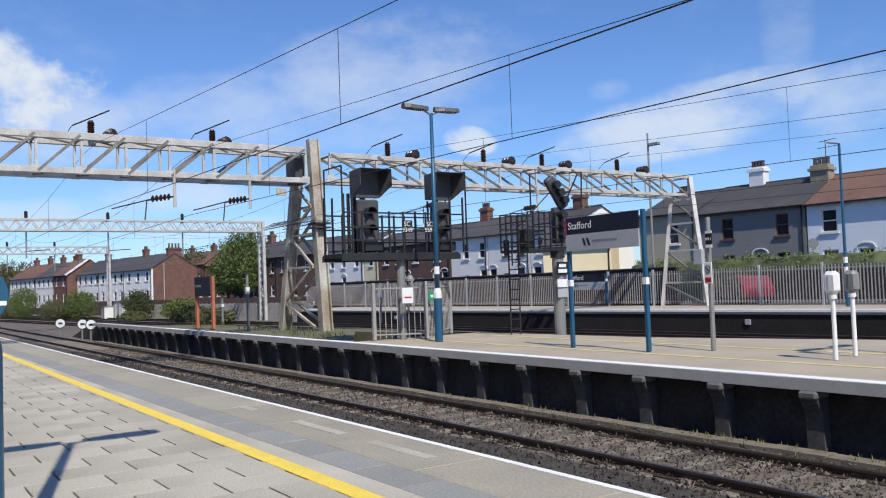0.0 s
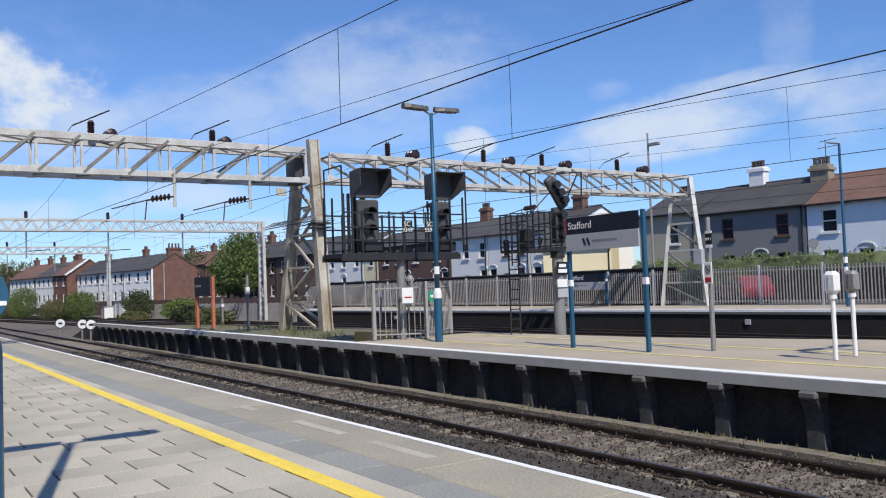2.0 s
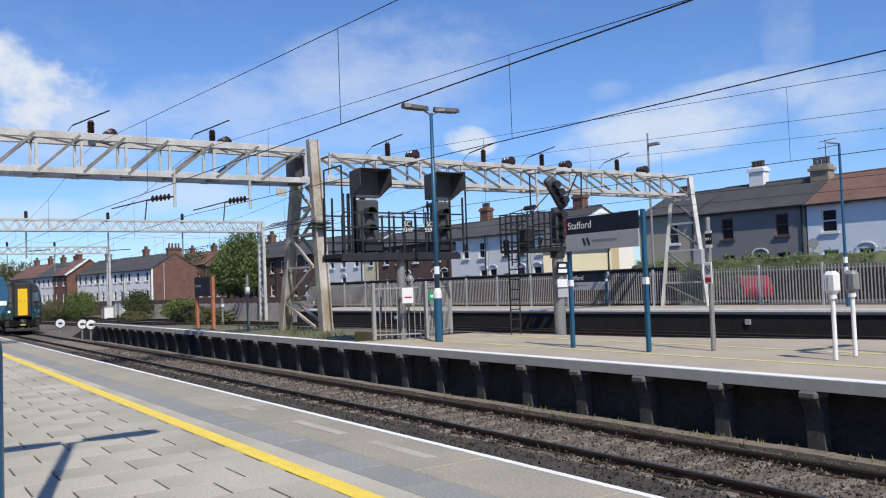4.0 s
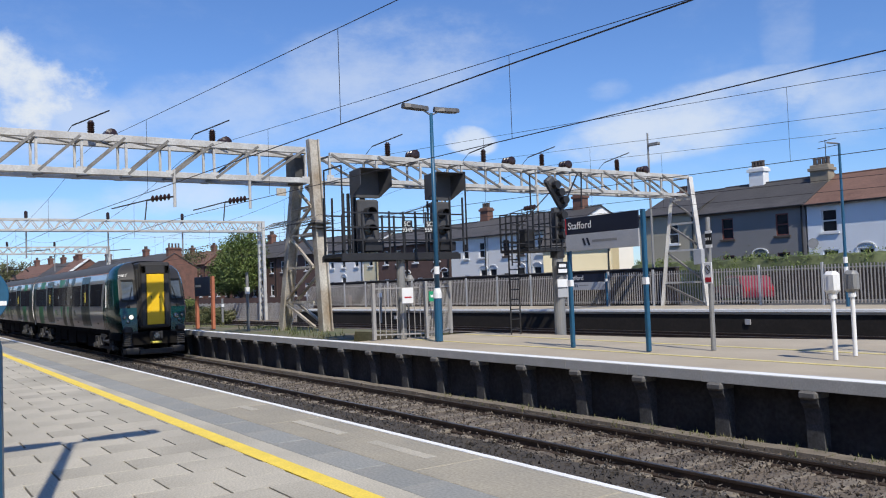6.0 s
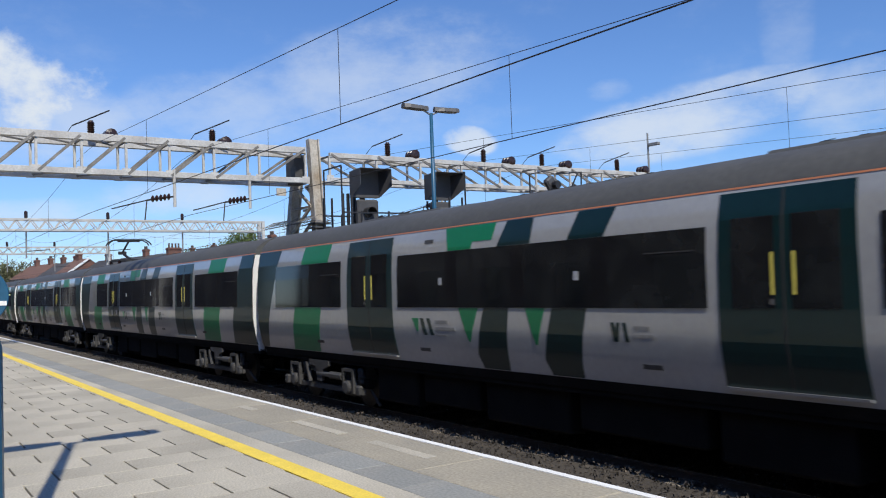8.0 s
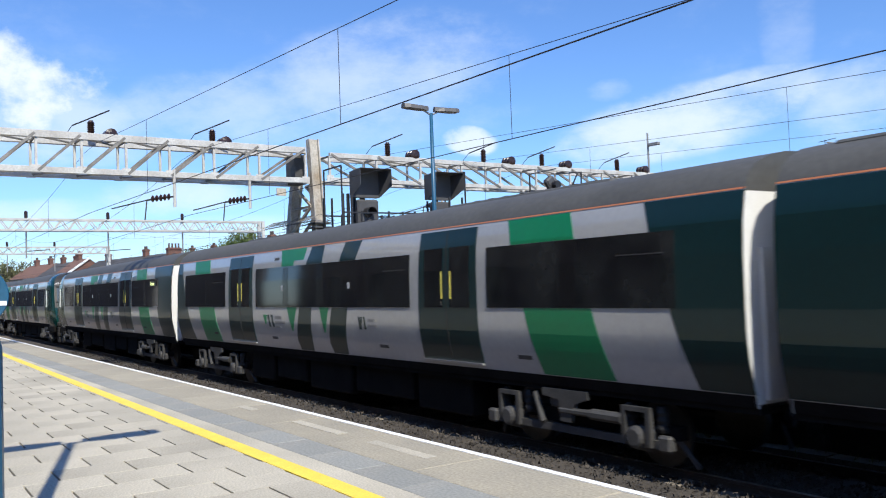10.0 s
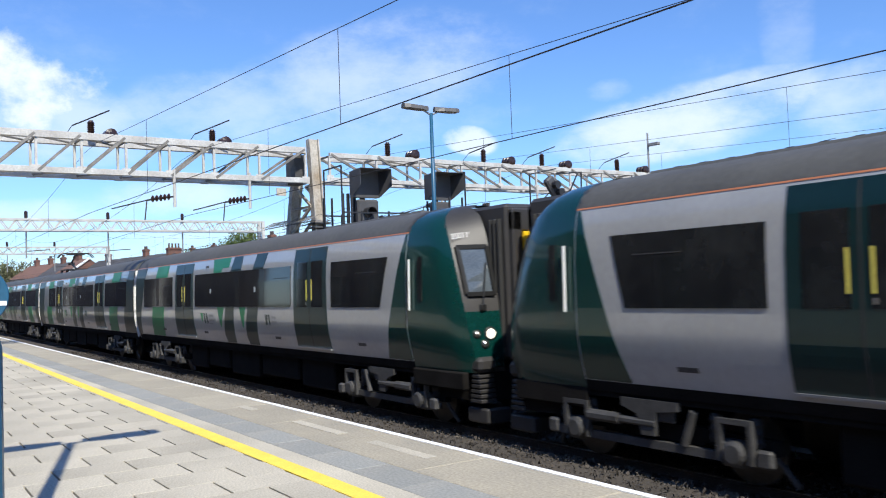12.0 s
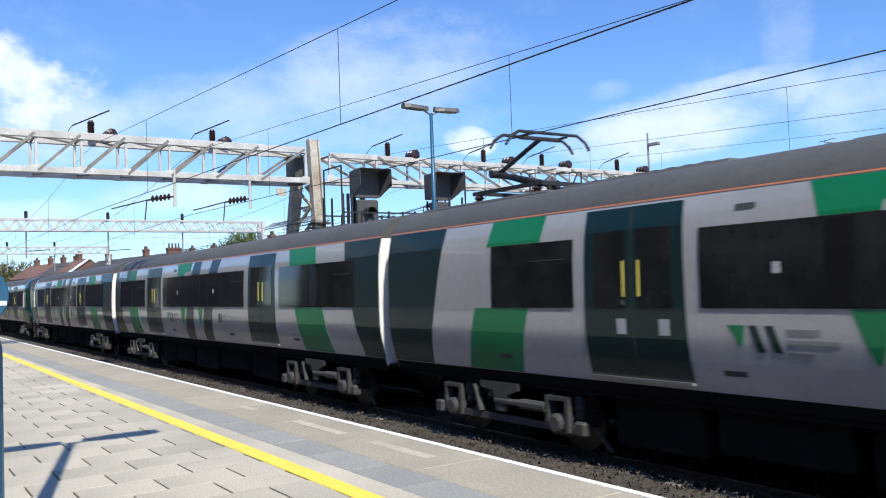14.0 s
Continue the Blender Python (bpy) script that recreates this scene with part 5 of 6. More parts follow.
def car_common(kind, label):
    """Body, doors, windows, underframe; u runs back from the front end."""
    car = empty("train_car", None, label, "train car", "train cars")
    cab = kind in ("cab", "rear_cab")
    first = 2.0 if cab else 0.0
    part("body_side", shell(first, BODY, 0.16, 2.40), M_BODYGREY, car, "light grey painted body side", smooth=True)
    part("roof", shell(first, BODY, 2.40, 2.85), M_ROOF, car, "dirty grey roof", smooth=True)
    part("skirt", shell(first, BODY, 0.02, 0.16), M_UNDER, car)
    part("floor_pan", bx(-BODY, -first, -1.2, 1.2, -0.05, 0.06), M_UNDER, car)
    plate("orange_line", (first, BODY, first, BODY, 2.380, 2.40, 0.008), M_ORANGELINE, car, "thin orange line along the roof edge")
    # end walls
    for u, on in ((0.0, not cab), (BODY, True)):
        if on:
            bm = bmesh.new()
            low = [z for z, _ in SIDE if z < 2.4]
            pts = [(half(z), z) for z in low] + [(-half(z), z) for z in low[::-1]]
            vs = [bm.verts.new((-u, y, z)) for y, z in pts]
            f = bm.faces.new(vs)
            r = bmesh.ops.extrude_face_region(bm, geom=[f])
            for v in [g for g in r["geom"] if isinstance(g, bmesh.types.BMVert)]:
                v.co.x += 0.03 if u > 1 else -0.03
            part("end_wall", recalc(bm), M_ENDWHITE, car, "white car end wall")
            s = 1 if u < 1 else -1
            bm = bmesh.new()
            up = [z for z, _ in SIDE if 2.3 < z < 2.84]
            f = bm.faces.new([bm.verts.new((-u, y, z)) for y, z in [(half(z), z) for z in up] + [(-half(z), z) for z in up[::-1]]])
            part("roof_end", bm, M_ROOF, car)
            for k in (-1, 1):
                part("end_cover", bx(min(-u, -u + s * 0.05), max(-u, -u + s * 0.05), min(k * 0.7, k * 1.1), max(k * 0.7, k * 1.1), 0.1, 1.75, 0.01), M_UNDER if k * s > 0 else M_ENDWHITE, car)
            part("gangway", bx(min(-u, -u + s * 0.27), max(-u, -u + s * 0.27), -0.62, 0.62, -0.05, 2.45, 0.04), M_RUBBER, car, "black rubber gangway bellows")
    # doors and glazing
    plan = CARS[kind]
    door(car, *plan["front_door"])
    door(car, *plan["rear_door"])
    wins = plan["windows"]
    for a, b, sa, sb in wins:
        w = plate("window", (a + sa, b + sb, a, b, 1.1, 2.0, 0.012), M_GLASS, car, "dark tinted window")
        n = max(1, round((b - a) / 1.65))
        for i in range(1, n):
            x = a + (b - a) * i / n
            plate("mullion", (x - 0.15, x + 0.15, x - 0.15, x + 0.15, 1.12, 1.98, 0.0145), M_GLAZEBAR, w)
        plate("window_vent", (a + 0.15, a + 0.9, a + 0.15, a + 0.9, 1.74, 1.755, 0.0165), M_RUBBER, w)
    for su in (8.9, 12.1):
        plate("sticker", (su, su + 0.09, su, su + 0.09, 1.46, 1.58, 0.017), M_SIGNGREY, car)
    # coloured bands
    for a, b, c, d, green in plan["bands"]:
        mt = M_BODYGREEN if green else M_BODYDARK
        f = lambda p, q, z: p + (q - p) * (z - 0.17) / 2.2
        for z0, z1 in ((0.17, 1.095), (2.005, 2.368)):
            plate("colour_band", (f(c, a, z1), f(d, b, z1), f(c, a, z0), f(d, b, z0), z0, z1, 0.005), mt, car)
        if not green:
            plate("colour_band", (f(c, a, 2.005), f(d, b, 2.005), f(c, a, 1.095), f(d, b, 1.095), 1.095, 2.005, 0.005), mt, car)
    # the large letter across the middle, reading the same from either side; v runs back from the front as seen on the near side
    shift = plan["shift"]
    W = [(10.72, 12.05, 10.80, 11.98, 2.115, 2.368, M_BODYGREEN), (11.30, 11.98, 11.32, 11.95, 2.005, 2.115, M_BODYGREEN),
         (9.86, 10.46, 9.90, 10.66, 2.005, 2.368, M_BODYDARK), (8.26, 8.94, 8.46, 9.13, 2.005, 2.368, M_BODYDARK),
         (11.15, 11.66, 11.40, 11.44, 0.57, 1.095, M_BODYGREEN), (9.60, 10.02, 9.80, 9.84, 0.58, 1.095, M_BODYGREEN),
         (10.40, 11.0, 10.52, 11.26, 0.38, 1.095, M_BODYDARK), (8.78, 9.45, 8.96, 9.70, 0.38, 1.095, M_BODYDARK),
         (10.52, 11.26, 10.54, 11.17, 0.17, 0.38, M_BODYDARK), (8.96, 9.70, 8.98, 9.60, 0.17, 0.38, M_BODYDARK),
         # operator's mark and lettering as plain shapes
         (12.84, 13.06, 12.88, 12.92, 0.70, 0.92, M_BODYGREEN), (12.70, 12.80, 12.60, 12.70, 0.64, 0.92, M_BODYDARK), (12.50, 12.60, 12.40, 12.50, 0.64, 0.92, M_BODYDARK),
         (11.98, 12.34, 11.98, 12.34, 0.83, 0.89, M_GREYPOST), (11.78, 12.34, 11.78, 12.34, 0.72, 0.78, M_GREYPOST), (12.05, 12.34, 12.05, 12.34, 0.63, 0.66, M_GREYPOST),
         (8.10, 8.16, 8.06, 8.12, 0.68, 0.92, M_BODYDARK), (8.20, 8.26, 8.24, 8.30, 0.68, 0.92, M_BODYDARK), (8.30, 8.36, 8.26, 8.32, 0.68, 0.92, M_BODYDARK),
         (7.72, 7.98, 7.72, 7.98, 0.83, 0.88, M_GREYPOST), (7.66, 7.98, 7.66, 7.98, 0.74, 0.78, M_GREYPOST)]
    for a, b, c, d, z0, z1, mt in W:
        name = "writing_bar" if mt is M_GREYPOST else "mark" if d > 12.4 or b < 8.4 else "colour_band"
        plate(name, (a + shift, b + shift, c + shift, d + shift, z0, z1, 0.005), mt, car, sides=(-1,))
        plate(name, (20.36 - b, 20.36 - a, 20.36 - d, 20.36 - c, z0, z1, 0.005), mt, car, sides=(1,))
    for u in (7.6, 12.6, 3.6, 16.6):
        plate("vent_plate", (u, u + 0.3, u, u + 0.3, 0.36, 0.42, 0.006), M_BOGIE, car)
    plate("lamp_plate", (12.4, 12.65, 12.4, 12.65, 2.16, 2.22, 0.008), M_BOGIE, car)
    # roof gear
    for u0, u1, w, h in ((2.6, 6.6, 0.62, 0.03), (8.0, 11.8, 0.55, 0.02), (13.2, 16.2, 0.62, 0.03)):
        part("roof_unit", bx(-u1, -u0, -w, w, 2.72, 2.82 + h, 0.05), M_ROOF, car, "low roof equipment cover")
        bm = bmesh.new()
        for i in range(8):
            x = u0 + 0.4 + i * (u1 - u0 - 0.8) / 8
            box(bm, -x - 0.12, -x, -w + 0.1, w - 0.1, 2.82 + h, 2.835 + h)
        part("roof_grille", bm, M_UNDER, car)
    # underframe boxes
    for i, (u0, u1) in enumerate(((5.4, 7.0), (7.2, 9.3), (9.5, 11.4), (11.6, 13.2), (13.4, 14.8))):
        part("underframe_box", bx(-u1, -u0, -1.1, 1.1, -0.66 + 0.1 * (i % 2), 0.04, 0.03), M_UNDER, car)
    bogie(car, 3.1 if kind == "cab" else 2.95)
    bogie(car, 16.95)
    return car


def corner(z):
    """How far back the cab's corner lies at height z."""
    return float(np.interp(z, [-0.1, 0.4, 1.2, 2.25, 2.55, 2.85], [0.42, 0.42, 0.58, 0.98, 1.25, 1.6]))


def front(z):
    return float(np.interp(z, [-0.1, 0.5, 1.1, 2.2, 2.6, 2.85], [0.3, 0.3, 0.36, 0.62, 0.8, 1.2]))


def on_front(z, k, s, off=0.0):
    """A point of the cab's front at height z, k from the corner (0) to the gangway (1)."""
    a, b = Vector((-(corner(z) - 0.06), half(z) * 0.89, z)), Vector((-front(z), min(0.62, half(z) * 0.7), z))
    n = Vector((a.y - b.y, b.x - a.x, 0)).normalized()
    p = a.lerp(b, k) + n * off
    return Vector((p.x, s * p.y, p.z))


def cab_front(car):
    zs = [0.05, 0.2, 0.45, 0.8, 1.1, 1.6, 2.05, 2.36, 2.5, 2.62, 2.74, 2.82]
    bm, bm2 = bmesh.new(), bmesh.new()
    for s in (1, -1):
        side_prev = front_prev = None
        for z in zs:
            w = half(z)
            c = corner(z)
            side = [(-2.05, w), (-(c + 0.35), w * 0.995), (-(c + 0.1), w * 0.955), (-(c - 0.06), w * 0.89)]
            sv = [bm.verts.new((x, s * y, z)) for x, y in side]
            fv = [bm2.verts.new(on_front(z, k, s)) for k in (0, 0.5, 1)]
            if side_prev:
                for i in range(3):
                    bm.faces.new((side_prev[i], side_prev[i + 1], sv[i + 1], sv[i]))
                for i in range(2):
                    bm2.faces.new((front_prev[i], front_prev[i + 1], fv[i + 1], fv[i]))
            side_prev, front_prev = sv, fv
    part("cab_side", recalc(bm), M_CABGREEN, car, "dark green cab side with a rounded corner", smooth=True)
    for sgn in (1, -1):
        low, prev = bmesh.new(), None
        for z in (0.12, 0.45, 0.8, 1.02):
            row = [low.verts.new(on_front(z, k, sgn, 0.006)) for k in (0.0, 0.5, 0.97)]
            if prev:
                for i in range(2):
                    low.faces.new((prev[i], prev[i + 1], row[i + 1], row[i]))
            prev = row
        part("cab_apron", recalc(low), M_CABGREEN, car, "green lower cab front", smooth=True)
    part("cab_front", recalc(bm2), M_NOSE, car, "dark grey cab front", smooth=True)
    # cab roof
    bm = bmesh.new()
    prof = [(half(z), z) for z in (2.40, 2.5, 2.62, 2.74, 2.82)] + [(0, 2.86)]
    prof = prof + [(-y, z) for y, z in prof[-2::-1]]
    rows = []
    for k in (0, 0.35, 0.7, 1.0):
        rows.append([bm.verts.new((-(2.05 + (corner(z) - 0.06 - 2.05) * k), y * (1 - 0.1 * k), z + 0.012 - 0.02 * k)) for y, z in prof])
    for a, b in zip(rows, rows[1:]):
        for i in range(len(prof) - 1):
            bm.faces.new((a[i], a[i + 1], b[i + 1], b[i]))
    part("cab_roof", recalc(bm), M_NOSE, car, smooth=True)
    # gangway housing with the yellow door
    part("gangway_frame", bx(-1.4, -0.16, -0.58, 0.58, 0.22, 2.74, 0.06), M_NOSE, car, "dark grey gangway housing")
    for s in (-1, 1):
        part("gangway_seal", bx(-0.2, -0.06, min(s * 0.33, s * 0.53), max(s * 0.33, s * 0.53), 0.3, 2.62, 0.03), M_NOSE, car)
        for k in range(3):
            part("rubber_pleat", bx(-0.36 - k * 0.11, -0.30 - k * 0.11, min(s * 0.56, s * 0.64), max(s * 0.56, s * 0.64), 0.42, 2.5, 0.01), M_RUBBER, car)
    part("gangway_header", bx(-0.2, -0.06, -0.53, 0.53, 2.28, 2.66, 0.03), M_NOSE, car)
    d = part("gangway_door", bx(-0.1, -0.045, -0.32, 0.32, 0.36, 2.28, 0.015), M_TRAINYELLOW, car, "bright yellow gangway door")
    for y in (-0.16, 0.14):
        part("door_rib", bx(-0.047, -0.035, y - 0.012, y + 0.012, 0.38, 2.26), M_TRAINYELLOW, d)
        part("door_latch", bx(-0.045, -0.03, y - 0.015, y + 0.015, 1.34, 1.44), M_BLACK, d)
    # windscreens, lamps and lower gear
    for s in (1, -1):
        bm = bmesh.new()
        prev = None
        for z in (1.33, 1.5, 1.7, 1.9, 2.03):
            cur = [bm.verts.new(on_front(z, k, s, o)) for k in (0.17, 0.86) for o in (0.0, 0.022)]
            if prev:
                for p, q in ((1, 3), (0, 1), (3, 2)):
                    bm.faces.new((prev[p], prev[q], cur[q], cur[p]))
            else:
                bm.faces.new((cur[0], cur[1], cur[3], cur[2]))
            prev = cur
        bm.faces.new((prev[0], prev[2], prev[3], prev[1]))
        ws = part("windscreen", recalc(bm), M_WINDSCREEN, car, "sloping cab windscreen")
        bm = bmesh.new()
        for (z0, k0), (z1, k1) in (((1.3, 0.13), (2.07, 0.13)), ((2.07, 0.13), (2.07, 0.9)), ((2.07, 0.9), (1.3, 0.9)), ((1.3, 0.9), (1.3, 0.13))):
            bar(bm, on_front(z0, k0, s, 0.015), on_front(z1, k1, s, 0.015), 0.07)
        part("screen_seal", bm, M_BLACK, ws)
        part("wiper", bar(bmesh.new(), on_front(1.12, 0.5, s, 0.05), on_front(1.8, 0.8, s, 0.05), 0.02), M_BLACK, ws)
        part("wiper_motor", bx(-0.02, 0.05, -0.06, 0.06, -0.06, 0.06, 0.02, Matrix.Translation(on_front(1.08, 0.5, s, 0.01))), M_BLACK, ws)
        for k, z, r, mt in ((0.62, 0.66, 0.085, M_HEADLIGHT if s < 0 else M_CHROME), (0.22, 0.66, 0.055, M_CHROME), (0.40, 0.50, 0.055, M_CHROME)):
            p = on_front(z, k, s, 0.0)
            n = (on_front(z, k, s, 0.1) - p).to_track_quat("Z", "Y").to_matrix().to_4x4()
            lamp = part("lamp_rim", lathe(bmesh.new(), [(r * 1.3, -0.02), (r * 1.3, 0.02), (r, 0.03)], 16, Matrix.Translation(p) @ n), M_BLACK, car)
            part("lamp", lathe(bmesh.new(), [(r, 0.02), (r * 0.9, 0.04), (r * 0.5, 0.055)], 16, Matrix.Translation(p) @ n), mt, lamp)
        # ribbed corner fairing
        fair = part("corner_fairing", bx(-0.62, -0.22, min(s * 0.82, s * 1.16), max(s * 0.82, s * 1.16), 0.06, 0.30, 0.06), M_NOSE, car, "dark corner fairing over ribbed buffer")
        for k in range(6):
            part("rib", bx(-0.55 + 0.012 * k, -0.24 - 0.01 * k, min(s * 0.84, s * 1.14), max(s * 0.84, s * 1.14), -0.42 + k * 0.078, -0.36 + k * 0.078, 0.012), M_NOSE, fair)
        part("side_door_window", panel(1.50, 1.62, 1.50, 1.62, 1.2, 1.95, 0.012, (s,)), M_GLASS, car)
        part("cab_handrail", rod(bmesh.new(), (-1.84, s * 1.43, 1.05), (-1.84, s * 1.41, 1.92), 0.02, 6), M_ENDWHITE, car)
        part("deflector_end", bx(-0.7, -0.15, min(s * 0.62, s * 1.1), max(s * 0.62, s * 1.1), -0.74, -0.5, 0.03), M_NOSE, car)
        part("lower_skirt", bx(-2.0, -0.5, min(s * 1.18, s * 1.30), max(s * 1.18, s * 1.24), -0.22, 0.06, 0.02), M_UNDER, car)
    part("deflector", bx(-0.3, -0.08, -0.62, 0.62, -0.76, -0.56, 0.03), M_NOSE, car, "dark grey obstacle deflector")
    part("undertray", bx(-2.0, -0.35, -1.1, 1.1, -0.4, 0.1), M_UNDER, car)
    cp = part("coupler", bx(-0.4, 0.08, -0.18, 0.18, -0.24, 0.1, 0.04), M_NOSE, car, "steel automatic coupler")
    part("coupler_face", rod(bmesh.new(), (0.08, -0.04, -0.06), (0.13, -0.04, -0.06), 0.10, 14), M_CHROME, cp)
    part("coupler_hook", bx(0.05, 0.14, 0.08, 0.2, -0.2, 0.1, 0.02), M_DARKSTEEL, cp)
    part("electrical_box", bx(-0.3, 0.06, -0.17, 0.17, -0.36, -0.27, 0.02), M_HANDLE, cp)
    # green side band behind the cab
    plate("colour_band", (2.02, 2.08, 2.02, 2.84, 0.17, 2.368, 0.005), M_CABGREEN, car)


def pantograph(car, u, up=True):
    p = part("pantograph", bmesh.new(), M_DARKSTEEL, car, "raised steel pantograph on the roof")
    bm = bmesh.new()
    for y in (-0.5, 0.5):
        bar(bm, (-u - 0.9, y, 2.98), (-u + 0.9, y, 2.98), 0.06)
    for x in (-0.8, 0.8):
        bar(bm, (-u + x, -0.55, 2.98), (-u + x, 0.55, 2.98), 0.06)
    bm.to_mesh(p.data)
    bm.free()
    for x in (-0.75, 0.75):
        for y in (-0.5, 0.5):
            part("insulator", lathe(bmesh.new(), [(0.05, 2.8), (0.09, 2.84), (0.06, 2.87), (0.09, 2.9), (0.05, 2.95)], 10, pose(-u + x, y, 0)), M_INSUL, p)
    knee = Vector((-u - 0.85, 0, 3.34))
    part("lower_arm", rod(bmesh.new(), (-u + 0.45, 0, 3.02), knee, 0.055, 8), M_DARKSTEEL, p)
    part("guide_rod", rod(bmesh.new(), (-u + 0.15, 0.12, 3.0), knee + Vector((0.15, 0.1, -0.08)), 0.02, 6), M_DARKSTEEL, p)
    part("upper_arm", rod(bmesh.new(), knee, (-u + 0.3, 0, 3.78), 0.04, 8), M_DARKSTEEL, p)
    part("knee_joint", rod(bmesh.new(), knee - Vector((0, 0.16, 0)), knee + Vector((0, 0.16, 0)), 0.07, 10), M_DARKSTEEL, p)
    head = part("collector_head", bmesh.new(), M_DARKSTEEL, p)
    bm = bmesh.new()
    for dx in (-0.2, 0.2):
        pts = [(-0.88, 3.6), (-0.8, 3.72), (-0.62, 3.83), (0.62, 3.83), (0.8, 3.72), (0.88, 3.6)]
        for (y0, z0), (y1, z1) in zip(pts, pts[1:]):
            rod(bm, (-u + 0.3 + dx, y0, z0), (-u + 0.3 + dx, y1, z1), 0.026, 6)
    for y in (-0.4, 0.4):
        rod(bm, (-u + 0.1, y, 3.8), (-u + 0.5, y, 3.8), 0.02, 6)
    rod(bm, (-u + 0.3, -0.45, 3.77), (-u + 0.3, 0.45, 3.77), 0.03, 6)
    bm.to_mesh(head.data)
    bm.free()


L_CAB = "green and grey electric train cab car with yellow gangway door"
L_MID = "grey and green striped electric train car on the rails"
cab_car = car_common("cab", L_CAB)
cab_front(cab_car)
rear_cab = car_common("rear_cab", L_CAB)
cab_front(rear_cab)
mid_car = car_common("mid", L_MID)
pan_car = car_common("pan", "grey and green striped electric train car with raised pantograph")
pantograph(pan_car, 17.6)
part("clear_deck", bx(-19.6, -16.2, -0.85, 0.85, 2.7, 2.80, 0.03), M_ROOF, pan_car)
for sym_u in (13.58, 14.26):
    plate("door_symbol", (sym_u, sym_u + 0.15, sym_u, sym_u + 0.15, 0.78, 0.97, 0.014), M_SIGNGREY, pan_car, "small pale pictogram square")

# (thing, distance of its front end behind the train's nose, turned round)
UNIT = 4 * PITCH_CAR + 0.15
train = []
for n in range(3):
    o = n * UNIT
    for k, (src, back) in enumerate(((cab_car, False), (pan_car, False), (mid_car, False), (rear_cab, True))):
        first = n == 0
        ob = src if first else copy_thing(src, Matrix())
        train.append((ob, o + k * PITCH_CAR + (BODY + 0.3 if back else 0.0), back))
for ob, n in ((train[0][0], "350127"), (train[4][0], "350119")):
    p, q = on_front(2.2, 0.02, -1, 0.055), on_front(2.2, 0.9, -1, 0.055)
    ex = (q - p).normalized()
    ez = (on_front(2.17, 0.5, -1, 0.1) - on_front(2.17, 0.5, -1, 0.0)).normalized()
    ey = (on_front(2.32, 0.02, -1, 0.055) - p).normalized()
    m = Matrix(((ex.x, ey.x, ez.x, p.x), (ex.y, ey.y, ez.y, p.y), (ex.z, ey.z, ez.z, p.z), (0, 0, 0, 1)))
    words(n, 0.13, m, M_WHITE, ob)


# lit destination display behind a window of the leading unit's rear car
M_AMBER = glow("display amber", (0.75, 0.85, 0.35), 0.9)
rear_car = train[3][0]
show = part("destination_display", bx(-18.42, -17.62, half(1.8) + 0.0155, half(1.8) + 0.019, 1.76, 1.94), M_BLACK, rear_car, "dark destination display with lit letters")
words("Crewe", 0.17, Matrix(((-1, 0, 0, -17.7), (0, 0, 1, half(1.8) + 0.021), (0, 1, 0, 1.79), (0, 0, 0, 1))), M_AMBER, show)


# ---- houses ----
def facade(bm, x0, x1, z0, z1, y0, y1, holes):
    """A wall with rectangular openings through it."""
    xs = sorted({x0, x1, *[v for h in holes for v in h[:2]]})
    for a, b in zip(xs, xs[1:]):
        mid = (a + b) / 2
        cuts = sorted((h[2], h[3]) for h in holes if h[0] < mid < h[1])
        z = z0
        for lo, hi in cuts:
            if lo > z:
                box(bm, a, b, y0, y1, z, lo)
            z = max(z, hi)
        if z < z1:
            box(bm, a, b, y0, y1, z, z1)
    return bm


def window(base, x0, x1, z0, z1, frame_mat, sill=True, arch=False):
    w = part("window", bx(x0, x1, 0.12, 0.14, z0, z1), M_PANE, base, "sash window with dark panes")
    bm = bmesh.new()
    t = 0.07
    for a in ((x0, x0 + t, z0, z1), (x1 - t, x1, z0, z1), (x0 + t, x1 - t, z0, z0 + t), (x0 + t, x1 - t, z1 - t, z1), (x0 + t, x1 - t, (z0 + z1) / 2 - 0.04, (z0 + z1) / 2 + 0.04)):
        box(bm, a[0], a[1], 0.05, 0.12, a[2], a[3])
    part("frame", bm, frame_mat, w)
    if sill:
        part("sill", bx(x0 - 0.12, x1 + 0.12, -0.1, 0.12, z0 - 0.12, z0), frame_mat if frame_mat is M_WHITE else M_POT, w)
    if arch:
        bm = bmesh.new()
        n = 8
        c, r = (x0 + x1) / 2, (x1 - x0) / 2 + 0.1
        for i in range(n):
            a, b = math.pi * i / n, math.pi * (i + 1) / n
            bar(bm, (c + r * math.cos(a), -0.02, z1 + r * 0.6 * math.sin(a)), (c + r * math.cos(b), -0.02, z1 + r * 0.6 * math.sin(b)), 0.08)
        part("arch", bm, M_WHITE, w)


def chimney(base, x, z, wall_mat, y=3.6, w=1.1, pots=4, h=1.15):
    c = part("chimney", bx(x - w / 2, x + w / 2, y - 0.35, y + 0.35, z - 0.8, z + h, 0.03), wall_mat, base, "chimney stack with pots")
    part("chimney_band", bx(x - w / 2 - 0.08, x + w / 2 + 0.08, y - 0.43, y + 0.43, z + h - 0.32, z + h - 0.12), wall_mat, c)
    for i in range(pots):
        px = x - w / 2 + 0.2 + i * (w - 0.4) / max(1, pots - 1)
        part("chimney_pot", lathe(bmesh.new(), [(0.13, z + h - 0.1), (0.11, z + h + 0.35), (0.14, z + h + 0.38), (0.12, z + h + 0.45)], 8, pose(px, y, 0)), M_POT, c)


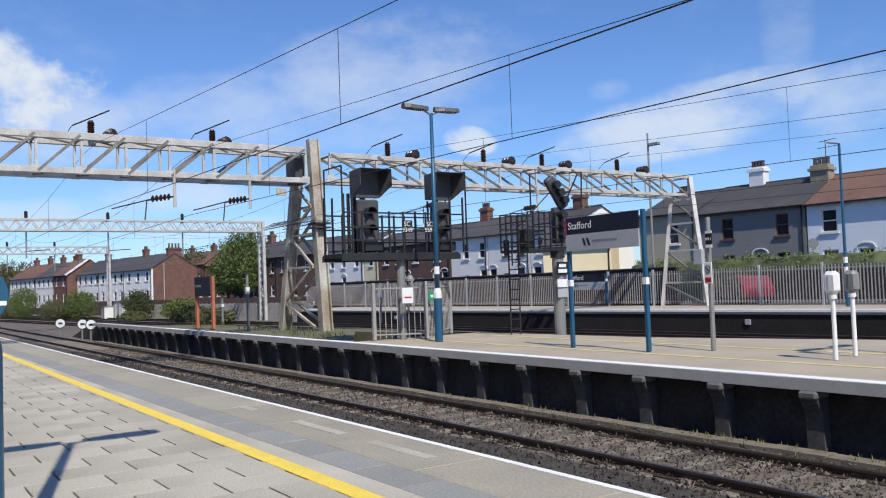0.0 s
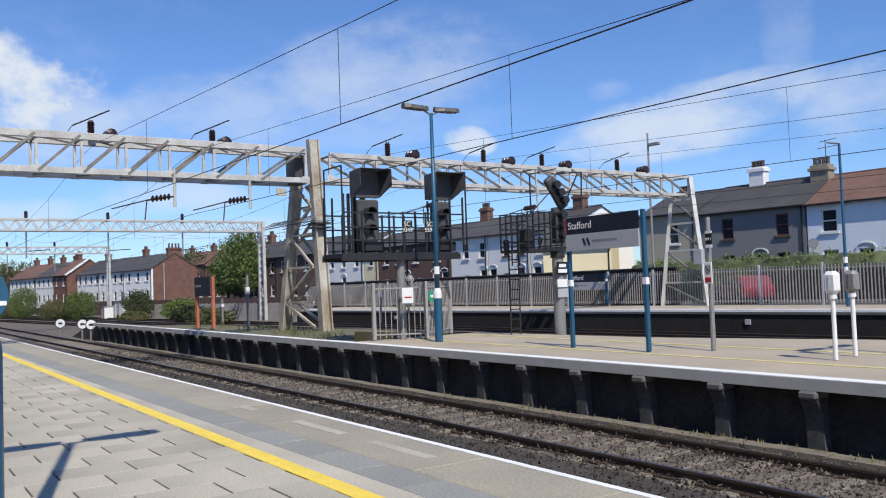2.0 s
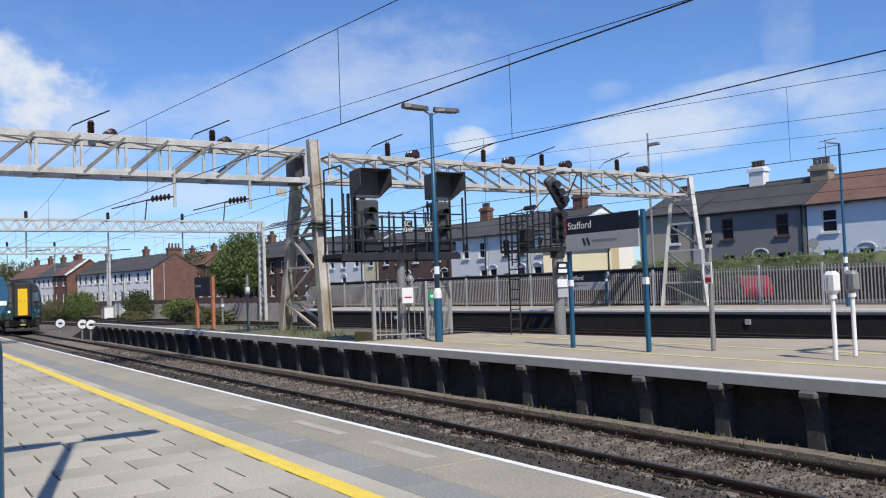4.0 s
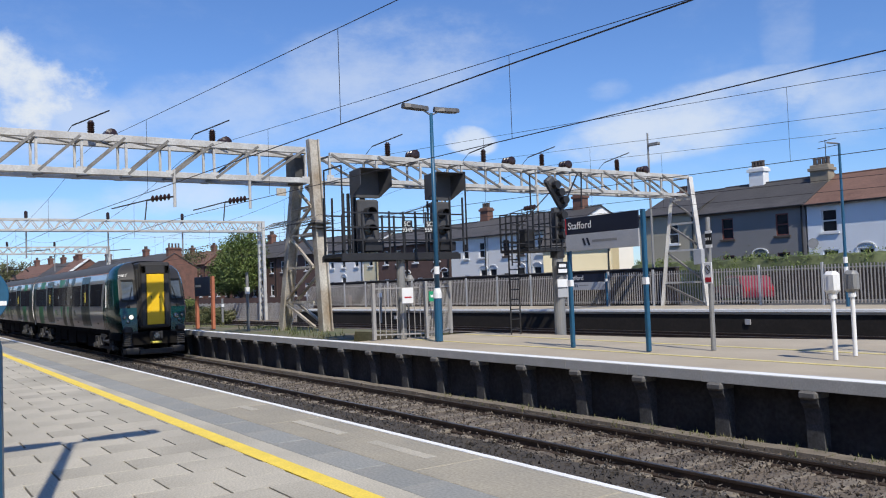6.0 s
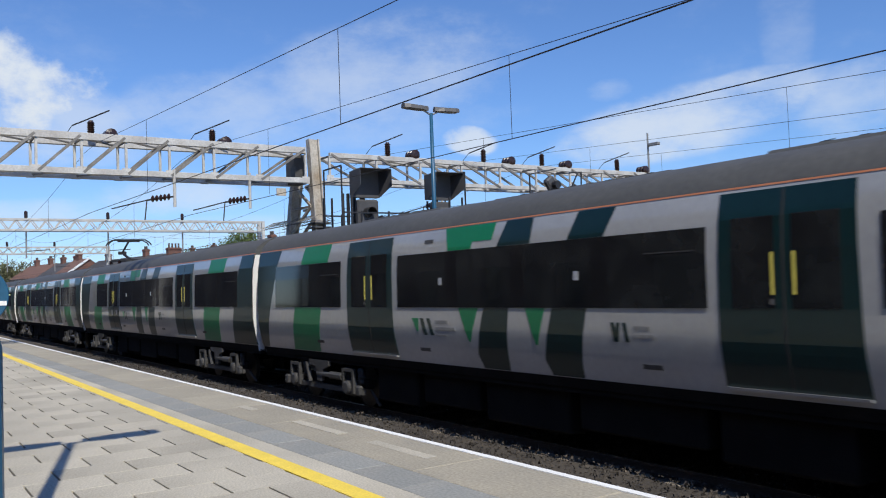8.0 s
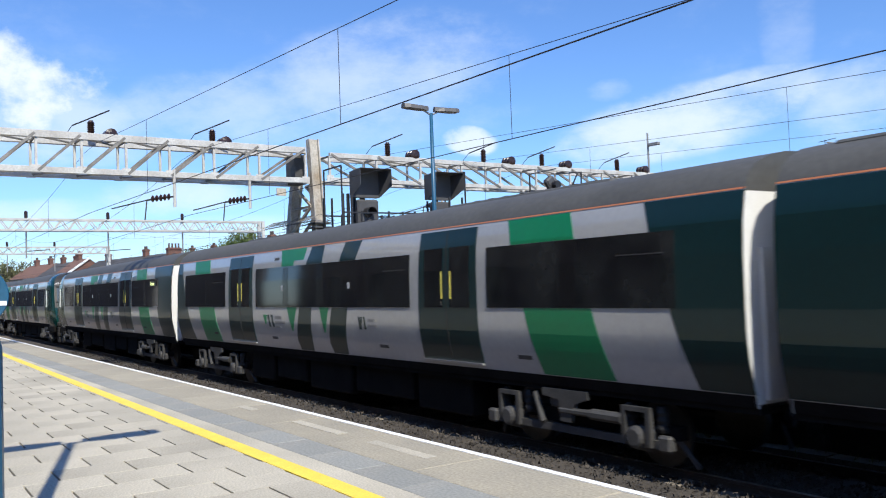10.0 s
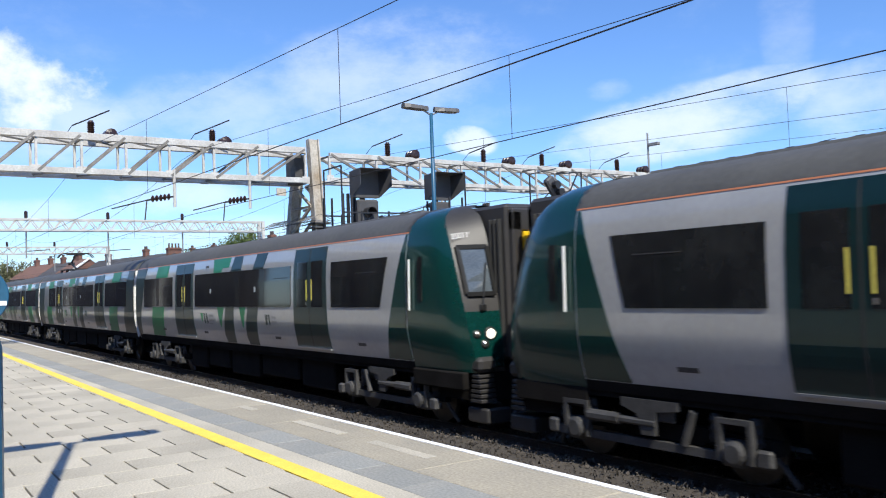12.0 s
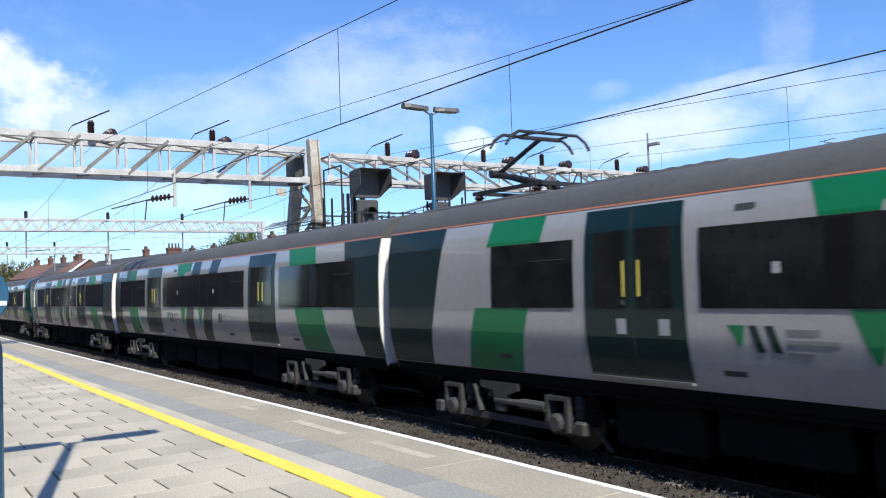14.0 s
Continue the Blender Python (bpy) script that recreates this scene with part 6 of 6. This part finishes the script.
def house(xa, xb, wall_mat, roof_mat, label, eaves=5.65, rise=2.0, floors=((0.9, 2.3), (3.75, 5.1)), cols=2, frame_mat=M_WHITE, chim=(), chim_mat=M_BRICK, arch=False, ww=0.85, depth=7.6, gable=None, turn=0.0, setback=0.0, doors=(), upper=(), lower=()):
    """A terraced house front at the street's line with a pitched roof."""
    w = xb - xa
    base = empty("terraced_house", pose(xa, y_house(xa) + setback, -0.06, 0, 0, FAR_ANGLE + turn), label, "house", "terraced houses")
    holes = []
    for z0, z1 in floors:
        for c in ([w * (i + 0.5) / cols for i in range(cols)] if isinstance(cols, int) else cols):
            holes.append((c - ww / 2, c + ww / 2, z0, z1))
    for us, (z0, z1) in ((lower, floors[0]), (upper, floors[1])):
        holes += [(c - ww / 2, c + ww / 2, z0, z1) for c in us]
    for c in doors:
        holes.append((c - 0.45, c + 0.45, 0.0, 2.75))
    part("wall", facade(bmesh.new(), 0, w, 0, eaves, 0, 0.25, holes), wall_mat, base)
    bm = bmesh.new()
    for x in (0, w - 0.2):
        prism(bm, [(0.25, 0), (depth, 0), (depth, eaves), (depth / 2, eaves + rise), (0.25, eaves)], x, x + 0.2, Matrix(((0, 0, 1, 0), (1, 0, 0, 0), (0, 1, 0, 0), (0, 0, 0, 1))))
    box(bm, 0.2, w - 0.2, depth - 0.2, depth, 0, eaves)
    part("side_wall", recalc(bm), gable or wall_mat, base)
    part("room_floor", bx(0.2, w - 0.2, 0.3, depth - 0.2, 2.7, 2.85), M_BED, base)
    for h in holes:
        window(base, *h, M_WHITE if h[2] < 0.1 else frame_mat, h[2] > 0.1, h[2] < 0.1 or (arch and h[2] < 2))
    # roof in courses
    s = math.hypot(depth / 2 + 0.3, rise)
    tilt = math.degrees(math.atan2(rise, depth / 2))
    roof = part("roof", bx(-0.1, w + 0.1, 0, s, -0.06, 0.0, m=pose(0, -0.3, eaves - 0.1, tilt, 0, 0)), roof_mat, base, "pitched tiled roof")
    bm = bmesh.new()
    n = int(s / 0.3)
    for i in range(n):
        nn = int(w / 0.6)
        for j in range(nn):
            x0 = j * w / nn + (0.15 if i % 2 else 0)
            box(bm, x0, min(w + 0.1, x0 + w / nn - 0.012), i * s / n, (i + 1) * s / n + 0.02, 0.0, 0.02, pose(0, -0.3, eaves - 0.1, tilt, 0, 0) @ pose(0, 0, 0.006, -1.2, 0, 0))
    tagged(part("roof_tiling", bm, roof_mat, roof), kind="stuff")
    part("roof_back", bx(-0.1, w + 0.1, -s, 0, -0.06, 0.0, m=pose(0, depth + 0.3, eaves - 0.1, -tilt, 0, 0)), roof_mat, roof)
    part("ridge", bx(-0.1, w + 0.1, depth / 2 - 0.1, depth / 2 + 0.1, eaves + rise - 0.05, eaves + rise + 0.1, 0.03), roof_mat, roof)
    part("gutter", bx(0, w, -0.34, -0.22, eaves - 0.17, eaves - 0.07, 0.02), M_BLACK, base)
    part("downpipe", rod(bmesh.new(), (w - 0.2, -0.06, 0), (w - 0.2, -0.06, eaves - 0.1), 0.045, 8), M_BLACK, base)
    for cx in chim:
        chimney(base, cx, eaves + rise, chim_mat, depth / 2)
    return base


house(-29.8, -17.5, M_RENDERBLUE, M_BROWNTILE, "pale blue rendered house with brown tiled roof", 5.6, 1.9, cols=[1.35, 5.6, 9.8], doors=(3.4,), floors=((1.25, 2.75), (3.8, 5.15)), ww=0.95)
house(-37.5, -29.9, M_RENDERGREY, M_SLATE, "dark grey rendered house with slate roof", 5.65, 1.9, cols=[2.3, 6.1], doors=(4.55,), floors=((1.25, 2.75), (3.8, 5.15)), frame_mat=M_REDFRAME, chim=(2.45,), chim_mat=M_WHITE)
house(-42.3, -37.6, M_RENDEROLIVE, M_SLATE, "olive rendered house with white window frames", 5.9, 1.6, cols=[2.9])
house(-48.6, -43.5, M_RENDERCREAM, M_SLATE, "cream rendered building with a blank sunlit wall", 4.1, 1.6, cols=[], depth=4.0, turn=32, setback=-3.2)
house(-48.9, -42.4, M_RENDEROLIVE, M_SLATE, "olive rendered house behind a cream building", 5.6, 1.9, cols=[], chim=(1.6,), chim_mat=M_BRICK, setback=8.0)
for xa, xb, c, up, low, door_at in ((-53.4, -49.0, (2.2,), (1.1, 3.2), (3.2,), (0.7,)), (-58.6, -53.5, (), (2.3, 4.1), (2.3,), (0.55, 4.0)), (-63.7, -58.7, (0.8,), (2.1, 4.25), (2.1,), (4.4,)), (-85.8, -78.3, (), (1.2, 3.6, 6.2), (1.2, 6.2), (3.6,))):
    house(xa, xb, M_RENDERWHITE, M_SLATE, "white rendered terraced house with arched doorways", 5.72, 1.7, cols=[], chim=c, ww=0.75, doors=door_at, upper=up, lower=low, frame_mat=M_POT if xb < -53 and xb > -54 else M_WHITE)
house(-78.2, -75.6, M_RENDERCREAM, M_SLATE, "narrow cream rendered house in the terrace", 5.4, 1.7, cols=[], ww=0.7, upper=(1.3,), lower=(1.3,))
house(-75.5, -63.8, M_DARKBRICK, M_SLATE, "dark red brick terraced house with white arched doorways", 5.6, 1.7, cols=[], chim=(6.0,), ww=0.8, doors=(5.0, 9.4, 10.8), upper=(1.4, 3.6, 6.4, 9.8), lower=(1.4, 3.2, 7.0))
house(-97.5, -85.9, M_DARKBRICK, M_SLATE, "dark red brick terraced house with slate roof", 5.7, 1.9, cols=4, chim=(4,))
house(-110, -97.6, M_DARKBRICK, M_SLATE, "dark red brick end house with white sash windows", 5.7, 2.2, cols=5, chim=(4,))


def row_house(along, w, back, *args, **kw):
    """A house of the terrace that bends away beside the tracks, its end wall towards the station."""
    a = radians(11.4)
    xa, y = -130 - (along + w) * math.cos(a), 35.0 - (along + w) * math.sin(a) + back
    return house(xa, xa + w, *args, turn=11.4 - FAR_ANGLE, setback=y - y_house(xa), **kw)


end_house = row_house(0, 9, 0, M_RENDERWHITE, M_SLATE, "white rendered end house with a red brick gable wall", 5.55, 2.3, cols=3, gable=M_BRICK, ww=0.95, arch=True)
stack_part = part("chimney", bx(8.1, 8.9, 2.9, 5.1, 6.2, 8.75, 0.03), M_BRICK, end_house, "broad red brick chimney stack with pots")
part("chimney_band", bx(8.0, 9.0, 2.8, 5.2, 8.45, 8.6), M_BRICK, stack_part)
for py in (3.2, 3.75, 4.3, 4.8):
    part("chimney_pot", lathe(bmesh.new(), [(0.16, 8.7), (0.13, 9.25), (0.17, 9.3), (0.15, 9.4)], 8, pose(8.5, py, 0)), M_POT, stack_part)
part("downpipe", rod(bmesh.new(), (9.06, 2.0, 0), (9.06, 2.0, 6.4), 0.07, 6), M_SIGNGREY, end_house)
row_house(9.1, 9, 0, M_RENDERWHITE, M_SLATE, "white rendered row house far along the tracks", 5.55, 2.3, cols=4, chim=(8.8,), ww=0.95, arch=True)
row_house(18.2, 9, 0, M_RENDERWHITE, M_SLATE, "white rendered row house with a stained front", 5.5, 2.3, cols=4, chim=(4.0,), ww=1.0)
verge_house = row_house(27.3, 6, -1.6, M_BRICK, M_BROWNTILE, "red brick row house with a white gable verge", 5.6, 2.7, cols=2, gable=M_BRICK, chim=(2.0,))
part("verge", bar(bmesh.new(), (6.16, -0.35, 5.55), (6.16, 3.8, 8.4), 0.12, 0.35), M_WHITE, verge_house, "white painted verge board")
row_house(33.4, 11, -0.5, M_RENDERWHITE, M_SLATE, "white rendered row house far off beside the tracks", 5.6, 2.5, cols=5, chim=(3, 9), ww=1.0)
row_house(44.5, 14, -0.5, M_RENDERWHITE, M_BROWNTILE, "white rendered row house with brown roof far off", 5.6, 2.6, cols=6, chim=(4, 11), ww=1.0)
for k, (along, w, e) in enumerate(((6, 12, 6.4), (18.1, 12, 6.8), (30.2, 14, 7.2), (44.3, 20, 7.0))):
    row_house(along, w, 24, M_BRICK, M_BROWNTILE, "red brick house in the street behind the terrace", e, 2.6, cols=4, chim=(2.5, w - 3), ww=1.0)
stack = empty("stone_chimney", pose(-30.6, y_house(-30.6) + 3.2, 7.0, 0, 0, FAR_ANGLE), "weathered stone chimney stack with pots and an aerial", "chimney")
part("shaft", bx(-0.6, 0.6, -0.4, 0.4, -1.2, 1.15, 0.03), M_STONE, stack)
part("cap", bx(-0.7, 0.7, -0.5, 0.5, 0.75, 0.95, 0.02), M_STONE, stack)
for px in (-0.42, -0.14, 0.14, 0.42):
    part("chimney_pot", lathe(bmesh.new(), [(0.13, 1.1), (0.11, 1.5), (0.14, 1.54), (0.12, 1.6)], 8, pose(px, 0, 0)), M_POT, stack)
bm = bmesh.new()
rod(bm, (0.3, 0, 1.1), (0.3, 0, 2.7), 0.025)
rod(bm, (-0.2, 0, 2.2), (1.1, 0, 2.25), 0.02)
rod(bm, (-0.1, 0, 2.6), (1.0, 0, 2.7), 0.02)
part("aerial", bm, M_DARKSTEEL, stack)
dish = tagged(part("satellite_dish", lathe(bmesh.new(), [(0.02, 0), (0.2, 0.05), (0.3, 0.13), (0.31, 0.13)], 16, Matrix.Translation((-29.3, y_house(-29.3) - 0.3, 3.1)) @ pose(0, 0, 0, 80, 0, 20)), M_GREYPOST), "grey satellite dish on a house wall", "dish")
part("dish_arm", rod(bmesh.new(), (-29.3, y_house(-29.3) - 0.3, 3.1), (-29.3, y_house(-29.3) + 0.05, 3.0), 0.03), M_GREYPOST, dish)


# ---- plants ----
def foliage(bm, centre, rx, ry, rz, clumps, leaves, size, rnd):
    """Clumps of small leaves spread unevenly through a crown."""
    c = Vector(centre)
    for _ in range(clumps):
        d = Vector((rnd.gauss(0, 1), rnd.gauss(0, 1), rnd.gauss(0, 1))).normalized() * rnd.uniform(0.25, 1.18) ** 0.6
        p = c + Vector((d.x * rx, d.y * ry, d.z * rz))
        r = rnd.uniform(0.16, 0.34) * min(rx, rz)
        for _ in range(leaves):
            e = Vector((rnd.gauss(0, 1), rnd.gauss(0, 1), rnd.gauss(0, 1))) * r * 0.55
            a = Vector((rnd.gauss(0, 1), rnd.gauss(0, 1), rnd.gauss(0, 1))).normalized() * size * rnd.uniform(0.6, 1.3)
            b = a.orthogonal().normalized() * size * rnd.uniform(0.3, 0.6)
            q = p + e
            bm.faces.new([bm.verts.new(v) for v in (q - a, q + b, q + a, q - b)])


def tree(x, y, h, r, mat_leaf, label, z=-0.6, name="tree", seed=1, clumps=150, size=0.22):
    rnd = random.Random(seed)
    base = empty(name, pose(x, y, z), label, "tree", "trees")
    bm = bmesh.new()
    rod(bm, (0, 0, -0.3), (0.1, 0.1, h * 0.5), 0.28, 9, 0.16)
    for i in range(9):
        a = i * 2.4
        z0 = h * (0.28 + 0.035 * i)
        rod(bm, (0.05, 0.05, z0), (math.cos(a) * r * 0.6, math.sin(a) * r * 0.6, z0 + h * 0.28), 0.1, 6, 0.03)
    part("trunk", bm, M_BARK, base)
    bm = bmesh.new()
    foliage(bm, (0, 0, h * 0.62), r, r, h * 0.36, clumps, 40, size, rnd)
    part("crown", bm, mat_leaf, base)
    return base


def bush(x, y, w, h, mat_leaf, label, z=-1.1, seed=1, d=1.6, clumps=60, size=0.13):
    rnd = random.Random(seed)
    base = empty("bush", pose(x, y, z), label, "bush", "bushes")
    bm = bmesh.new()
    for i in range(7):
        a = i * 0.9
        rod(bm, (0, 0, -0.1), (math.cos(a) * w * 0.3, math.sin(a) * d * 0.3, h * 0.7), 0.03, 5, 0.01)
    part("stems", bm, M_BARK, base)
    bm = bmesh.new()
    foliage(bm, (0, 0, h * 0.5), w / 2, d / 2, h * 0.5, clumps, 30, size, rnd)
    part("leaves", bm, mat_leaf, base)


tree(-101.5, 38.6, 9.8, 2.6, M_LEAF, "broad green spring tree beside the houses", seed=3, clumps=300, size=0.15)
tree(-107.0, 38.4, 7.4, 2.0, M_LEAF, "smaller green spring tree beside the houses", seed=4, clumps=190, size=0.15)
tree(-230, 25.0, 11, 5, M_DRYLEAF, "bare brown tree far along the tracks", seed=6, clumps=120, size=0.35)
for k, (x, y, h, r) in enumerate(((-205, 16.0, 13, 4.5), (-190, 24.5, 10, 4), (-175, 13.5, 9, 4), (-165, 54, 11, 5), (-140, 57, 11, 4))):
    tree(x, y, h, r, M_DRYLEAF, "bare brown spring tree far along the tracks", seed=40 + k, clumps=90, size=0.22)
for i, (x, y, w, h, mt, lb) in enumerate(((-106, 20.3, 10, 3.2, M_LEAF, "wild green bush beside the tracks"), (-97, 24.6, 3.4, 3.0, M_LEAFDARK, "wild dark green bush beside the tracks"), (-125, 17.0, 11, 4.0, M_LEAF, "wild green bush beside the tracks"),
                                         (-110, 18.2, 9, 2.3, M_DRYLEAF, "dry brown shrub beside the tracks"), (-76, 24.0, 6, 1.4, M_LEAFDARK, "wild dark green bush beside the tracks"), (-68, 23.2, 5, 1.3, M_DRYLEAF, "dry brown shrub beside the tracks"),
                                         (-140, 17.0, 14, 2.8, M_DRYLEAF, "dry brown shrub beside the tracks"), (-160, 17.0, 20, 4.5, M_LEAF, "wild green bush beside the tracks"), (-84, 25.3, 6, 2.0, M_LEAF, "wild green bush beside the tracks"), (-90, 22.4, 5, 0.9, M_GRASS, "tuft of rough grass beside the tracks"))):
    bush(x, y, w, h, mt, lb, seed=20 + i, d=3.0, clumps=240, size=0.10)
# hedge in front of the houses
rnd = random.Random(9)
bm = bmesh.new()
for i in range(28):
    x = -38.5 + i * 1.05
    foliage(bm, (x, y_house(x) - 4.2 + rnd.uniform(-0.1, 0.1), 1.3 + rnd.uniform(-0.06, 0.06)), 0.9, 0.75, 1.15, 60, 40, 0.06, rnd)
core = bmesh.new()
rows = []
for i in range(121):
    x = -39 + i * 0.25
    y = y_house(x) - 4.2
    ring = []
    for dy, z in ((-0.6, -0.1), (-0.75, 0.8), (-0.68, 1.8), (-0.4, 2.25), (0.0, 2.36), (0.4, 2.25), (0.7, 1.8), (0.6, -0.1)):
        k = 0.14 * noise.noise((x * 1.6, dy * 3, z * 1.6))
        ring.append(core.verts.new((x, y + dy * (1 + k), z + k)))
    rows.append(ring)
for p, q in zip(rows, rows[1:]):
    for k in range(7):
        core.faces.new((p[k], q[k], q[k + 1], p[k + 1]))
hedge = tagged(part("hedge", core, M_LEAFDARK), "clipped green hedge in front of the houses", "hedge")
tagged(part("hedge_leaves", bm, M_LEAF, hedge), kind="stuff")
# weeds on the island's end and along the trough
bm = bmesh.new()
for i in range(560):
    if i < 160:
        k = rnd.choice(((-28.2, 13.0, 1.0), (-30.5, 13.0, 0.9), (-24.5, 11.9, 0.7), (-33, 13.2, 1.2), (-26.8, 12.2, 0.8), (-38, 12.6, 1.0)))
        x, y, z = k[0] + rnd.gauss(0, k[2]), k[1] + rnd.gauss(0, 0.35), -0.05
        h = rnd.uniform(0.06, 0.28)
    else:
        x, y, z = rnd.uniform(-16, -2), 10.62 + rnd.gauss(0, 0.12), BED_Z + 0.02
        h = rnd.uniform(0.03, 0.13)
    a = rnd.uniform(0, 6.28)
    for k in range(3):
        a += 2.1
        d = Vector((math.cos(a), math.sin(a), 0))
        n = Vector((-d.y, d.x, 0)) * 0.012
        p = Vector((x, y, z))
        bm.faces.new([bm.verts.new(v) for v in (p - n, p + n, p + d * h * 0.5 + Vector((0, 0, h)))])
tagged(part("weeds", bm, M_GRASS), "tufts of green weeds in the ballast and rough ground", "weeds", "", "stuff")

# ---- paving of our platform, piece by piece ----
part("yellow_line", bx(-60, 45, -0.082, 0.082, -0.006, 0.004), M_YELLOW, near_floor, "yellow painted safety line", m=pose(0, 2.84, 0, 0, 0, -0.35))
part("white_edge_line", bx(-60, 45, EDGE_A - 0.075, EDGE_A - 0.005, -0.012, 0.004), M_WHITELINE, near_floor, "white painted platform edge line")
part("platform_wall", bx(-60, 45, EDGE_A - 0.3, EDGE_A - 0.05, -1.3, -0.1), M_SOOT, near_floor)
paver = coping = greyslab = None
rest = bmesh.new()
for i in range(-40, 140):
    x = -i * 0.465 - 0.28
    for j in range(-1, 26):
        y = 2.46 - (j - 1 + (0.45 if i % 2 else 0)) * 0.6
        y0 = y - 0.595
        if y0 > 2.9:
            continue
        y = min(y, 2.96)
        z = 0.0015 * math.sin(i * 12.9 + j * 7.1)
        if 8 <= i < 32 and 0 < j < 10:
            if paver is None:
                paver = part("paving_slab", bx(-0.2312, 0.2312, -0.2915, 0.2915, -0.04, 0, 0.003), M_PAVE, near_floor, m=pose(x, y - 0.2975, z))
            else:
                s = new("paving_slab", paver.data)
                s.parent, s.matrix_basis = near_floor, pose(x, y - 0.2975, z)
        else:
            box(rest, x - 0.2312, x + 0.2312, y0 + 0.006, y - 0.006, -0.04, z)
tagged(part("paving", rest, M_PAVE, near_floor), kind="stuff")
part("pale_strip", bx(-60, 45, 2.965, 3.172, -0.04, -0.001), M_PAVE, near_floor)
for i in range(-12, 70):
    x = -i * 0.79 - 0.24
    if greyslab is None:
        greyslab = part("grey_slab", bx(-0.392, 0.392, 0, 0.376, -0.04, 0, 0.004), M_GREYSLAB, near_floor, m=pose(x, 3.178, 0))
    else:
        s = new("grey_slab", greyslab.data)
        s.parent, s.matrix_basis = near_floor, pose(x, 3.178, 0.001 * math.sin(i * 3.3))
for i in range(-6, 36):
    x = -i * 1.57 - 0.3
    if coping is None:
        coping = part("coping_slab", bx(-0.781, 0.781, 3.56, EDGE_A - 0.08, -0.15, 0, 0.006), M_COPING, near_floor, m=pose(x, 0, 0))
    else:
        s = new("coping_slab", coping.data)
        s.parent, s.matrix_basis = near_floor, pose(x, 0, 0.0015 * math.sin(i * 2.1))
part("coping_nose", bx(-60, 45, EDGE_A - 0.08, EDGE_A, -0.15, -0.012), M_COPING, near_floor)
for x0, x1 in ((-8.88, -7.75), (-7.16, -6.12), (-10.6, -10.1)):
    part("worn_patch", bx(x0, x1, 3.88, 4.0, -0.002, 0.0035), M_PAVE, near_floor)


# ---- movement ----
def nose(t):
    """Where the train's nose is along the track at t seconds."""
    return 35.065 + 17.603 * (t - 10) + 0.2125 * (t - 10) ** 2 - 0.27 * max(0.0, 8.0 - t) ** 2


def motions():
    times = [k * 0.5 for k in range(29)]
    for thing, behind, back in train:
        walk(thing, [(t, pose(nose(t) - behind, TRACK_B, 0, 0, 0, 180 if back else 0)) for t in times])


motions()
